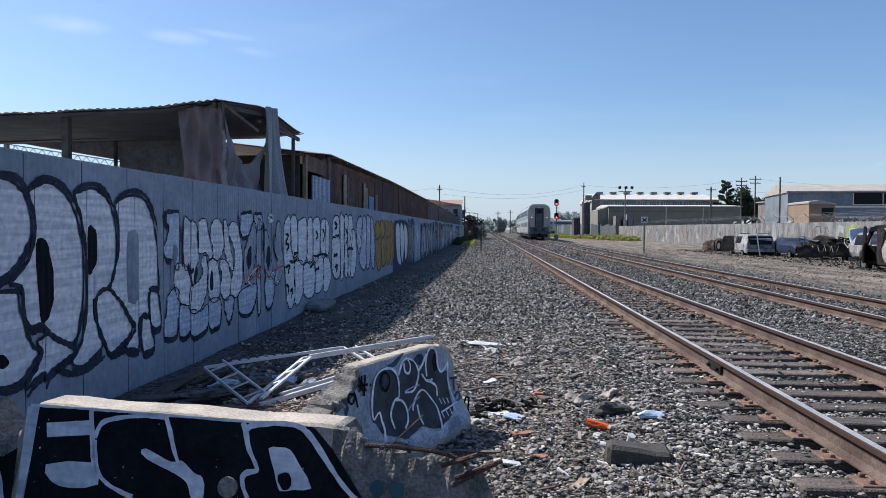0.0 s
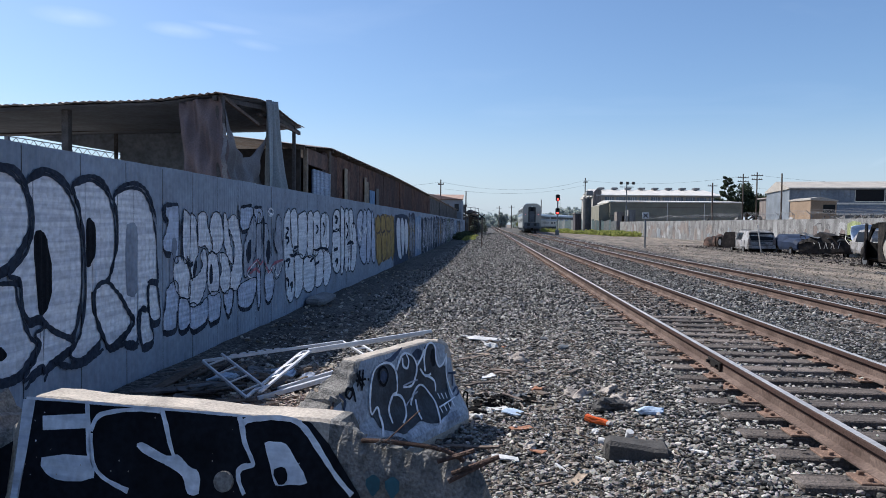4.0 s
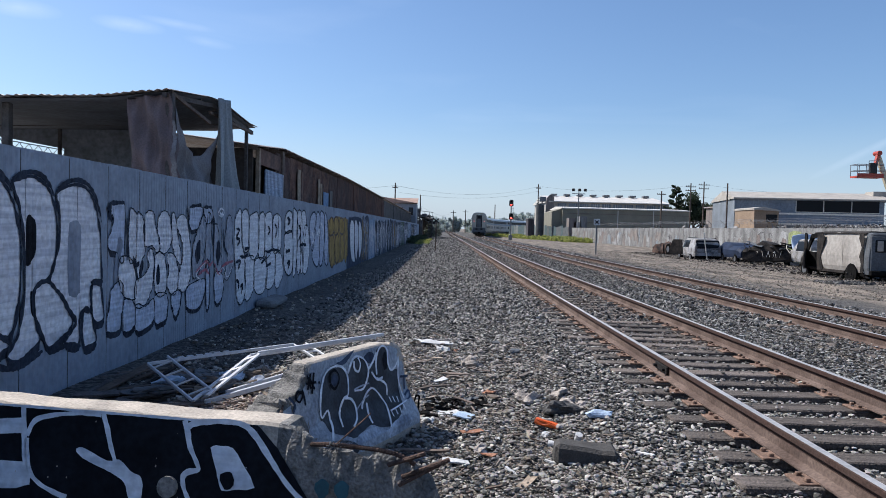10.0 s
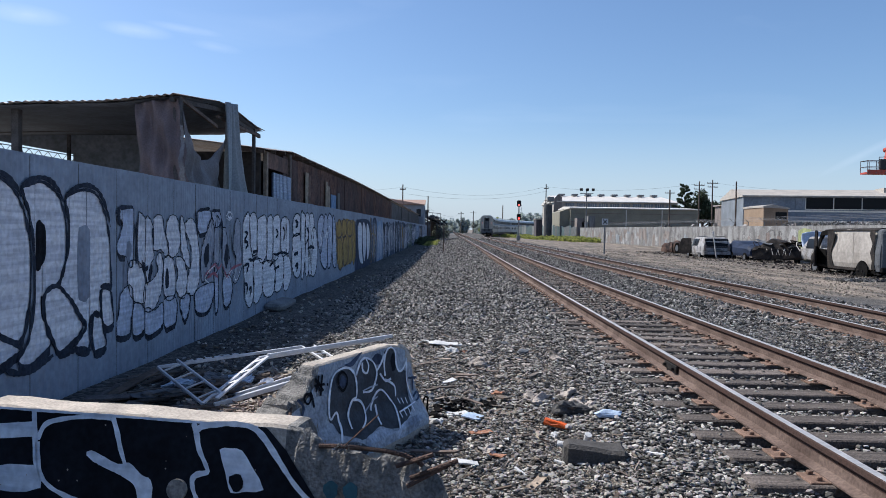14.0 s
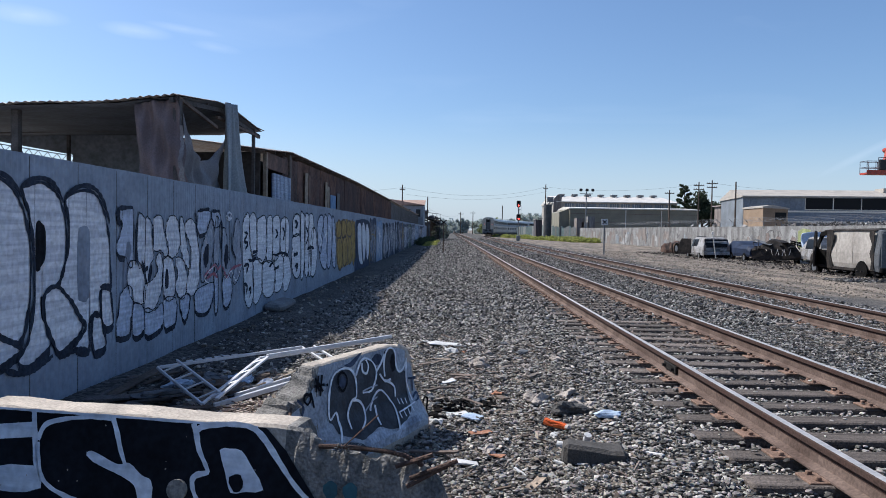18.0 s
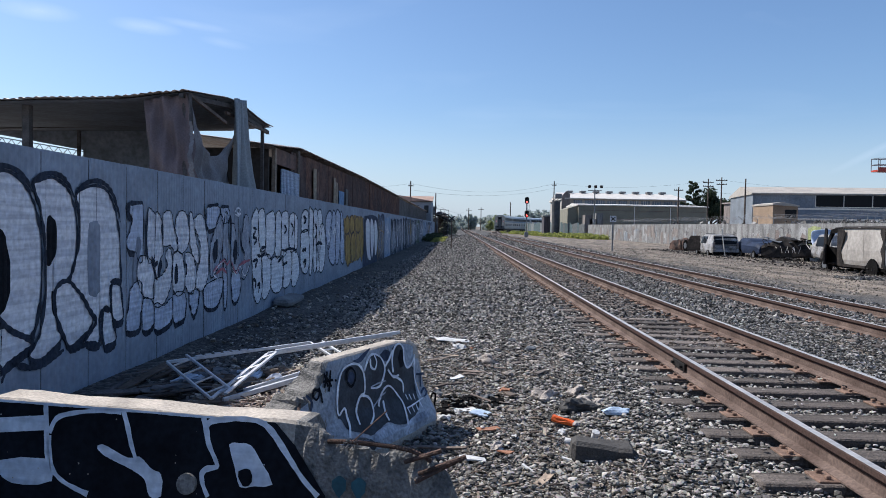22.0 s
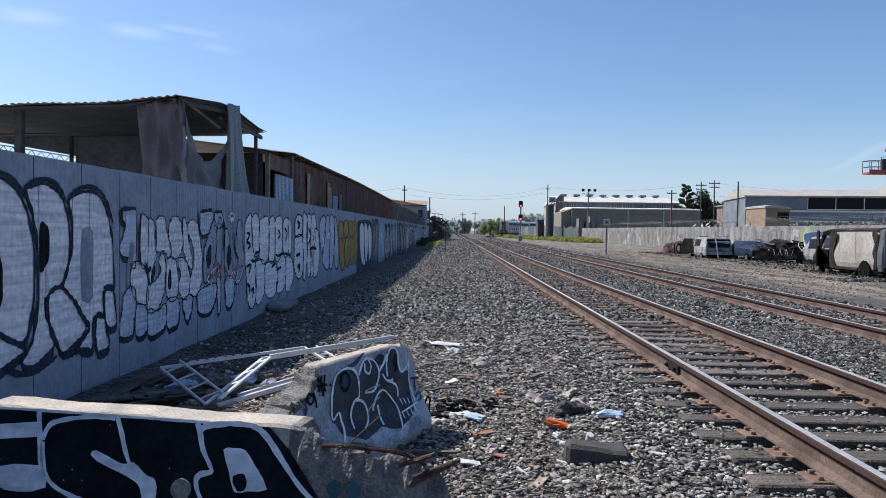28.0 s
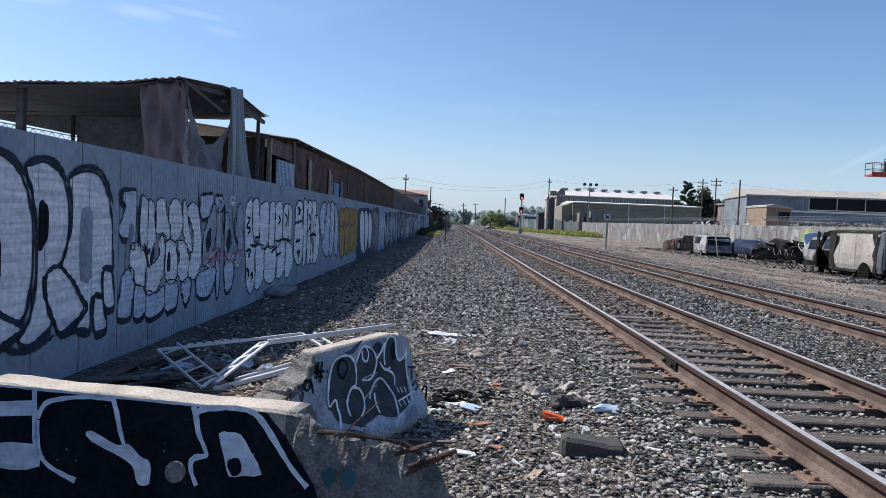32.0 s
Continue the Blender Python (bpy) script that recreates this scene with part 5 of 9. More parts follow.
barrier_b = thing("concrete_barrier", "broken concrete barrier chunk with blue-grey graffiti face", "barrier", B2_M)
body2 = part("barrier_body", barrier_mesh(1.45, b2_top, 1.3, 9, -0.42, rough_to=0.1, half=b2_half), (M_CONCRETE_PALE, M_BREAK), barrier_b)

for f_ in body2.data.polygons:
    f_.material_index = int(f_.center.x < 0.13)


def b2_face(u, h, lift):
    return (u, -(b2_half(h) + lift), h)


def b2_paint(loop, paint, lift, soft=3):
    v, f = fill(b2_face, smooth_loop(loop, soft), 0.015, lift, 14)
    return mesh_part("painted_patch", v, f, paint, body2)


def b2_line(line, width=0.02, paint=M_WHITE_SPRAY, lift=0.016):
    v, f = stroke(b2_face, smooth_loop(line, 4, False), width, lift)
    return mesh_part("painted_stroke", v, f, paint, body2)


M_SLATE = mat("slate_spray", (0.012, 0.016, 0.026), 0.7, var=0.5, size=7, fine=55, bump=0.15, tint=(0.042, 0.052, 0.07))
b2_paint([(-0.26, 0.0), (1.43, 0.0), (1.43, 0.7), (1.3, 0.76), (1.15, 0.795), (0.17, 0.795), (0.08, 0.66), (-0.06, 0.55), (-0.24, 0.5)], M_CONCRETE_PAINT, 0.006, 1)
b2_paint([(0.17, 0.36), (0.21, 0.54), (0.3, 0.69), (0.41, 0.74), (0.5, 0.72), (0.58, 0.64), (0.66, 0.73), (0.75, 0.76), (0.84, 0.71), (0.92, 0.64), (1.05, 0.77), (1.15, 0.79), (1.2, 0.72), (1.19, 0.56), (1.32, 0.53), (1.28, 0.35), (1.23, 0.19), (1, 0.1), (0.82, 0.12), (0.7, 0.17), (0.5, 0.13), (0.37, 0.15), (0.27, 0.21), (0.2, 0.26), (0.2, 0.32)], M_SLATE, 0.009)
b2_paint([(-0.07, 0.29), (0.13, 0.21), (0.33, 0.1), (0.43, 0.13), (0.32, 0.19), (0.19, 0.24), (0.18, 0.31), (0.09, 0.3)], M_CONCRETE_PAINT, 0.0105)
b2_paint([(0.09, 0.15), (0.24, 0.17), (0.42, 0.11), (0.46, 0.02), (0.31, 0.01), (0.13, 0.07)], M_SLATE, 0.0105)
b2_paint([(0.47, 0.01), (0.47, 0.12), (0.58, 0.15), (0.75, 0.14), (0.88, 0.08), (1.02, 0.12), (1.25, 0.13), (1.32, 0.06), (1.1, 0), (0.86, 0), (0.66, 0)], M_PALE_SPRAY, 0.012)
b2_paint([(0.46, 0.75), (0.53, 0.76), (0.64, 0.8), (0.72, 0.82), (0.62, 0.75), (0.54, 0.72)], M_NAVY_SPRAY, 0.011)
b2_paint([(0.85, 0.74), (0.92, 0.77), (0.99, 0.74), (0.97, 0.68), (0.9, 0.67), (0.85, 0.7)], M_NAVY_SPRAY, 0.011)
b2_paint([(0.36, 0.62), (0.41, 0.67), (0.45, 0.64), (0.44, 0.59), (0.39, 0.57)], M_NAVY_SPRAY, 0.0125)
b2_paint([(1.15, 0.73), (1.18, 0.7), (1.16, 0.59), (1.11, 0.57), (1.11, 0.66)], M_BLACK_SPRAY, 0.0125)
b2_line([(0.2, 0.18), (0.26, 0.28), (0.26, 0.4), (0.18, 0.36), (0.18, 0.44), (0.23, 0.59), (0.31, 0.7), (0.43, 0.73), (0.53, 0.7), (0.57, 0.61), (0.54, 0.47), (0.48, 0.45), (0.41, 0.38), (0.38, 0.3), (0.37, 0.24)], 0.02, M_WHITE_SPRAY, 0.016)
b2_line([(0.58, 0.64), (0.67, 0.74), (0.75, 0.76), (0.84, 0.71), (0.87, 0.62), (0.83, 0.54), (0.75, 0.47), (0.63, 0.48)], 0.02, M_WHITE_SPRAY, 0.016)
b2_line([(0.69, 0.73), (0.68, 0.66), (0.73, 0.63), (0.77, 0.69), (0.75, 0.75)], 0.02, M_WHITE_SPRAY, 0.016)
b2_line([(0.87, 0.62), (0.96, 0.68), (1.03, 0.75)], 0.02, M_WHITE_SPRAY, 0.016)
b2_line([(0.98, 0.55), (1, 0.67), (1.07, 0.77), (1.15, 0.79), (1.2, 0.74), (1.18, 0.62), (1.21, 0.55), (1.29, 0.57), (1.37, 0.65)], 0.02, M_WHITE_SPRAY, 0.016)
b2_line([(1.36, 0.64), (1.3, 0.45), (1.31, 0.34), (1.3, 0.26)], 0.02, M_WHITE_SPRAY, 0.016)
b2_line([(0.48, 0.45), (0.57, 0.42), (0.61, 0.34), (0.57, 0.26), (0.49, 0.21)], 0.02, M_WHITE_SPRAY, 0.016)
b2_line([(0.68, 0.31), (0.77, 0.41), (0.87, 0.45), (0.95, 0.39), (1.01, 0.28), (0.98, 0.16), (0.94, 0.09)], 0.02, M_WHITE_SPRAY, 0.016)
b2_line([(0.97, 0.52), (1.09, 0.44), (1.08, 0.34)], 0.02, M_WHITE_SPRAY, 0.016)
b2_line([(0.77, 0.34), (0.73, 0.25), (0.73, 0.18)], 0.02, M_WHITE_SPRAY, 0.016)
b2_line([(0.91, 0.59), (0.97, 0.51), (1.06, 0.51)], 0.02, M_WHITE_SPRAY, 0.016)
b2_line([(1.1, 0.32), (1.1, 0.27)], 0.012, M_WHITE_SPRAY, 0.016)
b2_line([(1.15, 0.31), (1.15, 0.26)], 0.012, M_WHITE_SPRAY, 0.016)
b2_line([(1.21, 0.3), (1.2, 0.25)], 0.012, M_WHITE_SPRAY, 0.016)
b2_line([(1.04, 0.21), (1.04, 0.16)], 0.012, M_WHITE_SPRAY, 0.016)
b2_line([(1.11, 0.21), (1.11, 0.16)], 0.012, M_WHITE_SPRAY, 0.016)
b2_line([(1.18, 0.21), (1.17, 0.16)], 0.012, M_WHITE_SPRAY, 0.016)
b2_line([(1.25, 0.22), (1.25, 0.17)], 0.012, M_WHITE_SPRAY, 0.016)
b2_line([(1.03, 0.21), (1.17, 0.22), (1.35, 0.24)], 0.012, M_WHITE_SPRAY, 0.016)
b2_line([(0.34, 0.61), (0.36, 0.68), (0.42, 0.7), (0.46, 0.65), (0.44, 0.59), (0.38, 0.55), (0.34, 0.6)], 0.02, M_BLACK_SPRAY, 0.017)
b2_line([(0, 0.6), (-0.04, 0.62), (-0.07, 0.58), (-0.04, 0.54), (0, 0.57), (0.01, 0.62), (0.02, 0.55), (0.02, 0.5)], 0.02, M_BLACK_SPRAY, 0.017)
b2_line([(0.09, 0.72), (0.11, 0.61)], 0.018, M_BLACK_SPRAY, 0.0175)
b2_line([(0.07, 0.61), (0.13, 0.73)], 0.018, M_BLACK_SPRAY, 0.0175)
b2_line([(0.17, 0.73), (0.11, 0.57)], 0.018, M_BLACK_SPRAY, 0.0175)
b2_line([(0.06, 0.66), (0.18, 0.65)], 0.018, M_BLACK_SPRAY, 0.0175)
b2_line([(0.11, 0.69), (0.15, 0.6)], 0.018, M_BLACK_SPRAY, 0.0175)
b2_line([(0.21, 0.65), (0.21, 0.63)], 0.018, M_BLACK_SPRAY, 0.0175)
b2_line([(1.33, 0.46), (1.46, 0.44)], 0.02, M_NAVY_SPRAY, 0.016)
b2_line([(1.4, 0.45), (1.37, 0.33)], 0.02, M_NAVY_SPRAY, 0.016)
b2_line([(1.33, 0.28), (1.42, 0.31), (1.41, 0.26), (1.33, 0.24)], 0.018, M_NAVY_SPRAY, 0.016)
b2_line([(-0.14, 0.6), (-0.09, 0.53), (-0.12, 0.47)], 0.02, M_NAVY_SPRAY, 0.016)
b2_line([(0.63, 0.49), (0.73, 0.5), (0.85, 0.5)], 0.012, M_FADED_SILVER, 0.016)
b2_line([(0.62, 0.32), (0.74, 0.38), (0.82, 0.4)], 0.012, M_FADED_SILVER, 0.016)
rb = BM()
tube(rb, [(-0.27, -0.3, 0.1), (-0.28, -0.24, 0.38), (-0.26, -0.15, 0.5), (-0.18, -0.1, 0.54)], 0.011)
part("rebar", rb, M_REBAR, barrier_b)
ck = obj("concrete_chunk", barrier_mesh(0.3, lambda u: 0.5 - abs(u - 0.15) * 0.8, 0.0, 12), M_CONCRETE_PALE)
ck.matrix_basis = pose(-1.28, 5.55, -0.5, 6, -10, 62)
tagged(ck, "broken lump of pale concrete beside the barrier", "rubble")

# ---- open shed behind the fence ----
def sheet(name, fn, nu, nv, material, parent, label="", thick=0.0, smooth=True):
    """A bent sheet: fn(u, v) for u, v from 0 to 1."""
    v = [fn(i / nu, j / nv) for j in range(nv + 1) for i in range(nu + 1)]
    w = nu + 1
    f = [(j * w + i, j * w + i + 1, (j + 1) * w + i + 1, (j + 1) * w + i) for j in range(nv) for i in range(nu)]
    ob = mesh_part(name, v, f, material, parent, label, smooth)
    if thick:
        s = ob.modifiers.new("thickness", "SOLIDIFY")
        s.thickness = thick
    return ob


def canopy_z(x, y):
    edge = max(0.0, 1 - abs(x + 5.0) / 1.1)
    up = max(0.0, 1 - abs(y - 15.7) / 2.7)
    return 3.67 + 0.09 * edge + 0.036 * (x + 5.0) + (0.03 - 0.003 * (x + 5.0)) * (y - 13.1) + 0.27 * edge * up + 0.012 * noise.noise((x, y, 1.0))


# Back sheet's blue-grey paleness holds the lens glare over the dark inside
M_GREYBROWN = mat("glare_pale_sheet", (0.23, 0.25, 0.29), 0.8, var=0.35, size=1.2, fine=9, bump=0.25)
# Timber darkened to carry the roof's shade; trash boards use it too
M_DARK_TIMBER = mat("dark_timber", (0.12, 0.11, 0.11), 0.9, var=0.4, size=6, fine=40, bump=0.4)
canopy = thing("open_shed", "open shed with a sagging dark corrugated metal roof", "shed")
strip = 0
x0 = -16.0
while x0 < -5.0:
    x1 = min(x0 + 0.9, -4.95)
    lap = 0.012 * (strip % 2)
    near = 13.0 - 0.12 * random.Random(strip).random()
    sheet("roof_sheet", lambda u, v, a=x0, b=x1, n=near, lp=lap: (a + (b - a) * u, n + (19.0 - n) * v, canopy_z(a + (b - a) * u, n + (19.0 - n) * v) + lp + 0.016 * math.sin((a + (b - a) * u) * 42)), 16, 8, M_ROOF, canopy, thick=0.006)
    x0 += 0.88
    strip += 1
# Added sheet: its dark bluish colour holds the underside's shade and lens haze
sheet("underside_shade_sheet", lambda u, v: (-16 + 11 * u, 13.06 + 5.9 * v, canopy_z(-16 + 11 * u, 13.06 + 5.9 * v) - 0.035), 40, 10, mat("shaded_lining", (0.12, 0.13, 0.155), 0.85, var=0.35, size=1.5, fine=10, bump=0.2), canopy, "dark bluish sheet added below the roof to give its underside shade", 0.006)
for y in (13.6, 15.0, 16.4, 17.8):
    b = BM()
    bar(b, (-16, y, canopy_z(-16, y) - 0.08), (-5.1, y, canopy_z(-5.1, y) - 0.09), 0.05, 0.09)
    part("purlin", b, M_DARK_TIMBER, canopy)
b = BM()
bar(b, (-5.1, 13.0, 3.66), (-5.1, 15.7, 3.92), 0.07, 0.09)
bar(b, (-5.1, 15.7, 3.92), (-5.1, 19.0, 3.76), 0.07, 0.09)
part("edge_beam", b, M_DARK_TIMBER, canopy)
for x, y in ((-5.08, 13.25), (-5.08, 18.4), (-8.3, 13.6), (-9.98, 18.6), (-14, 13.5)):
    b = BM()
    h = 0.07 if y < 14 else 0.04
    span(b, (x - h, y - h, -0.4), (x + h, y + h, canopy_z(x, y) - 0.05), 0.008)
    part("post", b, M_DARK_TIMBER, canopy)
b = BM()
bar(b, (-5.05, 13.2, 3.74), (-5.05, 15.4, 3.5), 0.05, 0.06)
bar(b, (-5.05, 15.4, 3.72), (-5.05, 18.5, 3.74), 0.05, 0.06)
part("brace", b, M_TIMBER, canopy)
b = BM()
prism(b, [(-10.0, -0.4), (-7.15, -0.4), (-7.15, 3.82), (-10.0, 3.77)], 18.85, 18.95)
part("back_wall", b, M_GREYBROWN, canopy)
b = BM()
prism(b, [(-13.4, 3.76), (-9.95, 3.19), (-9.95, 3.77), (-16.0, 3.82), (-16.0, 3.79)], 18.86, 18.94)
part("back_fascia", b, M_GREYBROWN, canopy)
b = BM()
TRUSS = lambda x: 3.84 - 0.15 * (x + 14.19)
for z in (0.0, -0.19):
    bar(b, (-15.4, 22.0, TRUSS(-15.4) + z), (-10.4, 22.0, TRUSS(-10.4) + z), 0.03, 0.03)
for i in range(34):
    xa, xb = -15.4 + 5.0 * i / 34, -15.4 + 5.0 * (i + 1) / 34
    rod(b, (xa, 22.0, TRUSS(xa) - 0.19 * (i % 2)), (xb, 22.0, TRUSS(xb) - 0.19 * ((i + 1) % 2)), 0.012, n=5)
part("truss", b, M_STEEL, canopy, "steel lattice truss")
for x in (-15.4, -10.4):
    part("truss_post", span(BM(), (x - 0.06, 21.94, -0.4), (x + 0.06, 22.06, TRUSS(x))), M_STEEL, canopy)
# clutter under the roof
for x, y, sx, sz, m in ((-7.3, 16.5, 0.5, 2.5, M_CONCRETE_PALE), (-6.9, 16.2, 0.35, 2.35, M_CONCRETE), (-9.1, 17.0, 0.45, 2.75, M_STEEL), (-8.55, 17.2, 0.3, 2.7, M_PALE_WOOD)):
    b = BM()
    span(b, (x - sx / 2, y - 0.25, -0.4), (x + sx / 2, y + 0.25, sz), 0.03)
    tagged(obj("storage_stack", b, m), "tall pale stack stored under the shed roof", "stack")

t1 = thing("hanging_tarp", "torn brown tarp hanging from the shed roof", "tarp")
M_TARP_GREY = mat("dull_grey_tarp", (0.24, 0.235, 0.25), 0.8, var=0.35, size=1.8, fine=40, bump=0.3, tint=(0.15, 0.14, 0.15))
sheet("tarp_sheet", lambda u, v: (-5.82 + 0.13 * v + (0.80 + 0.12 * v) * u + 0.03 * math.sin(v * 17) * u ** 6, 13.12 + 0.05 * math.sin(u * 11 - v * 9) + 0.035 * math.sin(u * 23 + v * 5) + 0.03 * noise.noise((u * 6, v * 7, 2.0)), 3.60 + 0.1 * u - v * 2.0), 60, 40, M_TARP, t1, thick=0.004)
sheet("tarp_fringe", lambda u, v: (-4.96 + (0.05 + 0.07 * v) * u + 0.035 * noise.noise((v * 9, 3.0, 1.0)) + 0.015 * noise.noise((v * 25, 8.0, 1.0)), 13.05 + 0.05 * math.sin(v * 9), 3.2 - 1.3 * v), 8, 50, M_TARP_GREY, t1, "frayed grey edge of the tarp", 0.004)
sheet("tarp_drape", lambda u, v: (-5.0 + 0.06 * math.sin(u * 8 + v * 6) + 0.03 * math.sin(u * 21 - v * 9), 13.3 + 2.25 * u, float(np.interp(u, [0, 0.05, 0.2, 0.36, 0.5, 0.65, 0.78, 0.88, 1], [3.5, 3.13, 2.85, 2.72, 2.68, 2.73, 2.85, 3.02, 3.3])) * (1 - v) + v * 1.6), 60, 26, M_TARP_GREY, t1, "sagging grey drape", 0.004)
t2 = thing("hanging_tarp", "twisted blue-grey tarp hanging from the roof edge", "tarp")
sheet("tarp_sheet", lambda u, v: (-4.92 + 0.15 * math.sin(u * 9.5 + v * 1.2) * (0.5 + 0.7 * v) + 0.03 * math.sin(u * 31 + v * 3), 15.52 - 0.3 * v * v + (0.68 + 0.5 * v + 1.15 * v ** 3) * u, 4.06 + 0.06 * u - v * 2.3), 44, 30, M_TARP_BLUE, t2, thick=0.005)

# ---- long rusty warehouse ----
house = thing("warehouse", "long low warehouse clad in dark rusty metal sheets", "building")
WX = -5.0


def eave(y):
    return 3.40 + 0.27 * min(1.0, max(0.0, (y - 18.7) / 3.2)) + 0.12 * min(1, max(0, (y - 22) / 14)) - 0.1 * max(0, (y - 45) / 60)


rng = random.Random(8)
y = 19.3
SHEETS = [mat("rust_sheet_a", (0.17, 0.09, 0.07), 0.75, 0.1, var=0.5, size=1.4, fine=9, bump=0.25, tint=(0.10, 0.06, 0.052)),
          mat("rust_sheet_b", (0.13, 0.075, 0.065), 0.75, 0.1, var=0.5, size=1.1, fine=9, bump=0.25, tint=(0.085, 0.055, 0.05)),
          mat("rust_sheet_c", (0.20, 0.105, 0.075), 0.75, 0.1, var=0.5, size=1.9, fine=9, bump=0.25, tint=(0.08, 0.045, 0.04))]
# Dark colour stands for the shade inside the warehouse
M_ENDSHEET = mat("shade_dark_sheet", (0.07, 0.058, 0.054), 0.85, var=0.4, size=1.2, fine=9, bump=0.2)
M_GREYSHEET = mat("dull_grey_sheet", (0.15, 0.14, 0.14), 0.7, 0.1, var=0.4, size=1.0, fine=8, bump=0.2)
while y < 118:
    w = 2.1 if y < 60 else 4.2
    if not 19.2 < y < 19.5:
        b = BM()
        off = rng.uniform(-0.04, 0.03)
        # one ribbed sheet: its outline seen from above, raised to the eave
        face = []
        for k in range(12):
            yy = y + w * (k + 0.5) / 12
            face += [(WX + off, yy - 0.03), (WX + off + 0.014, yy - 0.018), (WX + off + 0.014, yy + 0.018), (WX + off, yy + 0.03)]
        outline = [(WX - 0.06 + off, y), (WX + off, y)] + face + [(WX + off, y + w - 0.012), (WX - 0.06 + off, y + w - 0.012)]
        low = [b.verts.new((px, py, -0.4)) for px, py in outline]
        high = [b.verts.new((px, py, eave(y) - 0.12)) for px, py in outline]
        for k in range(len(outline)):
            q = (k + 1) % len(outline)
            b.faces.new((low[k], low[q], high[q], high[k]))
        b.faces.new(high)
        part("wall_sheet", b, M_GREYSHEET if y > 61 else rng.choice(SHEETS), house)
    y += w
# Both dark sheets are added so the opening and near end look shaded
b = BM()
span(b, (-6.0, 19.2, -0.4), (-5.9, 33, 3.42))
part("inner_shade_sheet", b, M_ENDSHEET, house)
b = BM()
prism(b, [(-9.4, -0.4), (WX - 0.07, -0.4), (WX - 0.07, 3.36), (-9.4, 3.3)], 18.98, 19.06)
part("end_wall", b, M_ENDSHEET, house)
b = BM()
span(b, (WX - 0.1, 22.0, -0.4), (WX + 0.06, 22.25, 3.6), 0.01)
part("post", b, M_TIMBER, house)
b = BM()
span(b, (WX - 0.06, 19.25, -0.4), (WX + 0.05, 19.4, 3.4), 0.01)
part("post", b, M_PALE_WOOD, house)
b = BM()
prism(b, [(WX, 2.98), (WX, 3.42), (WX - 0.05, 3.42), (WX - 0.05, 2.98)], 19.4, 22.1)
part("lintel_sheet", b, SHEETS[2], house)
for k in range(13):
    b = BM()
    span(b, (WX + 0.03, 19.95 + k * 0.17, 1.6), (WX + 0.07, 20.05 + k * 0.17, 2.88))
    part("panel_rib", b, M_BLUE_SILVER, house)
b = BM()
span(b, (WX, 19.95, 1.6), (WX + 0.03, 22.2, 2.86))
part("blue_panel", b, M_NAVY_SPRAY, house, "faded blue ribbed metal panel")
for y0, w, z0, z1, m in ((24.4, 0.5, 1.6, 3.25, M_PALE_WOOD), (25.0, 0.3, 1.6, 3.2, SHEETS[2]), (28.4, 0.45, 1.6, 3.2, M_PALE_WOOD), (28.95, 0.4, 1.6, 3.05, M_PALE_WOOD), (29.7, 1.3, 1.6, 2.75, M_BLUE_SPRAY), (31.4, 0.7, 1.6, 2.9, M_GREYSHEET)):
    b = BM()
    span(b, (WX + 0.03, y0, z0), (WX + 0.06, y0 + w, z1), 0.005)
    part("leaning_board", b, m, house)
sheet("roof", lambda u, v: (WX + 0.16 - 6.2 * v, 18.6 + 100 * u, eave(18.6 + 100 * u) + 0.72 * v + 0.014 * math.sin(u * 100 * 31.4)), 1300, 2, M_ROOF, house, "rust-stained corrugated metal roof", 0.01, False)
yy = 18.7
while yy < 60:
    b = BM()
    bar(b, (WX + 0.12, yy, eave(yy) - 0.06), (WX - 1.0, yy, eave(yy) + 0.05), 0.06, 0.1)
    part("rafter", b, M_TIMBER, house)
    yy += 1.2

far_house = thing("brick_house", "two-storey grey house with a faded red roof", "house")
M_REDROOF = mat("faded_red_roof", (0.42, 0.29, 0.23), 0.85, var=0.3, size=1.5, fine=10, bump=0.2)
b = BM()
prism(b, [(-9.3, -0.4), (-4.2, -0.4), (-4.2, 5.3), (-9.3, 5.3)], 115, 123)
part("wall", b, mat("blue_grey_render", (0.27, 0.30, 0.345), 0.8, var=0.2, size=0.8, fine=6, bump=0.1), far_house)
b = BM()
prism(b, [(-9.6, 5.2), (-3.95, 5.2), (-3.95, 5.3), (-9.6, 6.2)], 114.6, 115.1)
prism(b, [(114.6, 5.3), (119, 6.25), (119, 6.15), (114.6, 5.2)], -9.6, -3.95, Matrix(((0, 1, 0, 0), (1, 0, 0, 0), (0, 0, 1, 0), (0, 0, 0, 1))))
part("roof", b, M_REDROOF, far_house)
for x in (-8.3, -6.6, -5.0):
    b = BM()
    span(b, (x - 0.35, 114.93, 3.4), (x + 0.35, 115.0, 4.6))
    part("window", b, M_DARK, far_house)


# ---- poles, wires, signals ----
def pole(x, y, top, arms, label, r=0.16):
    p = thing("utility_pole", label, "utility pole", pose(x, y, -0.35), "line of utility poles" if arms else "")
    b = BM()
    rod(b, (0, 0, 0), (0, 0, top + 0.35), r, r * 0.7)
    part("mast", b, M_POLE, p)
    for z, w in arms:
        b = BM()
        span(b, (-w, -0.06, z + 0.3), (w, 0.06, z + 0.43))
        for k in (-0.9, -0.45, 0.45, 0.9):
            rod(b, (k * w, 0, z + 0.43), (k * w, 0, z + 0.6), 0.04)
        part("crossarm", b, M_POLE, p)
    return p


pole(-7.6, 115, 8.5, [(7.7, 0.45)], "weathered wooden utility pole with a crossarm", 0.13)
pole(-3.6, 118, 6.8, [], "bare leaning wooden pole", 0.12)
pole(20.2, 150, 11.2, [(10.3, 0.5)], "wooden utility pole beside a silo", 0.14)
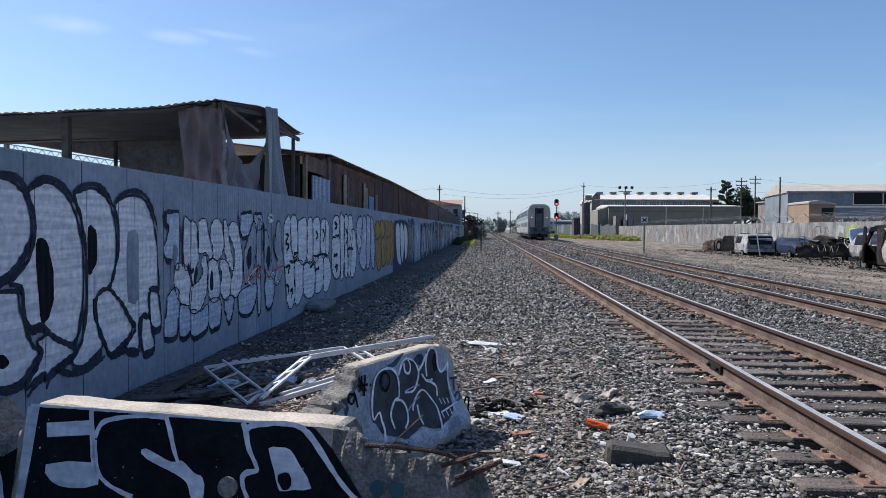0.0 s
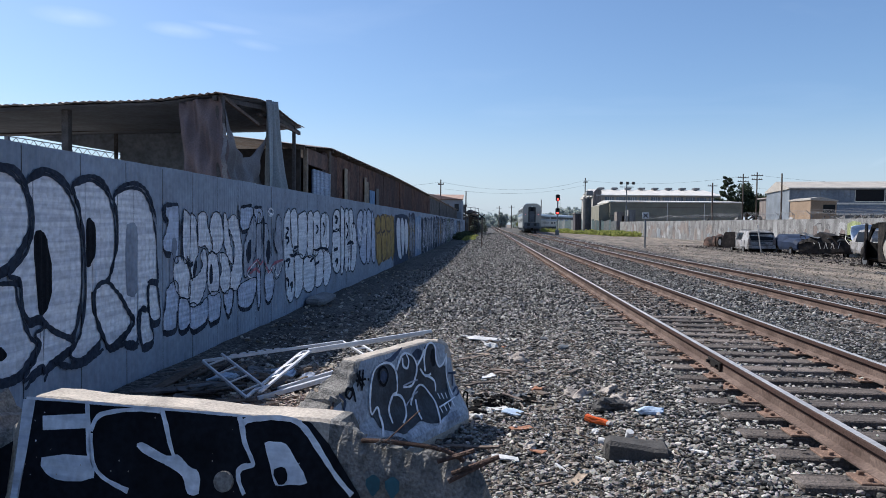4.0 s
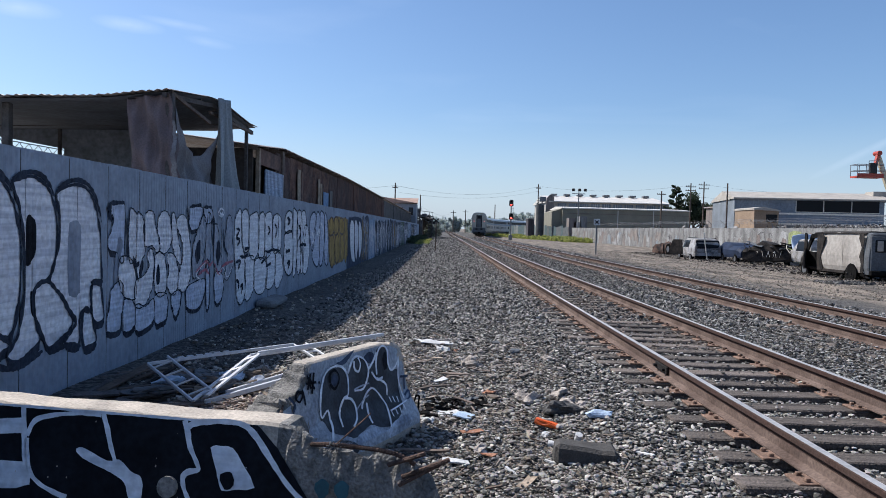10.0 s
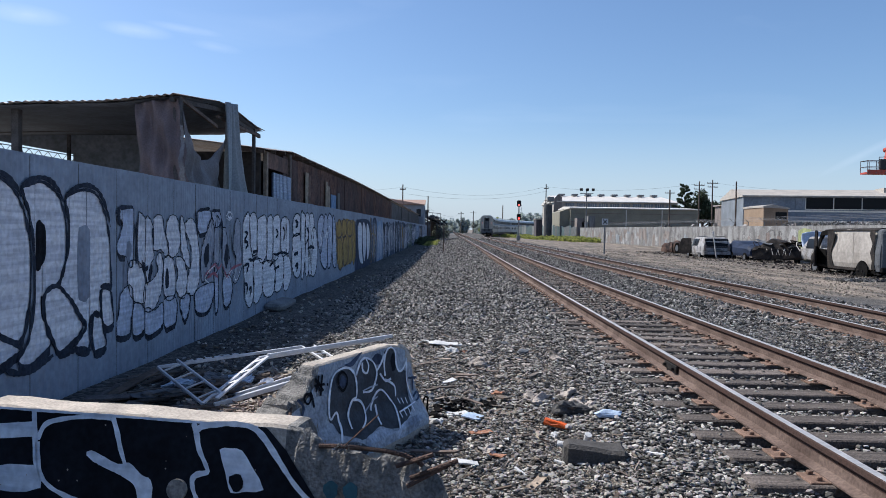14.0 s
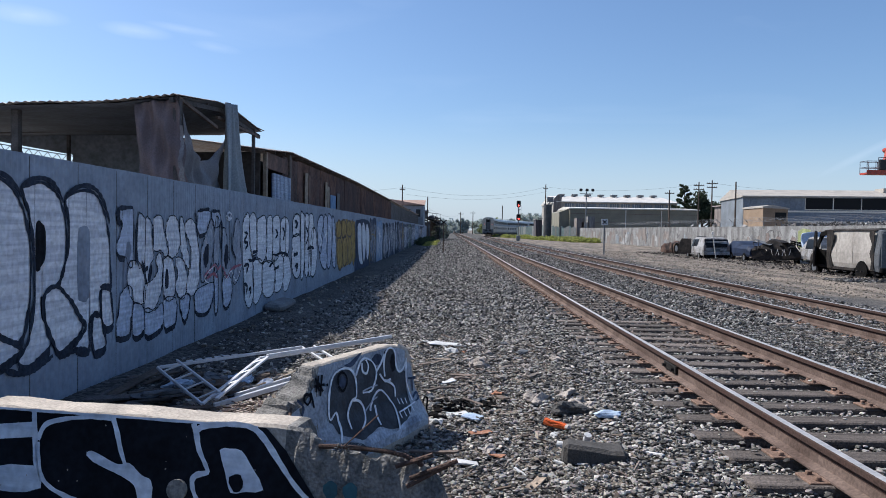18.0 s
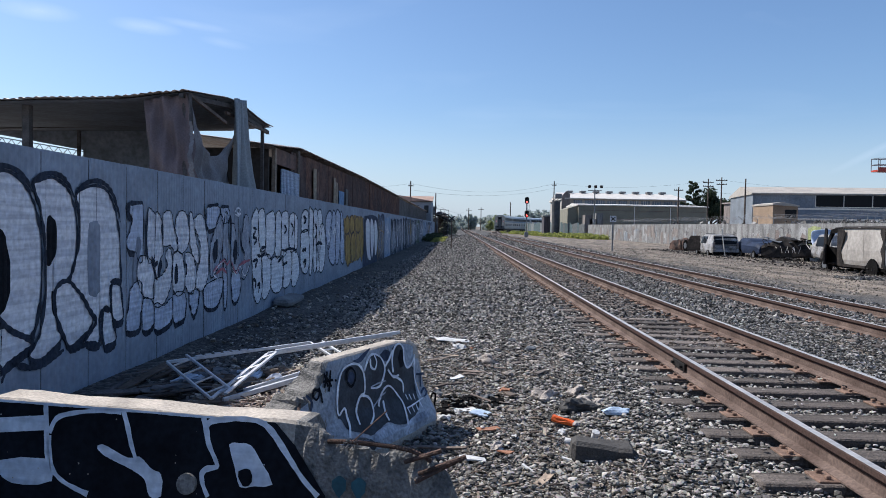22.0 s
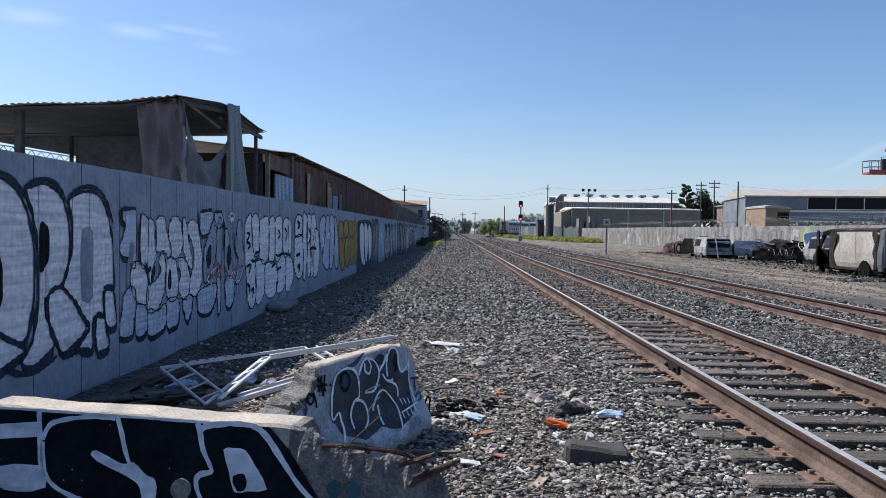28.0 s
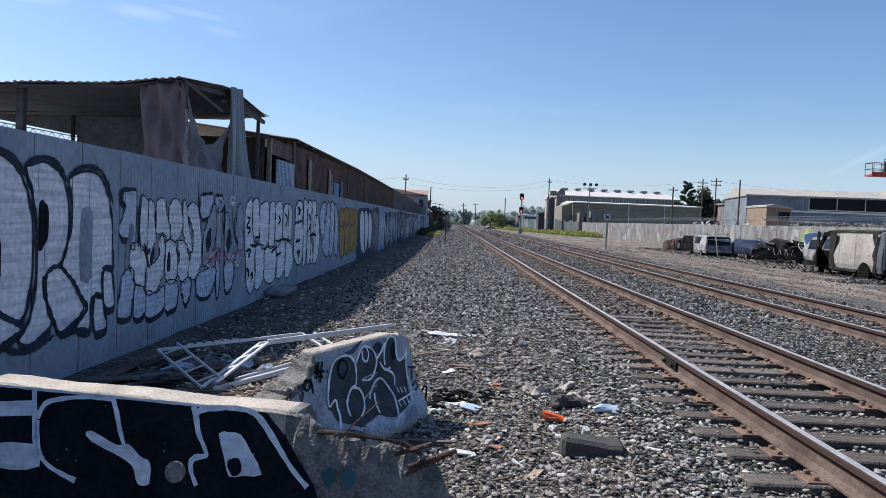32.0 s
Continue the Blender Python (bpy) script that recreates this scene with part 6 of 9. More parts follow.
pole(45.3, 130, 10.8, [(10.1, 0.95), (9.4, 0.95)], "tall wooden utility pole with two crossarms", 0.15)
pole(47.7, 130, 11.1, [(10.5, 1.0), (9.8, 0.9)], "tall wooden utility pole with two crossarms", 0.15)
pole(40.0, 130, 9.2, [(8.6, 0.85)], "wooden utility pole with a crossarm", 0.18)
pole(41.6, 104, 9.0, [], "bare dark wooden pole", 0.15)
pole(4.2, 260, 8.0, [(7.2, 1.0)], "far wooden utility pole", 0.2)
pole(17.5, 235, 9.6, [], "far bare wooden pole", 0.2)
pole(9.5, 285, 9.0, [(8.2, 1.2)], "far wooden utility pole", 0.2)


def wire(a, b, sag, n=14, r=0.013):
    a, b = Vector(a), Vector(b)
    pts = [a.lerp(b, i / n) - Vector((0, 0, sag * 4 * (i / n) * (1 - i / n))) for i in range(n + 1)]
    bm = BM()
    tube(bm, pts, r, 5)
    return tagged(obj("overhead_wire", bm, M_DARK), "thin dark overhead wire between poles", "wire")


wire((-7.6, 115, 8.1), (20.2, 150, 10.7), 1.6)
wire((-7.0, 115, 7.0), (20.2, 150, 9.7), 1.2)
wire((-7.6, 115, 8.1), (-26, 100, 7.2), 0.8)
wire((-3.6, 118, 5.0), (4.2, 260, 7.6), 1.5)
wire((45.3, 130, 10.4), (20.2, 150, 10.7), 1.0)
wire((47.7, 130, 10.6), (90, 128, 10.6), 1.4)
wire((45.3, 130, 8.5), (90, 126, 8.3), 1.2)

signal = thing("railway_signal", "black railway signal mast with two red lights", "signal", pose(11.9, 122.6, -0.35))
b = BM()
rod(b, (0, 0, 0), (0, 0, 6.8), 0.09)
part("mast", b, M_STEEL, signal)
b = BM()
span(b, (-0.3, -0.3, 0), (0.3, 0.3, 0.9), 0.03)
part("base_box", b, M_STEEL, signal)
M_RED = glow("red_lamp", (1.0, 0.04, 0.03), 6.0)
for z in (6.35, 4.05):
    b = BM()
    span(b, (-0.36, -0.25, z - 0.55), (0.36, -0.05, z + 0.55), 0.15)
    h = part("signal_head", b, M_DARK, signal)
    for dz in (0.3, -0.27):
        b = BM()
        rod(b, (0, -0.25, z + dz), (0, -0.36, z + dz), 0.14, n=14)
        part("lamp", b, M_RED if dz < 0 else M_BLACK_CHAR, h)
        b = BM()
        for k in range(6):
            a = math.pi * (k + 0.5) / 6
            span(b, (0.18 * math.cos(a) - 0.04, -0.5, z + dz + 0.18 * math.sin(a) - 0.02), (0.18 * math.cos(a) + 0.04, -0.25, z + dz + 0.18 * math.sin(a) + 0.02))
        part("hood", b, M_DARK, h)
b = BM()
for k in range(9):
    span(b, (0.15, -0.02, 0.6 + k * 0.6), (0.45, 0.02, 0.64 + k * 0.6))
span(b, (0.14, -0.02, 0.3), (0.17, 0.02, 6.2))
span(b, (0.43, -0.02, 0.3), (0.46, 0.02, 6.2))
part("ladder", b, M_STEEL, signal)

sp = thing("track_sign", "small white sign with a black X on a post", "sign", pose(12.04, 55.3, -0.36))
b = BM()
span(b, (-0.05, -0.05, 0), (0.05, 0.05, 2.75))
part("post", b, M_STEEL, sp)
b = BM()
span(b, (-0.24, -0.09, 2.28), (0.24, -0.06, 2.75), 0.005)
plate = part("sign_plate", b, M_WHITE_METAL, sp)
b = BM()
bar(b, (-0.16, -0.1, 2.36), (0.16, -0.1, 2.67), 0.02, 0.07)
bar(b, (0.16, -0.1, 2.36), (-0.16, -0.1, 2.67), 0.02, 0.07)
part("black_cross", b, M_BLACK_CHAR, plate)
sp = thing("track_marker", "dark marker post with a crossed head beside the track", "marker post", pose(-0.4, 52.8, -0.36))
b = BM()
span(b, (-0.045, -0.045, 0), (0.045, 0.045, 2.2))
part("post", b, M_POLE, sp)
b = BM()
bar(b, (-0.22, -0.03, 2.1), (0.22, -0.03, 2.45), 0.03, 0.09)
bar(b, (0.22, -0.03, 2.1), (-0.22, -0.03, 2.45), 0.03, 0.09)
part("cross_head", b, M_DARK, sp)
sp = thing("flood_light_pole", "tall pole with three flood lamps", "flood light", pose(24.9, 130, -0.35))
b = BM()
rod(b, (0, 0, 0), (0, 0, 9.2), 0.12, 0.09)
span(b, (-1.2, -0.06, 8.6), (1.2, 0.06, 8.72))
part("mast", b, M_STEEL, sp)
for x in (-1.0, 0.1, 1.15):
    b = BM()
    box(b, (0.5, 0.35, 0.45), pose(x, -0.1, 9.35, 25), 0.05)
    part("flood_lamp", b, M_DARK, sp)

# ---- wall on the far side, with barbed wire ----
M_WALL = mat("stained_white_wall", (0.275, 0.275, 0.272), 0.9, var=0.5, size=1.6, fine=13, bump=0.2, tint=(0.14, 0.135, 0.132), stretch=(1, 1, 0.45))
wall = thing("yard_wall", "stained pale concrete wall with faded graffiti and barbed wire", "wall", kind="structure")


def wall_x(y):
    return 28.2 - 3.4 * (y - 28) / 84


W_TOP = 2.08
y = 14.0
k = 0
while y < 131:
    b = BM()
    L = 3.0
    bar(b, (wall_x(y) + 0.1, y, W_TOP / 2 - 0.2), (wall_x(y + L) + 0.1, y + L - 0.02, W_TOP / 2 - 0.2), 0.2, W_TOP + 0.4)
    part("wall_panel", b, M_WALL, wall)
    y += L
W_COL = [mat("wall_paint_%s" % n, c, 0.85, var=0.4, size=2.5, fine=9, bump=0.15, stretch=(1, 1, 0.2)) for n, c in
         (("rust", (0.25, 0.215, 0.195)), ("lime", (0.33, 0.37, 0.17)), ("grey", (0.24, 0.235, 0.23)), ("white", (0.38, 0.38, 0.378)), ("blue", (0.25, 0.28, 0.31)), ("dark", (0.08, 0.07, 0.08)), ("brick", (0.22, 0.18, 0.165)))]


def on_wall(y, z, lift):
    return (wall_x(y) - lift - 0.004, y, z)


rng = random.Random(21)
for k in range(150):
    y = rng.uniform(30, 128)
    w, h = rng.uniform(0.3, 1.7), rng.uniform(0.5, 1.7)
    z = rng.uniform(-0.3, 0.6)
    loop = [(y, z), (y + w * 0.3, z - 0.25 * rng.random()), (y + w * 0.55, z + 0.1), (y + w, z - 0.2 * rng.random()), (y + w * 1.05, z + h * 0.6), (y + w * 0.8, z + h), (y + w * 0.4, z + h * rng.uniform(0.7, 1)), (y + 0.1, z + h * 0.9)]
    v, f = fill(on_wall, smooth_loop(loop, 3), 0.1, 0.002 + 0.0002 * k)
    mesh_part("faded_paint", v, f, W_COL[0 if y > 82 and rng.random() < 0.4 else rng.choice((0, 2, 2, 2, 3, 3, 4, 6))], wall)
v, f = fill(on_wall, [(53.6, -0.3), (55.3, -0.3), (55.4, 1.7), (54.6, 1.9), (53.6, 1.8)], 0.3, 0.04)
mesh_part("lime_patch", v, f, W_COL[1], wall)
for k in range(90):
    y = rng.uniform(36, 118)
    z = rng.uniform(0.4, 1.4)
    pts = [(y + j * rng.uniform(0.1, 0.35), z + rng.uniform(-0.5, 0.5)) for j in range(5)]
    v, f = stroke(on_wall, smooth_loop(pts, 3, False), 0.05, 0.03)
    mesh_part("tag_stroke", v, f, W_COL[rng.choice((0, 2, 5, 5, 3))], wall)
b = BM()
for k in range(34):
    y = 14 + k * 2.95
    x = wall_x(y)
    bar(b, (x + 0.1, y, W_TOP - 0.1), (x + 0.1, y, W_TOP + 0.35), 0.035, 0.035)
    bar(b, (x + 0.1, y, W_TOP + 0.33), (x - 0.35, y, W_TOP + 0.72), 0.028, 0.028)
part("wire_posts", b, M_STEEL, wall)
for o in (0.05, -0.08, -0.22, -0.35):
    b = BM()
    z = W_TOP + 0.4 + (0.05 - o) * 0.8
    tube(b, [(wall_x(14 + 9.8 * k) + o, 14 + 9.8 * k, z + (0.03 if k % 2 else 0)) for k in range(11)], 0.008, 4)
    part("barbed_wire", b, M_STEEL, wall)
coil = BM()
tube(coil, [(wall_x(30 + 0.12 * k) + 0.2 * math.cos(k * 0.9), 30 + 0.12 * k, W_TOP + 0.42 + 0.2 * math.sin(k * 0.9)) for k in range(640)], 0.008, 3)
part("razor_coil", coil, M_STEEL, wall)

dfence = thing("plank_fence", "grey weathered plank fence painted with graffiti", "fence", kind="structure")
rng = random.Random(4)
M_PLANKS = [mat("fence_plank_%s" % n, c, 0.9, var=0.4, size=2, fine=12, bump=0.3) for n, c in (("grey", (0.11, 0.12, 0.125)), ("teal", (0.07, 0.11, 0.12)), ("pale", (0.2, 0.22, 0.22)))]
y = 134.0
while y < 214:
    b = BM()
    w = 1.6
    top = (2.35 if y < 156 else 2.7) + rng.uniform(-0.25, 0.2)
    bar(b, (wall_x(y), y, top / 2 - 0.2), (wall_x(y + w), y + w - 0.03, top / 2 - 0.2), 0.08, top + 0.4)
    part("plank", b, M_PLANKS[0 if rng.random() < 0.6 else 1] if y < 156 else rng.choice(M_PLANKS[1:]), dfence)
    y += w


# ---- buildings beyond the wall ----
def wall_box(name, lo, hi, m, parent, label=""):
    b = BM()
    span(b, lo, hi)
    return part(name, b, m, parent, label)


M_OLIVE = mat("olive_cladding", (0.235, 0.22, 0.17), 0.75, 0.0, var=0.15, size=0.6, fine=5, bump=0.1)
M_PALEROOF = mat("pale_metal_roof", (0.68, 0.64, 0.58), 0.5, 0.1, var=0.15, size=0.5, fine=4, bump=0.1)
M_BLUECLAD = mat("blue_grey_cladding", (0.15, 0.18, 0.225), 0.6, 0.1, var=0.25, size=0.25, fine=4, bump=0.1, tint=(0.22, 0.25, 0.29))
M_CREAM = mat("cream_cladding", (0.42, 0.385, 0.34), 0.7, var=0.2, size=0.6, fine=5, bump=0.1)
M_TANWALL = mat("tan_block", (0.30, 0.215, 0.145), 0.85, var=0.2, size=0.8, fine=6, bump=0.2)
M_WIN = mat("dark_glazing", (0.012, 0.013, 0.016), 0.3, 0.0, var=0.1, bump=0.0, spec=0.1)

s1 = thing("storage_shed", "long olive metal storage shed with a pale roof", "building")
wall_box("wall", (25.4, 150, -0.4), (52.3, 166, 6.2), M_OLIVE, s1)
b = BM()
prism(b, [(23.3, -0.4), (25.4, -0.4), (25.4, 6.2), (23.3, 5.5)], 151, 164)
part("lean_to", b, M_OLIVE, s1)
b = BM()
prism(b, [(149.7, 6.2), (149.7, 6.4), (158, 6.85), (166.3, 6.4), (166.3, 6.2)], 25.2, 52.5, Matrix(((0, 1, 0, 0), (1, 0, 0, 0), (0, 0, 1, 0), (0, 0, 0, 1))))
part("roof", b, M_PALEROOF, s1)
for k in range(40):
    x = 25.6 + k * 0.68
    wall_box("wall_rib", (x, 149.985, -0.3), (x + 0.06, 150, 6.15), M_OLIVE, s1)
for x in (37.0, 44.5):
    wall_box("downpipe", (x, 149.8, -0.3), (x + 0.15, 149.93, 6.1), M_PALEROOF, s1)
for z in (3.4, 5.2):
    wall_box("wall_trim", (25.4, 149.9, z), (52.3, 149.94, z + 0.06), M_SHEDWALL, s1)

s2 = thing("factory_hall", "factory hall with a white roof and a row of vents", "building")
wall_box("wall", (28.0, 185, -0.4), (59.0, 215, 9.0), M_CREAM, s2)
b = BM()
prism(b, [(184.3, 9.0), (184.3, 9.2), (200, 11.3), (215.7, 9.2), (215.7, 9.0)], 27.6, 59.3, Matrix(((0, 1, 0, 0), (1, 0, 0, 0), (0, 0, 1, 0), (0, 0, 0, 1))))
part("roof", b, M_PALEROOF, s2)
b = BM()
prism(b, [(26.6, -0.4), (28.6, -0.4), (29.0, 10.2), (28.0, 10.9), (27.0, 9.8)], 184.4, 185.0)
part("end_facade", b, W_COL[0], s2, "flaking rust-red end facade")
for k in range(8):
    x = 31.0 + k * 3.65
    v = BM()
    span(v, (x - 0.35, 198, 10.4), (x + 0.35, 199.4, 11.3))
    span(v, (x - 0.8, 197.8, 11.3), (x + 0.9, 199.6, 11.8), 0.1)
    part("roof_vent", v, M_STEEL, s2)
for k in range(10):
    x = 30.0 + k * 2.9
    w = part("window", span(BM(), (x, 184.9, 7.2), (x + 2.2, 185, 8.7)), M_BLUECLAD, s2)
    for j in range(1, 4):
        part("glazing_bar", span(BM(), (x + j * 0.55 - 0.04, 184.85, 7.2), (x + j * 0.55 + 0.04, 184.9, 8.7)), M_PALEROOF, w)
for k in range(6):
    x = 30.5 + k * 4.6
    wall_box("wall_panel", (x, 184.85, 4.2), (x + 2.4, 184.95, 6.6), W_COL[3], s2)

silo = thing("silo", "dark cylindrical silo with a steel hopper on top", "silo", pose(20.7, 150, -0.35))
b = BM()
rod(b, (0, 0, 0), (0, 0, 7.3), 0.85, n=20)
part("tank", b, mat("sooty_tank", (0.075, 0.078, 0.082), 0.7, var=0.4, size=1.2, fine=8, bump=0.2), silo)
b = BM()
span(b, (-0.2, -0.6, 7.9), (1.1, 0.6, 8.9), 0.05)
part("hopper", b, M_STEEL, silo)
b = BM()
for k in range(4):
    rod(b, (0.85 * math.cos(k * 1.57), 0.85 * math.sin(k * 1.57), 7.3), (0.6 + 0.5 * math.cos(k * 1.57), 0.5 * math.sin(k * 1.57), 8.0), 0.05)
rod(b, (-1.0, 0, 7.5), (1.2, 0, 7.5), 0.04)
rod(b, (-1.0, -0.6, 8.1), (1.2, -0.6, 8.1), 0.03)
part("gantry", b, M_STEEL, silo)
s3 = thing("small_shed", "small dark shed beside the silo", "shed")
wall_box("wall", (18.5, 152, -0.4), (19.8, 156, 3.8), W_COL[5], s3)
b = BM()
prism(b, [(18.35, 3.8), (19.9, 4.05), (19.9, 4.17), (18.35, 3.92)], 151.8, 156.2)
part("roof", b, M_ROOF, s3)
for x, z, m in ((23.2, 5.0, W_COL[0]), (25.4, 5.4, W_COL[2]), (24.2, 4.2, M_CREAM)):
    wall_box("container", (x + 2.4, 143, -0.4), (x + 3.8, 146, z - 0.9), m, tagged(new("stacked_crate"), "upright painted metal crate behind the wall", "crate"))

s4 = thing("blue_warehouse", "blue-grey warehouse with cream roof and dark windows", "building", Matrix.Translation((43.2, 105, 0)) @ pose(0, 0, 0, 0, 0, -9) @ Matrix.Diagonal((0.955, 1, 1, 1)) @ Matrix.Translation((-43.2, -105, 0)))
wall_box("wall", (43.2, 105, -0.4), (64.5, 119.6, 6.9), M_BLUECLAD, s4)
b = BM()
prism(b, [(104.6, 6.85), (104.6, 7.05), (112.3, 8.35), (120.0, 7.05), (120.0, 6.85)], 42.9, 66.0, Matrix(((0, 1, 0, 0), (1, 0, 0, 0), (0, 0, 1, 0), (0, 0, 0, 1))))
part("roof", b, M_CREAM, s4)
b = BM()
prism(b, [(105, -0.4), (119.6, -0.4), (119.6, 6.9), (112.3, 8.2), (105, 6.9)], 43.1, 43.2, Matrix(((0, 1, 0, 0), (1, 0, 0, 0), (0, 0, 1, 0), (0, 0, 0, 1))))
part("gable", b, mat("pale_blue_sheet", (0.21, 0.235, 0.265), 0.6, var=0.3, size=0.5, fine=5, bump=0.1), s4)
for k in range(3):
    x = 52.1 + k * 3.95
    w = wall_box("window", (x, 104.9, 5.15), (x + 3.75, 105, 6.75), M_WIN, s4)
    wall_box("frame", (x - 0.1, 104.86, 5.05), (x + 3.85, 104.9, 5.15), M_PALEROOF, w)
    wall_box("mullion", (x - 0.14, 104.86, 5.15), (x - 0.04, 104.9, 6.75), M_PALEROOF, w)
for k in range(26):
    x = 43.4 + k * 0.8
    wall_box("wall_rib", (x, 104.95, 0.0), (x + 0.05, 105, 6.8 if x < 52 else 5.0), M_BLUECLAD, s4)
wall_box("awning", (43.6, 103.4, 3.2), (67, 105, 3.42), M_PALEROOF, s4)
wall_box("trim_band", (43.2, 104.93, 4.7), (66, 104.99, 4.95), M_PALEROOF, s4)
wall_box("roof_unit", (64.6, 109, 7.3), (67.5, 112, 8.5), M_CREAM, s4)
s5 = thing("tan_hut", "small tan block hut with a shallow roof", "hut")
wall_box("wall", (39.5, 90, -0.4), (42.6, 96, 4.75), M_TANWALL, s5)
b = BM()
prism(b, [(39.4, 4.75), (42.75, 4.6), (42.75, 4.75), (40.6, 5.15), (39.4, 4.95)], 89.85, 96.2)
part("roof", b, M_CREAM, s5)
wall_box("window", (41.0, 89.93, 3.2), (42.4, 90, 4.2), M_WIN, s5)
s6 = thing("brick_annex", "low brown brick annex behind the wall", "building")
wall_box("wall", (47.5, 122, -0.4), (53, 128, 6.2), W_COL[0], s6)
wall_box("roof", (47.2, 121.7, 6.2), (53.3, 128.3, 6.4), M_ROOF, s6)


# ---- plants ----
def leaf_cloud(centres, per, size, seed, squash=1.0):
    """Small leaf-shaped faces scattered in and round clumps."""
    rng = np.random.default_rng(seed)
    v, f = [], []
    for cx, cy, cz, r in centres:
        d = rng.normal(size=(per, 3))
        d /= np.linalg.norm(d, axis=1)[:, None]
        d *= (rng.random((per, 1)) ** 0.4) * r
        d[:, 2] *= squash
        for p in d:
            a, b = rng.normal(size=3), rng.normal(size=3)
            a /= np.linalg.norm(a)
            b -= a * (a @ b)
            b /= np.linalg.norm(b)
            s = size * (0.6 + 0.8 * rng.random())
            c = np.array((cx, cy, cz)) + p
            k = len(v)
            v += [tuple(c - a * s), tuple(c + b * s * 0.45), tuple(c + a * s), tuple(c - b * s * 0.45)]
            f.append((k, k + 1, k + 2, k + 3))
    return v, f


M_LEAF = island_mat("leaves", (0.03, 0.045, 0.028), (0.10, 0.13, 0.075))
M_LEAF_LIGHT = island_mat("weeds", (0.17, 0.22, 0.05), (0.52, 0.53, 0.16))
# Distance haze is put into this leaf colour, far paler than foliage
M_LEAF_HAZE = island_mat("haze_pale_leaves", (0.40, 0.46, 0.45), (0.6, 0.66, 0.62))
M_LEAF_DUSTY = island_mat("dusty_leaves", (0.1, 0.115, 0.095), (0.27, 0.29, 0.24))
M_LEAF_MID = island_mat("mid_leaves", (0.2, 0.25, 0.12), (0.44, 0.48, 0.22))
for m_ in (M_LEAF, M_LEAF_DUSTY, M_LEAF_LIGHT, M_LEAF_HAZE, M_LEAF_MID):
    # leaves let some light through
    n_, l_ = m_.node_tree.nodes, m_.node_tree.links
    p_ = n_["Principled BSDF"]
    tr, mx = n_.new("ShaderNodeBsdfTranslucent"), n_.new("ShaderNodeMixShader")
    l_.new(p_.inputs["Base Color"].links[0].from_socket, tr.inputs["Color"])
    mx.inputs[0].default_value = 0.5
    l_.new(p_.outputs[0], mx.inputs[1])
    l_.new(tr.outputs[0], mx.inputs[2])
    l_.new(mx.outputs[0], n_["Material Output"].inputs["Surface"])
M_BARK = mat("bark", (0.09, 0.07, 0.055), 0.95, var=0.4, size=8, fine=40, bump=0.6)


def tree(x, y, h, crown, material, label, seed, leaf=0.3, per=160, low=0.35, clumps=11):
    t = thing("tree", label, "tree", pose(x, y, -0.4))
    rng = random.Random(seed)
    b = BM()
    rod(b, (0, 0, 0), (0.1, 0, h * 0.55), h * 0.035, h * 0.02)
    cl = []
    for k in range(clumps):
        a, rr = rng.uniform(0, 6.28), crown * rng.uniform(0.15, 0.9)
        z = h * rng.uniform(low, 0.9)
        p = (rr * math.cos(a), rr * math.sin(a), z)
        rod(b, (0.05, 0, h * rng.uniform(0.25, 0.5)), p, h * 0.012, h * 0.004, 5)
        cl.append((*p, crown * rng.uniform(0.2, 0.42)))
    cl.append((0, 0, h * 0.92, crown * 0.35))
    part("trunk", b, M_BARK, t)
    v, f = leaf_cloud(cl, per, leaf, seed)
    mesh_part("crown", v, f, material, t)
    return t


pine = thing("tree", "dark pine tree with ragged whorls behind the sheds", "tree", pose(56.4, 172, -0.4) @ Matrix.Diagonal((0.8, 0.8, 1.13, 1)))
prng = random.Random(17)
b = BM()
rod(b, (0, 0, 0), (0.2, 0, 11.6), 0.32, 0.06)
tufts = []
for k in range(26):
    z, a_ = 3.5 + 8.0 * (k / 25) ** 0.8, k * 2.4
    reach = (0.7 + 3.2 * (1 - (z - 3.0) / 9.0) ** 0.6) * prng.uniform(0.45, 1.15)
    tip = (reach * math.cos(a_), reach * math.sin(a_), z + 0.35)
    rod(b, (0.1, 0, z - 0.2), tip, 0.07, 0.03, 5)
    tufts += [(tip[0] * q, tip[1] * q, z + 0.3 * q, prng.uniform(0.35, 0.6)) for q in (0.5, 0.8, 1.05)]
part("trunk", b, M_BARK, pine)
v, f = leaf_cloud(tufts, 120, 0.2, 1, 0.6)
mesh_part("crown", v, f, M_LEAF, pine)
tree(61.2, 173, 12.0, 3.9, M_LEAF, "dense dark green tree behind the sheds", 2, 0.24, 300, 0.4, 34)
tree(64.6, 175, 9.6, 3.2, M_LEAF, "dense dark green tree behind the sheds", 3, 0.24, 260, 0.4, 26)
rng = random.Random(31)
for k in range(10):
    tree(-6.0 - rng.uniform(0, 5) + k * 0.05, 235 + k * 12, rng.uniform(3, 5), rng.uniform(2.0, 3.0), M_LEAF_HAZE, "far roadside tree by the tracks", 40 + k, 0.3, 80, 0.12, 18)
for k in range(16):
    tree(-3 + k * 5.5 + rng.uniform(-2, 2), 330 + rng.uniform(0, 40), rng.uniform(4, 6.5), rng.uniform(4, 6), M_LEAF_HAZE, "hazy far tree beyond the railway curve", 60 + k, 0.6, 75, 0.12, 18)
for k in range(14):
    tree(14 + k * 4.0, 290 + rng.uniform(0, 25), rng.uniform(4.5, 6) + min(4.0, max(0.0, (k - 2) * 1.3)), rng.uniform(3.5, 5), M_LEAF_HAZE, "hazy far tree behind the train", 90 + k, 0.55, 90, 0.12, 18)
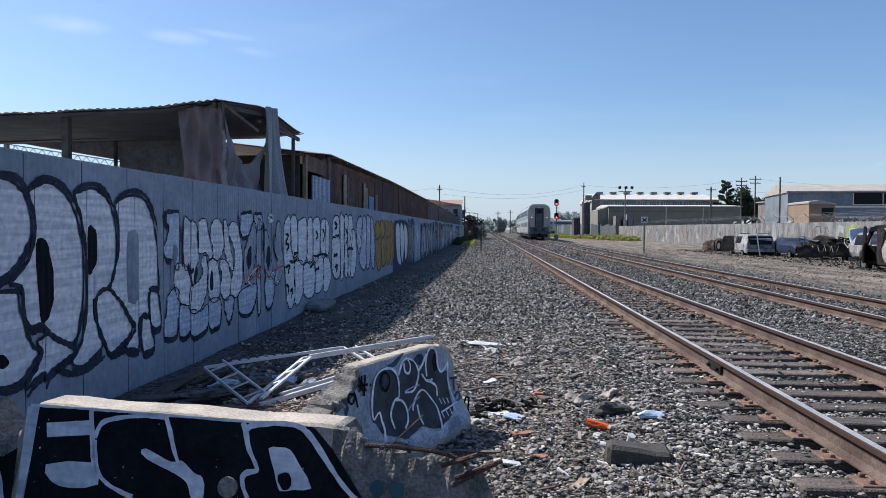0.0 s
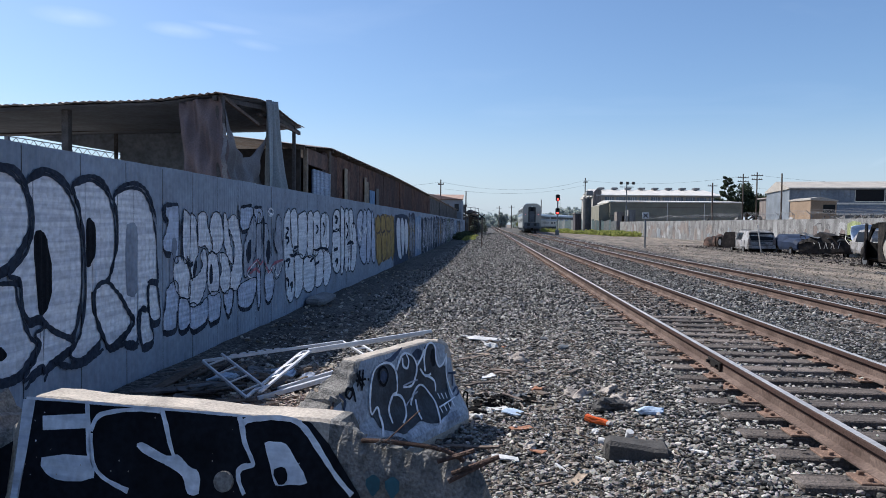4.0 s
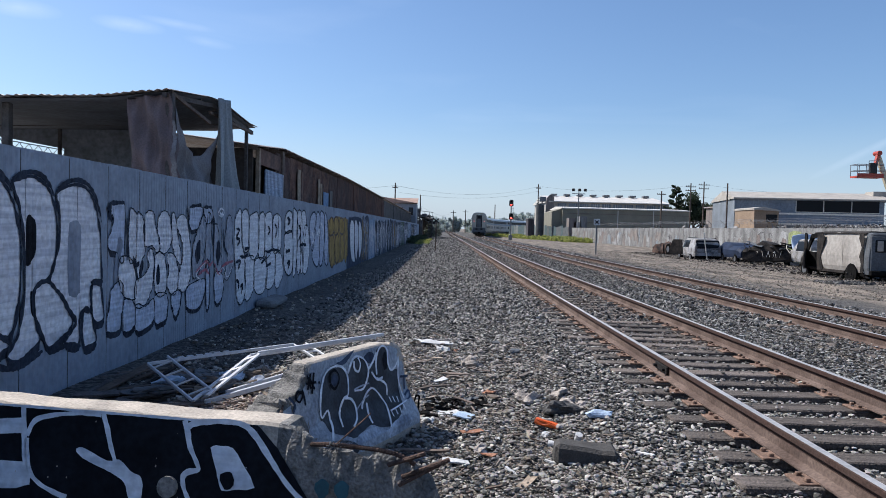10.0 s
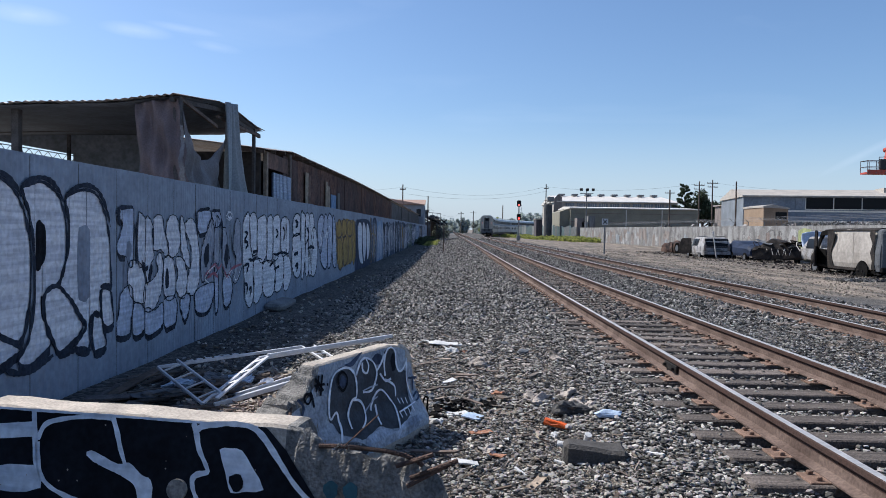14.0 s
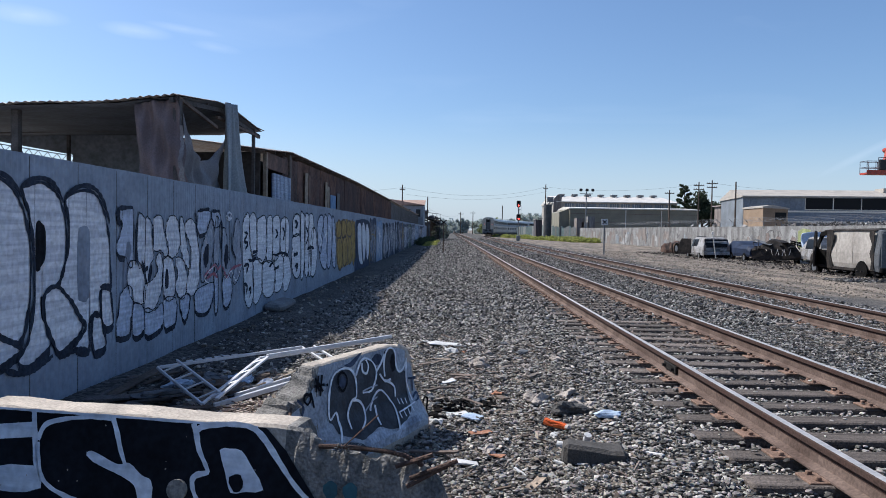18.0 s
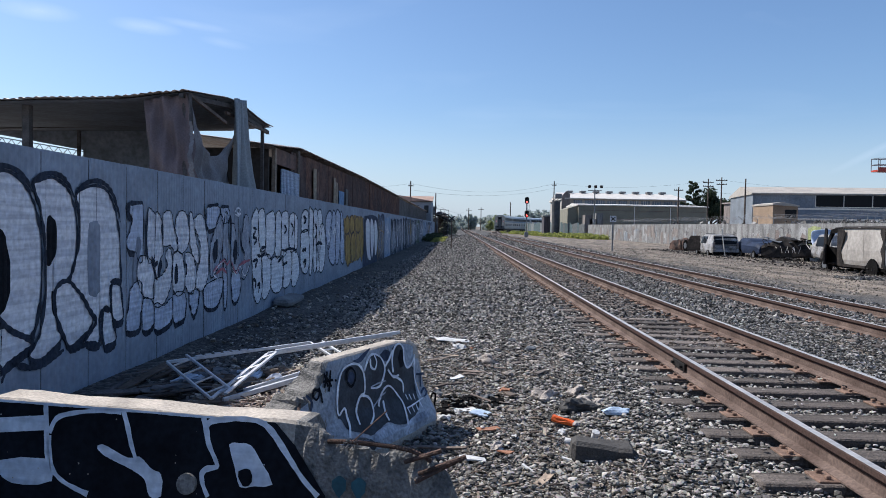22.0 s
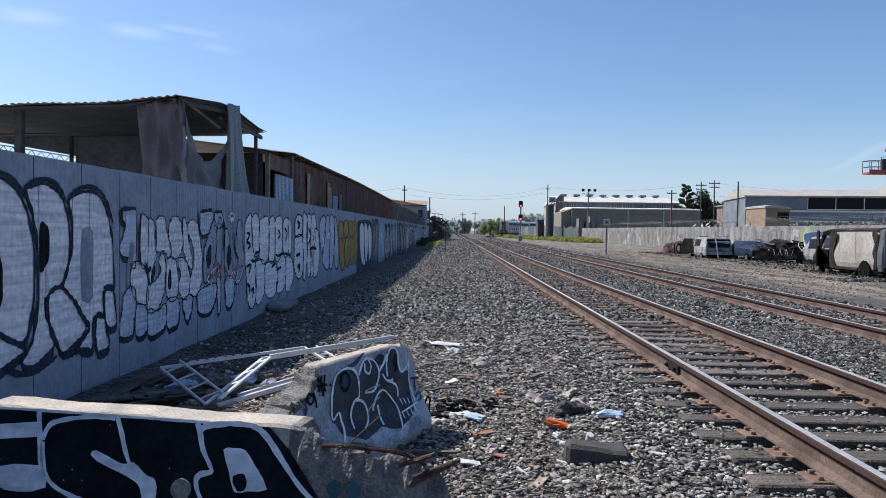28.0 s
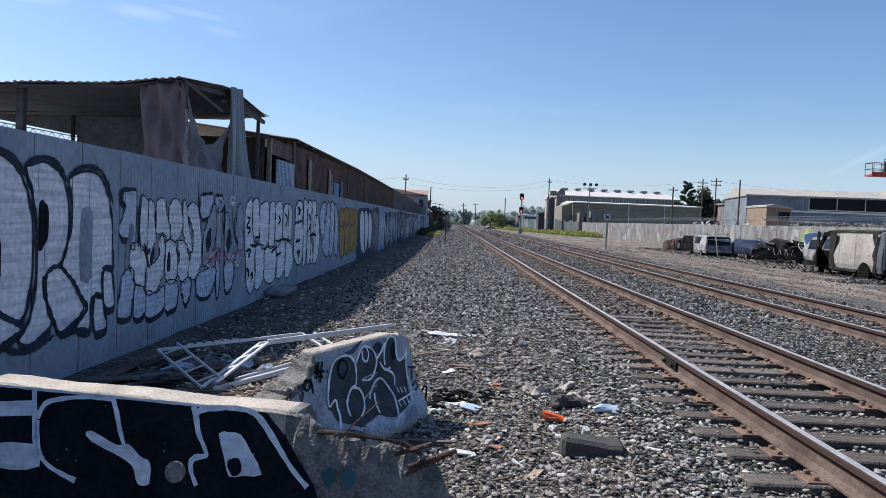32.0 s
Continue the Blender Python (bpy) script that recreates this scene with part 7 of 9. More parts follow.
for k, (x, y, h, cr) in enumerate(((12.2, 262, 4.0, 1.7), (14.6, 266, 6.0, 2.2), (17.6, 272, 5.4, 2.0), (19.0, 284, 7.0, 2.2))):
    tree(x, y, h, cr, M_LEAF_MID, "green roadside tree beside the curve", 120 + k, 0.28, 70, 0.2, 20)
tree(5.6, 300, 6.6, 2.9, M_LEAF_HAZE, "hazy far tree beside the straight track", 130, 0.5, 90, 0.15, 20)

rng = random.Random(77)
cl = []
for k in range(330):
    y = rng.uniform(112, 192)
    x = wall_x(min(y, 112)) - 1.0 - rng.uniform(0, 1) ** 1.3 * (2.5 + 7.0 * max(0, (y - 105) / 60))
    if noise.noise((y * 0.13, x * 0.25, 0.0)) > -0.12:
        cl.append((x, y, -0.1, rng.uniform(0.35, 1.25)))
v, f = leaf_cloud(cl, 70, 0.18, 5, 0.6)
tagged(mesh_part("weeds", v, f, M_LEAF_LIGHT), "yellow-green flowering weeds below the fence", "weeds", kind="stuff")
cl = [(-2.6 - rng.uniform(0, 1.2), rng.uniform(76, 112), -0.1, rng.uniform(0.4, 0.9)) for k in range(60)]
v, f = leaf_cloud(cl, 50, 0.14, 6, 0.6)
tagged(mesh_part("weeds", v, f, M_LEAF), "dark green weeds at the foot of the fence", "weeds", kind="stuff")
cl = [(-1.6 - rng.uniform(0, 0.9), rng.uniform(72, 100), -0.25, rng.uniform(0.3, 0.5)) for k in range(30)]
v, f = leaf_cloud(cl, 50, 0.12, 8, 0.5)
tagged(mesh_part("weeds", v, f, M_LEAF_LIGHT), "yellow-green weeds beside the ballast", "weeds", kind="stuff")
for k in range(6):
    x, y = -1.9 + rng.uniform(-1.2, 1.4), 129 + k * 4.0
    bush = thing("bush", "dark dense bush past the fence's end", "bush", pose(x, y, -0.38))
    b = BM()
    top = rng.uniform(1.6, 3.2)
    for j in range(4):
        rod(b, (0, 0, 0), (rng.uniform(-0.8, 0.8), rng.uniform(-0.8, 0.8), top * 0.8), 0.05, 0.02, 5)
    part("stems", b, M_BARK, bush)
    v, f = leaf_cloud([(rng.uniform(-0.9, 0.9), rng.uniform(-1, 1), rng.uniform(0.4, top), rng.uniform(0.5, 0.9)) for j in range(8)], 80, 0.2, 200 + k)
    mesh_part("foliage", v, f, M_LEAF_DUSTY, bush)


# ---- wrecked vehicles ----
def loft(stations, bm=None):
    """A car body from cross-sections: (y, bottom, belt, top, half width at belt, half width at top)."""
    bm = bm or BM()
    rings = []
    for y, zb, zm, zt, wm, wt in stations:
        r = 0.06
        half = [(wm * 0.94, zb), (wm, zb + (zm - zb) * 0.35), (wm, zm), (wt + (wm - wt) * 0.12, zt - r), (wt * 0.85, zt)]
        pts = half + [(-x, z) for x, z in half[::-1]]
        rings.append([bm.verts.new((x, y, z)) for x, z in pts])
    for a, b in zip(rings, rings[1:]):
        for i in range(len(a)):
            j = (i + 1) % len(a)
            bm.faces.new((a[i], a[j], b[j], b[i]))
    bm.faces.new(rings[0])
    bm.faces.new(rings[-1][::-1])
    bmesh.ops.recalc_face_normals(bm, faces=bm.faces[:])
    return bm


def crumple(bm, amount, seed, scale=2.0):
    for v in bm.verts:
        n = noise.noise_vector(v.co * scale + Vector((seed, 0, 0)))
        v.co += n * amount
    return bm


def wheel(parent, x, y, r=0.33, w=0.2, tyre=True):
    b = BM()
    rod(b, (x - w / 2, y, r), (x + w / 2, y, r), r if tyre else r * 0.66, n=20)
    wl_ = part("wheel", b, M_BLACK_CHAR, parent)
    b = BM()
    rod(b, (x - w / 2 - 0.01, y, r), (x + w / 2 + 0.01, y, r), r * 0.55, n=14)
    part("rim", b, M_STEEL, wl_)


M_CARWHITE = mat("dirty_white_paint", (0.36, 0.36, 0.37), 0.6, var=0.5, size=2.2, fine=10, bump=0.08, tint=(0.20, 0.185, 0.17))
M_VANSIDE = mat("scorched_cream_paint", (0.37, 0.345, 0.315), 0.75, var=0.25, size=1.1, fine=7, bump=0.3, tint=(0.25, 0.228, 0.205), stretch=(1, 1, 0.4))
M_CARBLUE = mat("faded_blue_paint", (0.028, 0.04, 0.075), 0.6, var=0.35, size=1.3, fine=12, bump=0.1, spec=0.15)
M_PALEBLUE = mat("pale_blue_paint", (0.55, 0.64, 0.80), 0.45, var=0.2, size=1.3, fine=12, bump=0.1)
M_GREYPAINT = mat("ash_grey_paint", (0.11, 0.12, 0.135), 0.75, var=0.35, size=1.6, fine=14, bump=0.2)

# cargo van, burnt out
van = thing("burnt_van", "burnt-out cargo van with scorched cream sides", "van", pose(18.42, 29.0, -0.5, 0, 0, 0.5) @ Matrix.Diagonal((1, 1, 1.05, 1)))
b = crumple(loft([(0.3, 0.45, 1.1, 2.02, 0.93, 0.82), (1.2, 0.42, 1.1, 2.06, 0.96, 0.84), (2.6, 0.42, 1.1, 2.06, 0.97, 0.84), (3.85, 0.42, 1.1, 2.04, 0.97, 0.82)]), 0.025, 1)
part("cargo_body", b, M_VANSIDE, van)
b = crumple(loft([(0.0, 0.42, 1.1, 1.98, 0.94, 0.82), (0.06, 0.4, 1.1, 2.04, 0.97, 0.85), (0.32, 0.4, 1.1, 2.05, 0.975, 0.85)]), 0.008, 2)
rear = part("rear_frame", b, M_GREYPAINT, van, "ash-grey rear doors")
for x in (-0.46, 0.46):
    part("rear_door", span(BM(), (x - 0.43, -0.05, 0.55), (x + 0.43, 0.0, 1.9), 0.02), M_GREYPAINT, rear)
    part("rear_window", span(BM(), (x - 0.27, -0.07, 1.28), (x + 0.27, -0.05, 1.76), 0.015), M_WIN, rear)
    # Cream panel over part of each rear window
    part("pale_window_panel", span(BM(), (x - 0.2, -0.085, 1.32), (x + 0.05, -0.07, 1.72), 0.01), M_VANSIDE, rear)
part("rear_bumper", span(BM(), (-0.95, -0.2, 0.36), (0.95, -0.02, 0.56), 0.03), M_BLACK_CHAR, van)
b = crumple(loft([(0.3, 2.0, 2.03, 2.09, 0.84, 0.8), (3.9, 2.0, 2.03, 2.09, 0.84, 0.78)]), 0.02, 5, 3)
part("roof", b, M_BURNT, van)
for x in (-0.92, 0.92):
    b = BM()
    tube(b, [(x, 3.85, 0.45), (x, 3.85, 1.15), (x * 0.9, 3.8, 2.0), (x * 0.88, 4.35, 1.98), (x * 0.97, 4.95, 1.2), (x, 5.0, 0.5)], 0.06, 6)
    tube(b, [(x, 3.85, 0.45), (x, 5.0, 0.48)], 0.07, 6)
    part("cab_frame", b, M_BURNT, van, "burnt bare cab frame")
for x in (-0.93, 0.93):
    b = BM()
    prism(b, [(3.86, 0.42), (4.98, 0.42), (5.0, 1.12), (4.9, 1.25), (4.45, 1.95), (3.86, 2.0), (3.86, 1.8), (4.35, 1.78), (4.7, 1.2), (3.86, 1.1)], x - 0.03, x + 0.03, Matrix(((0, 1, 0, 0), (1, 0, 0, 0), (0, 0, 1, 0), (0, 0, 0, 1))))
    part("cab_side", crumple(b, 0.02, 4, 4), M_BLACK_CHAR, van, "charred cab side with an empty window")
b = BM()
for a_, c_ in (((0, 0.45), (0.9, 0.45)), ((0, 0.45), (0, 1.95)), ((0, 1.95), (0.6, 1.95)), ((0.6, 1.95), (0.95, 1.1)), ((0.95, 1.1), (0.9, 0.45))):
    bar(b, pose(-0.97, 4.85, 0, 0, 0, 237) @ Vector((a_[0], 0, a_[1])), pose(-0.97, 4.85, 0, 0, 0, 237) @ Vector((c_[0], 0, c_[1])), 0.06, 0.08)
prism(b, [(0, 0.5), (0.9, 0.5), (0.92, 1.3), (0, 1.3)], -0.02, 0.02, pose(-0.97, 4.85, 0, 0, 0, 237))
part("open_door", b, M_BURNT, van)
part("cab_bulkhead", crumple(span(BM(), (-0.9, 3.8, 0.45), (0.9, 3.88, 2.0)), 0.02, 5), M_BLACK_CHAR, van)
part("far_door", span(BM(), (0.9, 3.9, 0.45), (0.95, 5.0, 1.2), 0.02), M_BLACK_CHAR, van)
part("cab_roof", crumple(loft([(3.8, 1.96, 1.99, 2.07, 0.84, 0.78), (4.4, 1.94, 1.97, 2.04, 0.82, 0.76)]), 0.02, 8, 3), M_BURNT, van)
b = crumple(loft([(4.85, 0.42, 0.95, 1.15, 0.93, 0.85), (5.4, 0.42, 0.9, 1.05, 0.9, 0.8), (5.62, 0.45, 0.8, 0.9, 0.84, 0.75)]), 0.04, 6, 3)
part("front_end", b, M_BURNT, van)
part("dashboard", span(BM(), (-0.8, 4.6, 0.8), (0.8, 4.85, 1.1), 0.04), M_BLACK_CHAR, van)
part("seat", crumple(span(BM(), (-0.7, 4.0, 0.5), (0.7, 4.5, 0.95), 0.05), 0.03, 3, 5), M_BLACK_CHAR, van)
for x in (-0.98, 0.98):
    b = BM()
    bmesh.ops.create_cone(b, cap_ends=True, segments=20, radius1=0.42, radius2=0.40, depth=0.05, matrix=pose(x, 1.15, 0.36, 0, 90, 0))
    crumple(b, 0.04, 6, 5)
    part("wheel_arch", b, M_BLACK_CHAR, van)
wheel(van, 0.85, 1.15, 0.33, 0.2, False)
wheel(van, -0.85, 5.0, 0.36, 0.22)
wheel(van, 0.85, 5.0, 0.36, 0.22)
part("floor_pan", span(BM(), (-0.85, 0.2, 0.3), (0.85, 5.4, 0.42)), M_BLACK_CHAR, van)
# burnt strip at the rear corner, door seams, belt crease, sill
b = BM()
prism(b, [(0, 0.45), (0.22, 0.45), (0.16, 0.8), (0.3, 1.1), (0.14, 1.45), (0.34, 1.8), (0.3, 2.0), (0, 2.0)], -0.01, 0.01, pose(-0.985, 0.3, 0, 0, 0, 90))
part("burnt_corner", b, M_BURNT, van, "burnt rear corner of the body")
for y in (1.85, 3.1):
    part("panel_seam", span(BM(), (-0.975, y, 0.6), (-0.965, y + 0.012, 1.9)), M_VANSIDE, van)
part("sill", crumple(span(BM(), (-0.99, 1.65, 0.36), (-0.93, 3.8, 0.48), 0.01), 0.02, 7, 4), M_BURNT, van)
part("roof_gutter", span(BM(), (-0.9, 0.3, 1.99), (-0.85, 3.9, 2.03)), M_BURNT, van)
b = BM()
prism(b, [(0, 0.42), (0.55, 0.42), (0.3, 1.0), (0.62, 1.75), (0.5, 1.98), (0, 1.98)], -0.012, 0.012, pose(-0.995, 3.86, 0, 0, 0, -90))
part("scorch_mark", b, M_BURNT, van)

# sport utility car, tail towards the tracks' near end
suv = thing("abandoned_suv", "dirty white sport utility car with an open door", "car", pose(18.92, 50.4, -0.52, 0, 0, -3) @ Matrix.Diagonal((1.05, 1, 0.92, 1)))
b = loft([(0.0, 0.45, 0.95, 1.05, 0.86, 0.8), (0.05, 0.4, 1.0, 1.45, 0.9, 0.78), (0.25, 0.38, 1.0, 1.74, 0.92, 0.7), (0.7, 0.38, 1.0, 1.8, 0.92, 0.68), (2.6, 0.38, 1.0, 1.78, 0.92, 0.68), (3.25, 0.38, 1.0, 1.1, 0.92, 0.8), (4.4, 0.4, 0.9, 1.0, 0.9, 0.78), (4.65, 0.45, 0.8, 0.85, 0.84, 0.7)])
part("body", crumple(b, 0.03, 12, 1.5), M_CARWHITE, suv)
part("rear_window", span(BM(), (-0.78, -0.03, 0.0), (0.78, 0.05, 0.62), 0.05), M_WIN, suv).matrix_basis = pose(0, 0.0, 1.05, -14)
for y0, y1 in ((1.45, 2.1), (2.2, 2.7)):
    for s in (-1, 1):
        b = BM()
        prism(b, [(s * 0.91, 1.06), (s * 0.785, 1.62), (s * 0.74, 1.62), (s * 0.87, 1.06)], y0, y1)
        part("side_window", b, M_WIN, suv)
part("bumper", span(BM(), (-0.88, -0.12, 0.42), (0.88, 0.05, 0.66), 0.03), M_CARWHITE, suv)
for x in (-0.78, 0.78):
    part("tail_lamp", span(BM(), (x - 0.08, -0.03, 0.72), (x + 0.08, 0.03, 1.18), 0.01), W_COL[6], suv)
part("window_surround", span(BM(), (-0.8, -0.02, 0.97), (0.8, 0.05, 1.03), 0.01), M_DARK, suv)
part("tailgate_seam", span(BM(), (-0.68, -0.06, 0.68), (0.68, 0.02, 0.70)), M_DARK, suv)
part("plate_recess", span(BM(), (-0.22, -0.05, 0.76), (0.22, 0.02, 0.9), 0.01), M_GREYPAINT, suv)
part("rear_valance", span(BM(), (-0.84, -0.14, 0.3), (0.84, 0.05, 0.46), 0.03), M_BLACK_CHAR, suv)
for x in (-0.62, 0.62):
    part("roof_rail", span(BM(), (x - 0.025, 0.4, 1.8), (x + 0.025, 2.5, 1.86), 0.01), M_DARK, suv)
for y in (0.6, 1.3, 2.15):
    part("door_seam", span(BM(), (-0.935, y, 0.5), (-0.91, y + 0.025, 1.05)), M_GREYPAINT, suv)
b = BM()
prism(b, [(0, 0.45), (0.95, 0.45), (0.95, 1.05), (0.7, 1.65), (0.05, 1.65)], -0.03, 0.03, pose(-0.95, 2.7, 0, 0, 0, 140))
part("open_door", b, M_BURNT, suv)
for x, y in ((-0.82, 0.9), (0.82, 0.9), (-0.82, 3.7), (0.82, 3.7)):
    wheel(suv, x, y)
b = BM()
rod(b, (0, 0, 0), (-0.35, -0.2, 1.75), 0.035)
rod(b, (-0.35, -0.2, 1.72), (-0.38, -0.21, 1.9), 0.06)
tagged(obj("leaning_post", b, M_PALEROOF), "white leaning post in the dirt", "post").matrix_basis = pose(18.3, 48.8, -0.37)

# dark blue pickup nose
sed = thing("abandoned_car", "dark blue car with a missing front", "car", pose(20.65, 46.8, -0.5, 0, 0, -4) @ Matrix.Diagonal((1.1, 1, 1.02, 1)))
b = crumple(loft([(0.0, 0.45, 0.7, 0.95, 0.8, 0.7), (0.4, 0.4, 0.85, 1.1, 0.88, 0.75), (1.8, 0.38, 0.9, 1.15, 0.9, 0.78), (2.4, 0.38, 0.9, 1.3, 0.9, 0.74), (3.9, 0.38, 0.95, 1.38, 0.9, 0.7), (4.4, 0.45, 0.9, 1.0, 0.86, 0.72)]), 0.04, 9, 2)
part("body", b, M_CARBLUE, sed)
part("engine_bay", span(BM(), (-0.7, -0.1, 0.45), (0.7, 0.12, 0.9), 0.05), M_BLACK_CHAR, sed)
for x, y in ((-0.8, 0.8), (0.8, 0.8), (-0.8, 3.4), (0.8, 3.4)):
    wheel(sed, x, y, 0.31)

# crushed wreck
wr = thing("crushed_wreck", "crushed and burnt car wreck with white scrawl", "car wreck", pose(21.6, 43.4, -0.37, 0, 0, 58) @ Matrix.Diagonal((1, 0.72, 1.1, 1)))
b = crumple(crumple(loft([(0.0, 0.3, 0.6, 0.8, 0.8, 0.7), (0.5, 0.2, 0.7, 1.0, 0.9, 0.7), (1.6, 0.2, 0.75, 1.25, 0.92, 0.7), (2.4, 0.2, 0.8, 1.3, 0.92, 0.66), (3.2, 0.2, 0.8, 1.05, 0.9, 0.7), (3.9, 0.3, 0.7, 0.85, 0.84, 0.7)]), 0.13, 4, 1.7), 0.05, 7, 5)
part("body", b, M_BURNT, wr)
b = span(BM(), (-0.9, 2.9, 0.3), (0.1, 3.5, 0.6))
bmesh.ops.subdivide_edges(b, edges=b.edges[:], cuts=5, use_grid_fill=True)
crumple(crumple(b, 0.25, 3, 1.3), 0.08, 5, 4)
part("bent_hood", b, M_CARWHITE, wr)
for k in range(9):
    b = BM()
    y = 0.2 + k * 0.42
    tube(b, [(-0.9, y, 0.7), (-0.75, y + 0.3, 0.95 + 0.08 * (k % 3)), (-0.2, y + 0.4, 1.15 + 0.06 * (k % 2)), (0.4, y + 0.2, 1.1)], 0.025, 5)
    part("twisted_bar", b, M_BURNT if k % 3 else M_PALEROOF, wr)
for k in range(6):
    b = BM()
    y = 1.0 + k * 0.25
    bar(b, (-1.02, y, 0.45), (-1.0, y + 0.14 * (1 if k % 2 else -1), 0.8), 0.015, 0.03)
    part("white_scrawl", b, M_PALEROOF, wr)
rng = random.Random(9)
for k in range(26):
    l, w = rng.uniform(0.5, 1.1), rng.uniform(0.25, 0.6)
    b = box(BM(), (w, l, 0.02), pose(rng.uniform(-0.9, 0.6), rng.uniform(0, 3.6), rng.uniform(0.75, 1.2), rng.uniform(-14, 14), rng.uniform(-22, 22), rng.uniform(0, 180)))
    bmesh.ops.subdivide_edges(b, edges=b.edges[:], cuts=2)
    part("torn_panel", crumple(b, 0.07, k, 3), rng.choice((M_BURNT, M_GREYPAINT, M_CARWHITE, M_CARWHITE, M_BLACK_CHAR)), wr)
b = crumple(span(BM(), (-0.9, -0.6, 0.0), (0.6, 0.2, 0.18), 0.04), 0.08, 8, 3)
part("bumper_piece", b, M_CARWHITE, wr)

# pickup with its hood up
pk = thing("abandoned_pickup", "pale pickup truck with its hood raised", "pickup truck", pose(21.9, 38.6, -0.47, 0, 0, -1))
b = loft([(0.0, 0.5, 0.9, 1.05, 0.88, 0.82), (0.1, 0.45, 1.0, 1.1, 0.92, 0.85), (1.9, 0.45, 1.0, 1.1, 0.92, 0.85), (2.0, 0.42, 1.0, 1.72, 0.92, 0.74), (3.4, 0.42, 1.0, 1.75, 0.92, 0.74), (4.1, 0.42, 1.0, 1.12, 0.92, 0.8), (5.2, 0.45, 0.9, 1.0, 0.9, 0.78), (5.35, 0.5, 0.8, 0.85, 0.85, 0.75)])
part("body", crumple(b, 0.03, 15, 1.5), M_CARWHITE, pk)
for s in (-1, 1):
    b = BM()
    prism(b, [(s * 0.93, 1.06), (s * 0.80, 1.62), (s * 0.76, 1.62), (s * 0.88, 1.06)], 2.25, 3.5)
    part("side_window", b, M_WIN, pk)
b = BM()
prism(b, [(3.5, 1.66), (4.05, 1.14), (4.1, 1.17), (3.55, 1.72)], -0.7, 0.7, Matrix(((0, 1, 0, 0), (1, 0, 0, 0), (0, 0, 1, 0), (0, 0, 0, 1))))
part("windscreen", b, M_WIN, pk)
sheet("raised_hood", lambda u, v: (-0.8 + 1.6 * u, 4.15 - 0.12 * v + 0.28 * math.sin(v * 2.2), 1.1 + 0.95 * v - 0.12 * (2 * u - 1) ** 2 * v), 10, 8, M_PALEBLUE, pk, "pale blue raised hood", 0.03)
for x, y in ((-0.82, 1.0), (0.82, 1.0), (-0.82, 4.6), (0.82, 4.6)):
    wheel(pk, x, y, 0.36, 0.22)

# rusty hulk
M_HULK = mat("scorched_rust", (0.13, 0.075, 0.055), 0.85, 0.1, var=0.5, size=3, fine=30, bump=0.4, tint=(0.04, 0.03, 0.027))
hk = thing("rusted_hulk", "stripped rusty vehicle frame with one wheel", "car wreck", pose(20.2, 60.4, -0.37, 0, 0, 35) @ Matrix.Diagonal((1.1, 0.7, 1.3, 1)))
for y0, y1, top, sd in ((0.0, 1.3, 0.75, 3), (1.25, 3.0, 0.62, 8)):
    b = span(BM(), (-0.75, y0, 0.1), (0.75, y1, top))
    bmesh.ops.subdivide_edges(b, edges=b.edges[:], cuts=6, use_grid_fill=True)
    part("crushed_shell", crumple(crumple(b, 0.22, sd, 1.6), 0.07, sd, 5), M_HULK, hk)
for x, y in ((-0.8, 0.5), (0.8, 0.5)):
    wheel(hk, x, y, 0.36)
b = BM()
tube(b, [(-0.6, 0.3, 0.6), (-0.3, 0.6, 0.9), (0.3, 0.8, 0.95), (0.6, 1.1, 0.6)], 0.04, 6)
part("bent_bar", b, M_BURNT, hk)

# ---- boom lift beyond the wall ----
lift = thing("boom_lift", "red and white boom lift with a raised basket", "boom lift")
M_LIFTRED = mat("red_machine_paint", (0.45, 0.06, 0.035), 0.45, var=0.2, size=2, fine=15, bump=0.05)
M_LIFTCREAM = mat("cream_machine_paint", (0.62, 0.55, 0.40), 0.5, var=0.2, size=2, fine=15, bump=0.05)
b = BM()
bar(b, (42.6, 65, 0.9), (39.55, 65, 9.1), 0.34, 0.4, 0.03)
part("main_boom", b, M_LIFTCREAM, lift)
b = BM()
bar(b, (39.5, 64.75, 9.3), (38.95, 64.6, 7.2), 0.28, 0.3, 0.03)
part("jib", b, M_LIFTRED, lift)
b = BM()
rod(b, (39.48, 64.5, 9.2), (39.48, 65.25, 9.2), 0.22, n=14)
part("knuckle", b, M_LIFTRED, lift)
b = BM()
span(b, (37.2, 64.0, 6.92), (39.6, 65.1, 7.08))
bk = part("basket_floor", b, M_LIFTRED, lift)
for x in (37.22, 38.0, 38.8, 39.58):
    for y in (64.0, 65.1):
        b = BM()
        rod(b, (x, y, 7.0), (x, y, 8.1), 0.03)
        part("basket_post", b, M_STEEL, bk)
for z in (7.55, 8.1):
    b = BM()
    tube(b, [(37.2, 64, z), (39.6, 64, z), (39.6, 65.1, z), (37.2, 65.1, z), (37.2, 64, z)], 0.03)
    part("basket_rail", b, M_STEEL, bk)
part("gate_hoop", tube(BM(), [(38.25, 64.05, 8.1), (38.25, 64.05, 8.42), (39.0, 64.05, 8.46), (39.0, 64.05, 8.1)], 0.03), M_STEEL, bk)
part("toe_board", span(BM(), (37.2, 63.97, 7.08), (39.6, 64.0, 7.3)), M_LIFTRED, bk)
part("control_box", span(BM(), (38.3, 63.9, 7.3), (38.95, 64.2, 8.25), 0.05), M_DARK, lift)
b = BM()
span(b, (41.2, 63.8, 0.0), (44.7, 66.2, 1.6), 0.1)
part("turntable", b, M_LIFTCREAM, lift)
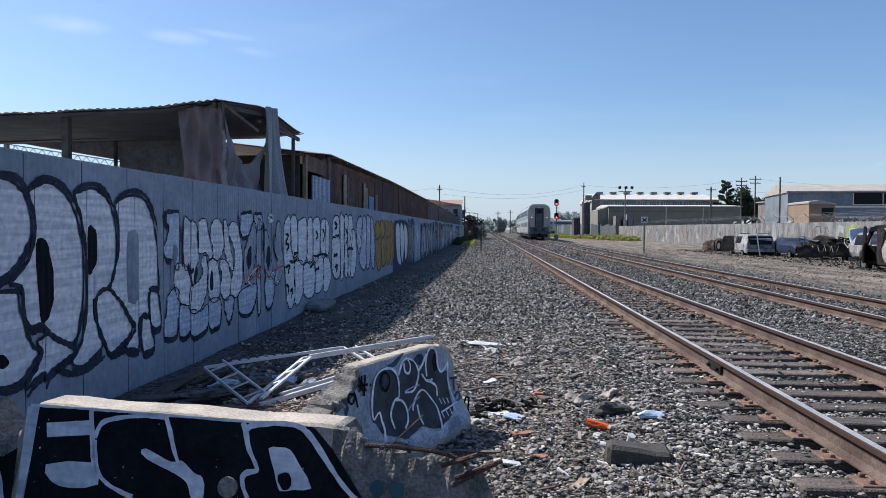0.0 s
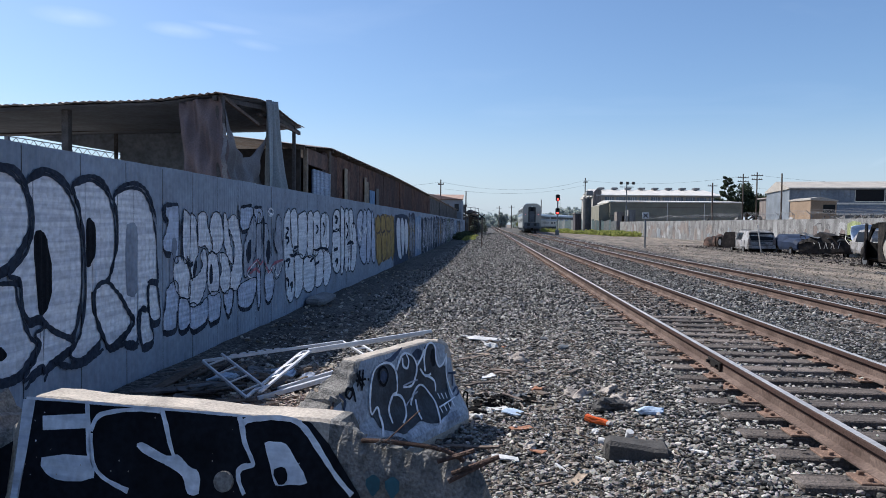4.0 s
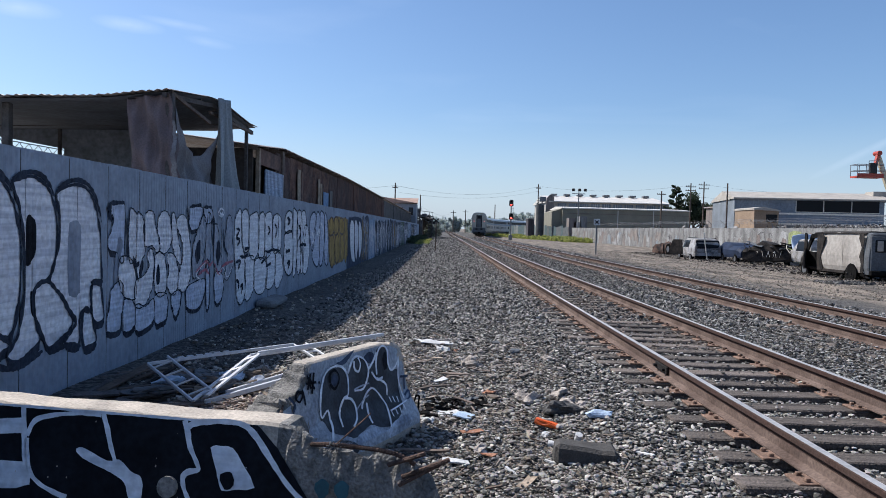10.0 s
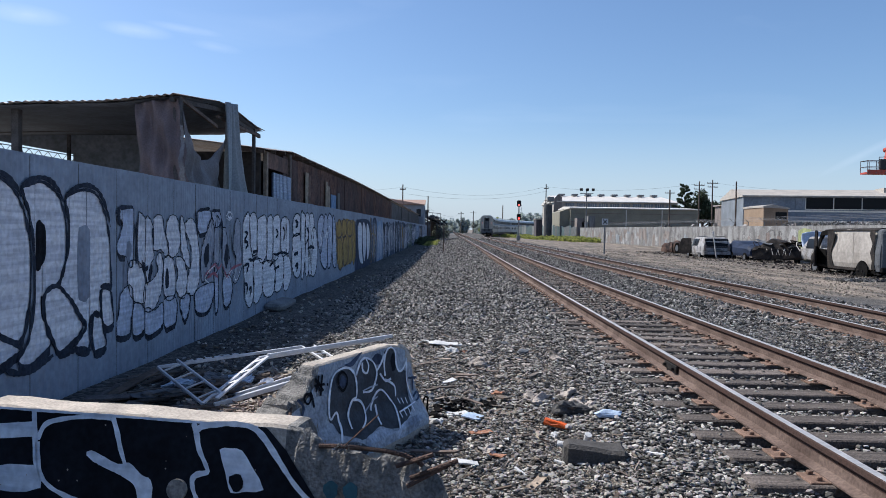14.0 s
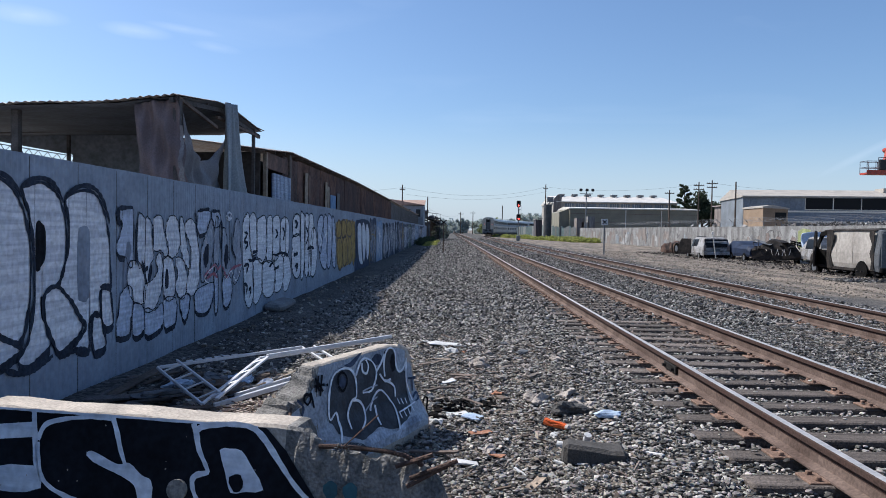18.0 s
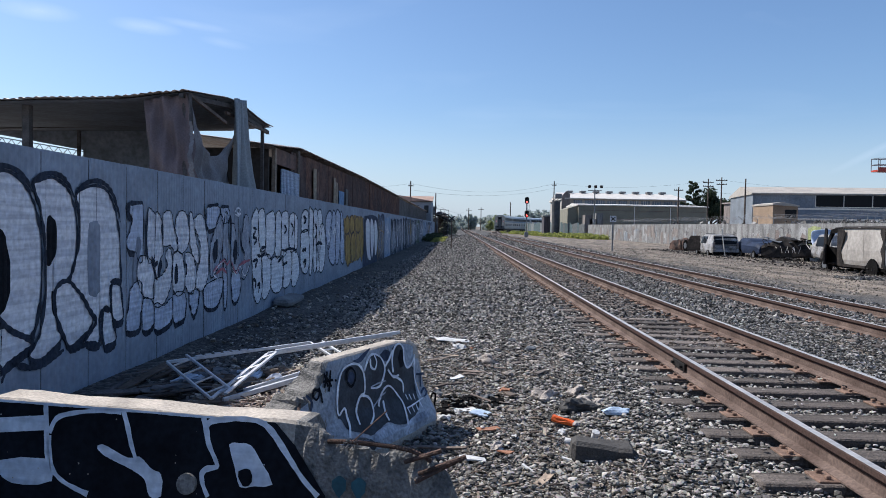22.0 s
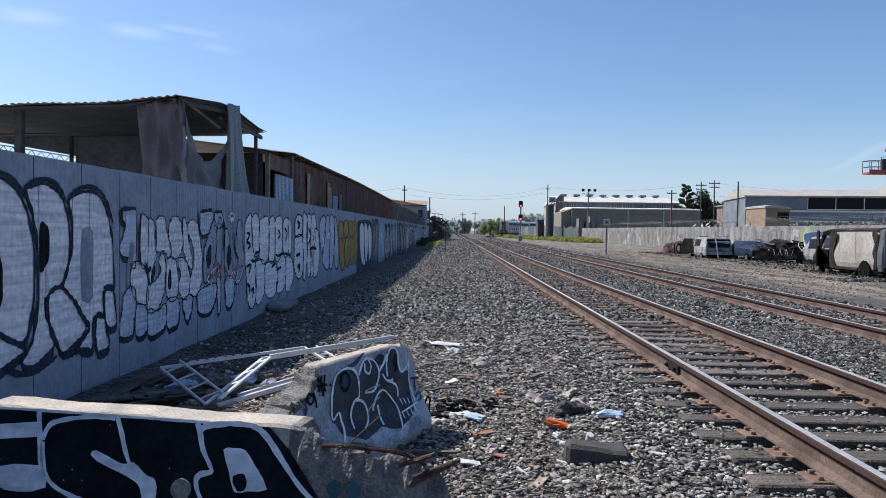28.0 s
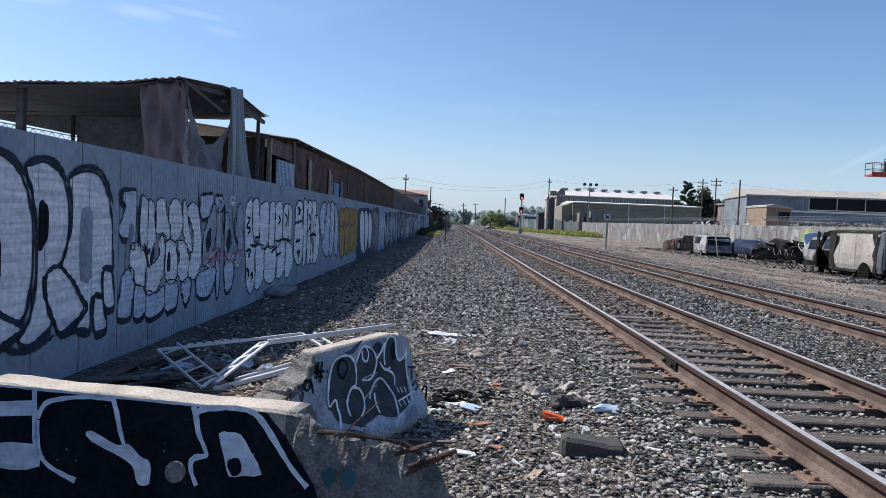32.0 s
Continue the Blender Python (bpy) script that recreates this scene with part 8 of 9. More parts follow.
for x in (41.4, 44.4):
    for y in (63.6, 66.4):
        b = BM()
        rod(b, (x, y - 0.2, 0.1), (x, y + 0.2, 0.1), 0.48, n=18)
        part("wheel", b, M_BLACK_CHAR, lift)

# scrap heaped behind the wall
def heap(n, lo, hi, base, top, size, seed, material, label):
    rng = random.Random(seed)
    bm_v, bm_f = [], []
    for k in range(n):
        x, y = rng.uniform(lo[0], hi[0]), rng.uniform(lo[1], hi[1])
        z = base + (top - base) * rng.random()
        m = pose(x, y, z, rng.uniform(0, 90), rng.uniform(0, 90), rng.uniform(0, 90))
        s = [size * rng.uniform(0.2, 1) for _ in range(3)]
        i = len(bm_v)
        bm_v += [m @ Vector((a * s[0], b_ * s[1], c * s[2])) for a in (-1, 1) for b_ in (-1, 1) for c in (-1, 1)]
        bm_f += [tuple(i + q for q in fc) for fc in ((0, 1, 3, 2), (4, 6, 7, 5), (0, 4, 5, 1), (2, 3, 7, 6), (0, 2, 6, 4), (1, 5, 7, 3))]
    return tagged(mesh_part("scrap_heap", bm_v, bm_f, material), label, "scrap", kind="stuff")


M_SCRAPMIX = island_mat("mixed_scrap", (0.04, 0.038, 0.037), (0.5, 0.48, 0.46), 0.9, 0.3)
heap(5200, (31, 44), (42, 70), 1.3, 2.5, 0.075, 3, M_SCRAPMIX, "pale heap of mixed scrap behind the wall")
heap(500, (27.5, 32), (98, 125), -0.3, 2.5, 0.25, 4, M_SCRAPMIX, "pale heap of mixed scrap behind the wall")
heap(3500, (16.6, 23.5), (33, 64), -0.38, -0.34, 0.06, 5, M_BURNT, "charred debris scattered round the wrecks")
heap(420, (17.1, 17.5), (29.2, 31.2), -0.38, -0.08, 0.07, 8, M_BURNT, "charred scraps below the wheel arch")
heap(1100, (16.6, 18.4), (28.6, 34.6), -0.38, -0.3, 0.055, 6, M_BURNT, "charred debris heaped below the van")
heap(1300, (19.2, 22.6), (39.5, 47.0), -0.38, -0.28, 0.055, 7, M_BURNT, "charred debris heaped round the crushed car")


# ---- train ----
M_TRAIN = mat("brushed_train_steel", (0.45, 0.455, 0.445), 0.4, 0.35, var=0.12, size=0.8, fine=6, bump=0.05)
M_TRAINEND = mat("train_end_paint", (0.44, 0.425, 0.375), 0.55, 0.3, var=0.2, size=1.0, fine=8, bump=0.05)
# Paler and bluer than the body: the sky's reflection is in the colour
M_CARROOF = mat("sky_pale_car_roof", (0.58, 0.62, 0.62), 0.35, 0.3, var=0.1, size=1, fine=8, bump=0.02)
M_STRIPE = mat("pale_blue_stripe", (0.22, 0.30, 0.40), 0.5, 0.2, var=0.15, size=1, fine=8, bump=0.0)
M_PAPERWHITE = mat("white_lamp_cover", (0.7, 0.7, 0.68), 0.4, var=0.1, size=4, fine=20, bump=0.0)
M_BANDPAINT = mat("dark_window_band", (0.06, 0.075, 0.10), 0.35, 0.2, var=0.15, size=1, fine=8, bump=0.0)
M_MARKER = glow("tail_lamp_red", (1.0, 0.25, 0.2), 1.1)


def outline(w, h):
    """The bilevel car's rounded section."""
    half = [(w * 0.94, 0.75), (w, 0.95), (w, h - 1.05), (w * 0.95, h - 0.6), (w * 0.82, h - 0.26), (w * 0.6, h - 0.07), (w * 0.3, h)]
    return half + [(-x, z) for x, z in half[::-1]]


def make_car():
    c = thing("passenger_car", "silver bilevel passenger train car", "train car", None, "cars of the train")
    b = BM()
    prism(b, outline(1.55, 4.85), 0.25, 25.6)
    part("body", b, M_TRAIN, c)
    b = BM()
    prism(b, outline(1.52, 4.8), 0.0, 0.25)
    end = part("end_wall", b, M_TRAINEND, c)
    part("end_door", span(BM(), (-0.6, -0.05, 1.75), (0.6, 0.0, 4.3), 0.04), M_DARK, end)
    part("door_leaf", span(BM(), (-0.42, -0.08, 1.8), (0.42, -0.05, 3.55), 0.02), M_GREYPAINT, end)
    part("end_panel", span(BM(), (-1.25, -0.06, 1.12), (1.25, 0.0, 1.72), 0.03), M_GREYPAINT, end)
    part("hose_box", span(BM(), (-0.75, -0.16, 1.2), (-0.3, -0.06, 1.6), 0.03), M_DARK, end)
    part("hose_box", span(BM(), (0.3, -0.16, 1.2), (0.75, -0.06, 1.6), 0.03), M_DARK, end)
    part("roof_lamp", span(BM(), (-0.14, -0.1, 4.32), (0.14, 0.0, 4.48), 0.02), M_PAPERWHITE, end)
    part("door_window", span(BM(), (-0.25, -0.1, 3.62), (0.25, -0.05, 4.1), 0.02), M_WIN, end)
    for x in (-1.05, 1.05):
        b = BM()
        rod(b, (x, 0.0, 3.05), (x, -0.08, 3.05), 0.075, n=12)
        part("tail_lamp", b, M_MARKER, end)
        part("grab_rail", rod(BM(), (x * 1.25, -0.06, 1.2), (x * 1.25, -0.06, 2.4), 0.025), M_STEEL, end)
    part("end_sill", span(BM(), (-1.45, -0.1, 0.72), (1.45, 0.1, 1.12), 0.05), M_GREYPAINT, c)
    cp = part("coupler", span(BM(), (-0.2, -0.75, 0.5), (0.2, 0.1, 0.85), 0.06), M_BLACK_CHAR, c)
    for x in (-0.75, 0.75):
        part("brake_hose", tube(BM(), [(x * 0.6, -0.05, 0.75), (x * 0.6, -0.22, 0.5), (x * 0.5, -0.3, 0.38)], 0.035), M_BLACK_CHAR, cp)
    for x in (-1.3, 1.3):
        st = part("corner_step", span(BM(), (x - 0.16, -0.12, 0.28), (x + 0.16, 0.12, 0.36), 0.02), M_STEEL, c)
        part("step_hanger", span(span(BM(), (x - 0.16, -0.02, 0.36), (x - 0.12, 0.02, 0.75)), (x + 0.12, -0.02, 0.36), (x + 0.16, 0.02, 0.75)), M_STEEL, st)
    roof_ = BM()
    prism(roof_, [(1.29, 4.6), (0.95, 4.8), (0.47, 4.875), (-0.47, 4.875), (-0.95, 4.8), (-1.29, 4.6), (-1.27, 4.58), (1.27, 4.58)], 0.3, 25.5)
    rf = part("roof", roof_, M_CARROOF, c, "pale ribbed roof")
    for k in range(24):
        part("roof_rib", span(BM(), (-0.9, 0.9 + k * 1.02, 4.86), (0.9, 0.96 + k * 1.02, 4.9)), M_CARROOF, rf)
    for s in (-1, 1):
        for z0, z1, n in ((3.35, 4.05, 14), (1.75, 2.4, 9)):
            for k in range(n):
                y0 = 1.4 + k * (22.6 / n)
                wdt = 22.6 / n * (0.82 if z0 > 3 else 0.5)
                b = span(BM(), (s * 1.545, y0, z0), (s * 1.565, y0 + wdt, z1), 0.008)
                part("window", b, M_WIN, c)
        part("stripe", span(BM(), (s * 1.55, 0.4, 2.82), (s * 1.558, 25.5, 3.2)), M_STRIPE, c)
        part("window_band", span(BM(), (s * 1.548, 0.9, 3.28), (s * 1.556, 25.0, 4.1)), M_BANDPAINT, c)
        part("door", span(BM(), (s * 1.545, 12.2, 1.0), (s * 1.57, 13.3, 2.9), 0.01), M_TRAINEND, c)
    part("underframe", span(BM(), (-1.3, 0.6, 0.35), (1.3, 25.2, 0.78)), M_DARK, c)
    for y in (3.7, 22.0):
        t = part("truck", span(BM(), (-1.15, y - 1.6, 0.28), (1.15, y + 1.6, 0.62), 0.05), M_BLACK_CHAR, c)
        for dy in (-1.25, 1.25):
            for x in (-0.75, 0.75):
                b = BM()
                rod(b, (x - 0.07, y + dy, 0.46), (x + 0.07, y + dy, 0.46), 0.46, n=18)
                part("wheel", b, M_BURNT, t)
    return c


car = make_car()
train = [car] + [copy_thing(car, Matrix.Identity(4)) for _ in range(6)]

# ---- loose things on the ground ----
fr = thing("metal_bed_frame", "bent white metal ladder-like bed frame", "metal frame")


def ladder(name, a, b, width, rungs, r=0.010, wide=0.022, high=0.028):
    a, b, w = Vector(a), Vector(b), Vector(width)
    bm = BM()
    bar(bm, a, b, wide, high, 0.004)
    bar(bm, a + w, b + w, wide, high, 0.004)
    ob = part(name, bm, M_WHITE_METAL, fr)
    for k in range(rungs):
        t = (k + 0.5) / rungs
        p = a.lerp(b, t)
        part("rung", rod(BM(), p, p + w, r, n=6), M_WHITE_METAL, ob)
    return ob


ladder("side_ladder", (-2.93, 7.15, -0.08), (-2.22, 6.42, -0.26), (0.16, 0.1, 0.06), 4)
ladder("leg_ladder", (-2.22, 6.42, -0.26), (-1.94, 7.3, 0.0), (0.13, 0.0, 0.05), 4, 0.014, 0.038, 0.02)
ladder("top_ladder", (-1.94, 7.3, 0.0), (-0.75, 8.4, 0.06), (0.1, -0.06, 0.04), 3, 0.011, 0.03, 0.038)
b = BM()
bar(b, (-2.93, 7.15, -0.08), (-1.7, 8.3, -0.04), 0.028, 0.032, 0.004)
part("long_rail", b, M_WHITE_METAL, fr)
b = BM()
bar(b, (-2.12, 6.45, -0.28), (-1.2, 7.3, -0.12), 0.04, 0.045, 0.004)
bar(b, (-2.02, 6.75, -0.26), (-1.1, 7.6, -0.08), 0.03, 0.05, 0.004)
part("lower_rail", b, M_WHITE_METAL, fr)
ladder("end_ladder", (-1.7, 8.3, -0.04), (-1.35, 7.95, -0.15), (0.12, 0.1, 0.0), 3)
rng = random.Random(2)
for k in range(6):
    p = Vector((-2.93, 7.15, -0.06)).lerp(Vector((-1.7, 8.3, -0.02)), 0.2 + k * 0.06)
    part("clip", box(BM(), (0.07, 0.03, 0.02), Matrix.Translation(p) @ pose(0, 0, 0, 0, 0, 40), 0.004), M_WHITE_METAL, fr)


def loose(name, label, category, bm, material, m, smooth=False, group=""):
    ob = obj(name, bm, material, smooth=smooth)
    ob.matrix_basis = m
    return tagged(ob, label, category, group)


def lump(size, seed, rough=0.25, sub=2):
    b = BM()
    bmesh.ops.create_icosphere(b, subdivisions=sub, radius=0.5)
    for v in b.verts:
        v.co *= 1 + rough * noise.noise(v.co * 2.2 + Vector((seed, seed * 2, 0)))
        v.co = Vector((v.co.x * size[0], v.co.y * size[1], v.co.z * size[2]))
    return b


M_ORANGE = mat("orange_plastic", (0.72, 0.13, 0.02), 0.4, var=0.2, size=8, fine=60, bump=0.1)
M_PAPER = mat("dirty_white_litter", (0.62, 0.62, 0.62), 0.8, var=0.25, size=8, fine=50, bump=0.4)
M_PALEBLUE_LITTER = mat("pale_blue_litter", (0.42, 0.52, 0.66), 0.6, var=0.25, size=8, fine=50, bump=0.3)
M_CLOTH = mat("dirty_cloth", (0.44, 0.39, 0.35), 0.95, var=0.35, size=7, fine=60, bump=0.7)
M_CLAY = mat("terracotta_scrap", (0.36, 0.17, 0.10), 0.85, var=0.3, size=9, fine=60, bump=0.4)

# rusty conveyor and bins past the end of the fence
M_SCRAPSTEEL = mat("slate_scrap_metal", (0.15, 0.15, 0.155), 0.7, 0.2, var=0.5, size=1.2, fine=9, bump=0.2, tint=(0.07, 0.06, 0.058))
conv = thing("scrap_conveyor", "dark rusty conveyor frame and bins past the fence", "conveyor", pose(-3.6, 126, -0.38))
part("bin", span(BM(), (-1.6, 0.0, 0.0), (0.2, 2.2, 3.0), 0.08), M_SCRAPSTEEL, conv, "dark steel bin")
part("bin", span(BM(), (0.0, 2.8, 0.0), (1.9, 5.0, 3.5), 0.08), M_POLE, conv, "rust-brown steel bin")
hop = part("hopper", prism(BM(), [(-1.5, 3.9), (-0.4, 3.9), (-0.1, 5.1), (-1.8, 5.1)], 0.6, 2.2), M_SCRAPSTEEL, conv, "sheet-metal feed hopper")
part("hopper_rim", span(BM(), (-1.9, 0.5, 5.1), (0.0, 2.3, 5.22)), M_PALEROOF, hop)
deck = part("deck", span(BM(), (-2.2, 0.2, 3.7), (2.0, 2.6, 3.85)), M_SCRAPSTEEL, conv, "walkway deck")
for x in (-2.1, -1.2, -0.3, 0.6, 1.4, 2.0):
    part("rail_post", rod(BM(), (x, 0.2, 3.85), (x, 0.2, 4.75 - 0.12 * x), 0.04, n=6), M_SCRAPSTEEL, deck)
part("hand_rail", rod(BM(), (-2.2, 0.2, 4.98), (2.1, 0.2, 4.5), 0.045, n=6), M_SCRAPSTEEL, deck)
for z0, z1, y0 in ((2.6, 4.6, 0.4), (1.4, 4.0, 4.2)):
    for dx in (-0.4, 0.4):
        part("conveyor_rail", bar(BM(), (-2.0 + dx, y0, z1), (2.4 + dx, y0 + 2.0, z0), 0.1, 0.2), M_SCRAPSTEEL, conv)
    for k in range(9):
        u = k / 8
        z = z1 + (z0 - z1) * u
        part("roller", rod(BM(), (-2.4 + 4.4 * u, y0 + 2.0 * u, z), (-1.6 + 4.4 * u, y0 + 2.0 * u, z), 0.11), M_DARK, conv)
for x, y, h in ((-2.0, 0.5, 4.6), (-0.4, 1.2, 4.3), (1.2, 2.0, 3.9), (1.9, 0.3, 3.8), (0.8, 6.0, 3.6), (-1.2, 4.4, 3.2)):
    part("frame_post", bar(BM(), (x, y, 0), (x + 0.15, y, h), 0.14, 0.14), M_SCRAPSTEEL, conv)
    part("frame_brace", bar(BM(), (x, y, h * 0.3), (x + 0.9, y + 0.4, h * 0.85), 0.08, 0.1), M_SCRAPSTEEL, conv)
for x, y, z, q in ((-0.9, 1.0, 3.85, 0.4), (0.5, 1.2, 3.85, 0.55), (1.3, 1.6, 3.85, 0.35), (0.6, 3.6, 3.5, 0.6), (1.3, 3.4, 3.5, 0.5)):
    part("scrap_heap", crumple(lump((q * 1.6, q * 1.4, q), int(x * 10 + 40), 0.5, 3), 0.12, int(z * 10), 3), M_SCRAPSTEEL, conv).matrix_basis = Matrix.Translation((x, y, z + q * 0.3))

g = lambda x, y: ground_z(x, y)
b = BM()
box(b, (0.40, 0.2, 0.14), None, 0.025)
bmesh.ops.subdivide_edges(b, edges=[e for e in b.edges if e.calc_length() > 0.08], cuts=3, use_grid_fill=True)
crumple(b, 0.012, 2, 6)
loose("concrete_block", "dark weathered concrete block on the ballast", "block", b, mat("dark_block", (0.075, 0.07, 0.066), 0.95, var=0.35, size=12, fine=70, bump=0.5), pose(1.08, 5.11, g(1.08, 5.11) + 0.045, 0, 4, -6) @ Matrix.Diagonal((1.12, 1.1, 1.1, 1)))
b = BM()
rod(b, (-0.08, 0, 0), (0.08, 0, 0), 0.045, 0.03, 12)
bmesh.ops.subdivide_edges(b, edges=b.edges[:], cuts=2)
for q in b.verts:
    q.co.z *= 0.6
crumple(b, 0.018, 3, 14)
loose("dark_cap", "crumpled dark grey cloth cap on the ballast", "cloth", crumple(crumple(lump((0.34, 0.2, 0.12), 9, 0.6, 3), 0.05, 9, 8), 0.015, 9, 26), mat("dark_grey_cloth", (0.085, 0.082, 0.08), 0.95, var=0.35, size=9, fine=60, bump=0.6), pose(1.13, 6.36, g(1.13, 6.36) + 0.05, 0, 6, 20))
loose("orange_bottle", "crushed orange plastic bottle", "litter", b, M_ORANGE, pose(0.93, 5.94, g(0.93, 5.94) + 0.055, 0, 8, -25) @ Matrix.Diagonal((1.25, 1.25, 1.25, 1)))
loose("plastic_bag", "crumpled pale blue plastic bag", "litter", lump((0.28, 0.16, 0.09), 4, 0.5), M_PALEBLUE_LITTER, pose(1.4, 6.09, g(1.4, 6.09) + 0.05, 0, 0, 10) @ Matrix.Diagonal((0.85, 0.8, 0.8, 1)))
b = BM()
rod(b, (0, 0, 0), (0, 0, 0.11), 0.035, 0.042, 14)
loose("paper_cup", "white paper cup beside the block", "litter", b, M_PAPER, pose(1.09, 5.48, g(1.09, 5.48) + 0.02, 25, 10, 0) @ Matrix.Diagonal((0.7, 0.7, 0.7, 1)))
b = BM()
rod(b, (0, 0, 0), (0.12, 0, 0), 0.035, 0.042, 14)
loose("paper_cup", "white paper cup lying on the ballast", "litter", b, M_PAPER, pose(0.95, 5.42, g(0.95, 5.42) + 0.03, 0, 0, 160) @ Matrix.Diagonal((0.75, 0.7, 0.7, 1)))
for x, y, s, sd in ((0.91, 6.93, (0.34, 0.22, 0.12), 1), (1.18, 7.03, (0.3, 0.2, 0.13), 2), (1.24, 6.58, (0.36, 0.25, 0.12), 3), (0.4, 8.81, (0.26, 0.2, 0.2), 5)):
    loose("dirty_rag", "dirty crumpled cloth on the ballast", "rag", crumple(crumple(lump((s[0] * 0.75, s[1] * 0.75, s[2] * 0.6), sd, 0.8, 4), 0.05, sd, 13), 0.02, sd, 30), M_CLOTH, pose(x, y, g(x, y) + s[2] * 0.35, 0, 0, sd * 40), True)
for x, y, l, w, a, m in ((0.08, 10.5, 1.2, 0.42, 12, M_PAPER), (-0.25, 10.75, 0.4, 0.14, -20, M_PAPER), (-0.1, 9.2, 0.5, 0.06, 5, M_PALE_WOOD), (0.2, 8.2, 0.6, 0.1, 160, M_TIMBER), (0.0, 7.9, 0.35, 0.12, 30, M_PAPER),
                         (0.35, 6.9, 0.7, 0.05, 150, M_TIMBER), (0.5, 8.5, 0.45, 0.08, -15, M_TIMBER), (0.9, 5.05, 0.4, 0.03, -35, M_PAPER), (0.3, 5.9, 0.3, 0.12, 20, M_CLAY), (-0.2, 8.9, 0.6, 0.07, 40, M_TIMBER),
                         (0.1, 6.5, 0.34, 0.16, 15, M_PAPER), (0.25, 6.35, 0.26, 0.2, -20, M_PALEBLUE_LITTER), (0.62, 4.75, 0.32, 0.1, 60, M_PALE_WOOD), (0.4, 5.3, 0.24, 0.08, -50, M_CLAY), (1.5, 5.05, 0.3, 0.03, -60, M_PAPER),
                         (0.55, 4.95, 0.26, 0.03, -55, M_PAPER), (0.15, 5.15, 0.3, 0.1, 0, M_PAPER)):
    l, w = l * 0.6, w * 0.7
    b = box(BM(), (l, w, 0.009))
    bmesh.ops.subdivide_edges(b, edges=[e for e in b.edges if e.calc_length() > 0.02], cuts=4, use_grid_fill=True)
    crumple(b, 0.03, y * 5, 5)
    loose("scrap_board", "loose strip of board or litter on the ballast", "scrap", crumple(b, 0.008, x * 9, 9), m, pose(x, y, g(x, y) + 0.035, random.Random(x * 7).uniform(-6, 6), random.Random(y).uniform(-6, 6), a), group="scattered boards")
b = BM()
box(b, (0.36, 0.95, 0.14), None, 0.045)
bmesh.ops.subdivide_edges(b, edges=[e for e in b.edges if e.calc_length() > 0.1], cuts=5, use_grid_fill=True)
loose("foam_cushion", "flat grey foam cushion lying below the fence", "cushion", crumple(b, 0.03, 4, 3), mat("grey_foam", (0.21, 0.215, 0.225), 0.9, var=0.3, size=4, fine=40, bump=0.2), pose(-3.48, 14.75, -0.25, 4, 6, -9))

# crumpled scraps between the barrier and the track
rng = random.Random(61)
for k in range(22):
    x, y = rng.uniform(-0.2, 1.5), rng.uniform(5.0, 10.5)
    s = rng.uniform(0.07, 0.17)
    b = crumple(crumple(lump((s, s * rng.uniform(0.5, 0.9), s * 0.3), k, 0.7, 3), s * 0.25, k, 14), s * 0.1, k, 40)
    loose("paper_scrap", "small crumpled scrap of litter on the ballast", "litter", b, rng.choice((M_PAPER, M_CLOTH, M_CLOTH, M_CLAY, M_GREYPAINT)), pose(x, y, g(x, y) + s * 0.25, 0, 0, rng.uniform(0, 180)), group="scattered scraps")
for k in range(12):
    x, y = rng.uniform(-0.3, 1.5), rng.uniform(5.2, 11.5)
    b = box(BM(), (rng.uniform(0.2, 0.6), rng.uniform(0.03, 0.07), 0.015))
    bmesh.ops.subdivide_edges(b, edges=[e for e in b.edges if e.calc_length() > 0.1], cuts=4)
    loose("broken_stick", "dark broken stick of wood on the ballast", "stick", crumple(b, 0.02, k, 6), rng.choice((M_TIE, M_POLE, M_TIMBER)), pose(x, y, g(x, y) + 0.04, rng.uniform(-8, 8), rng.uniform(-8, 8), rng.uniform(0, 180)), group="scattered sticks")

# boards and trash below the fence
rng = random.Random(15)
for k in range(26):
    l, w = rng.uniform(0.3, 0.9), rng.uniform(0.04, 0.13)
    x, y = -3.0 + rng.uniform(-0.4, 0.9), 7.0 + rng.uniform(-0.6, 1.0)
    b = box(BM(), (l, w, 0.02), None, 0.003)
    loose("broken_board", "broken weathered board in the trash pile", "board", b, rng.choice((M_POLE, M_POLE, M_BURNT, M_DARK_TIMBER)), pose(x, y, -0.35 + 0.003 * k, rng.uniform(-10, 10), rng.uniform(-14, 14), rng.uniform(0, 80)), group="trash pile")
for k in range(16):
    loose("plastic_sheet", "crumpled pale plastic in the trash pile", "litter", crumple(crumple(lump((rng.uniform(0.2, 0.45), rng.uniform(0.12, 0.26), 0.07), k, 0.7, 3), 0.05, k, 9), 0.015, k, 30), rng.choice((M_PALEBLUE_LITTER, M_FADED_SILVER, M_GREYPAINT, M_POLE)), pose(-2.4 + rng.uniform(-0.5, 0.6), 7.2 + rng.uniform(-0.5, 0.6), -0.27, 0, 0, rng.uniform(0, 180)), group="trash pile")


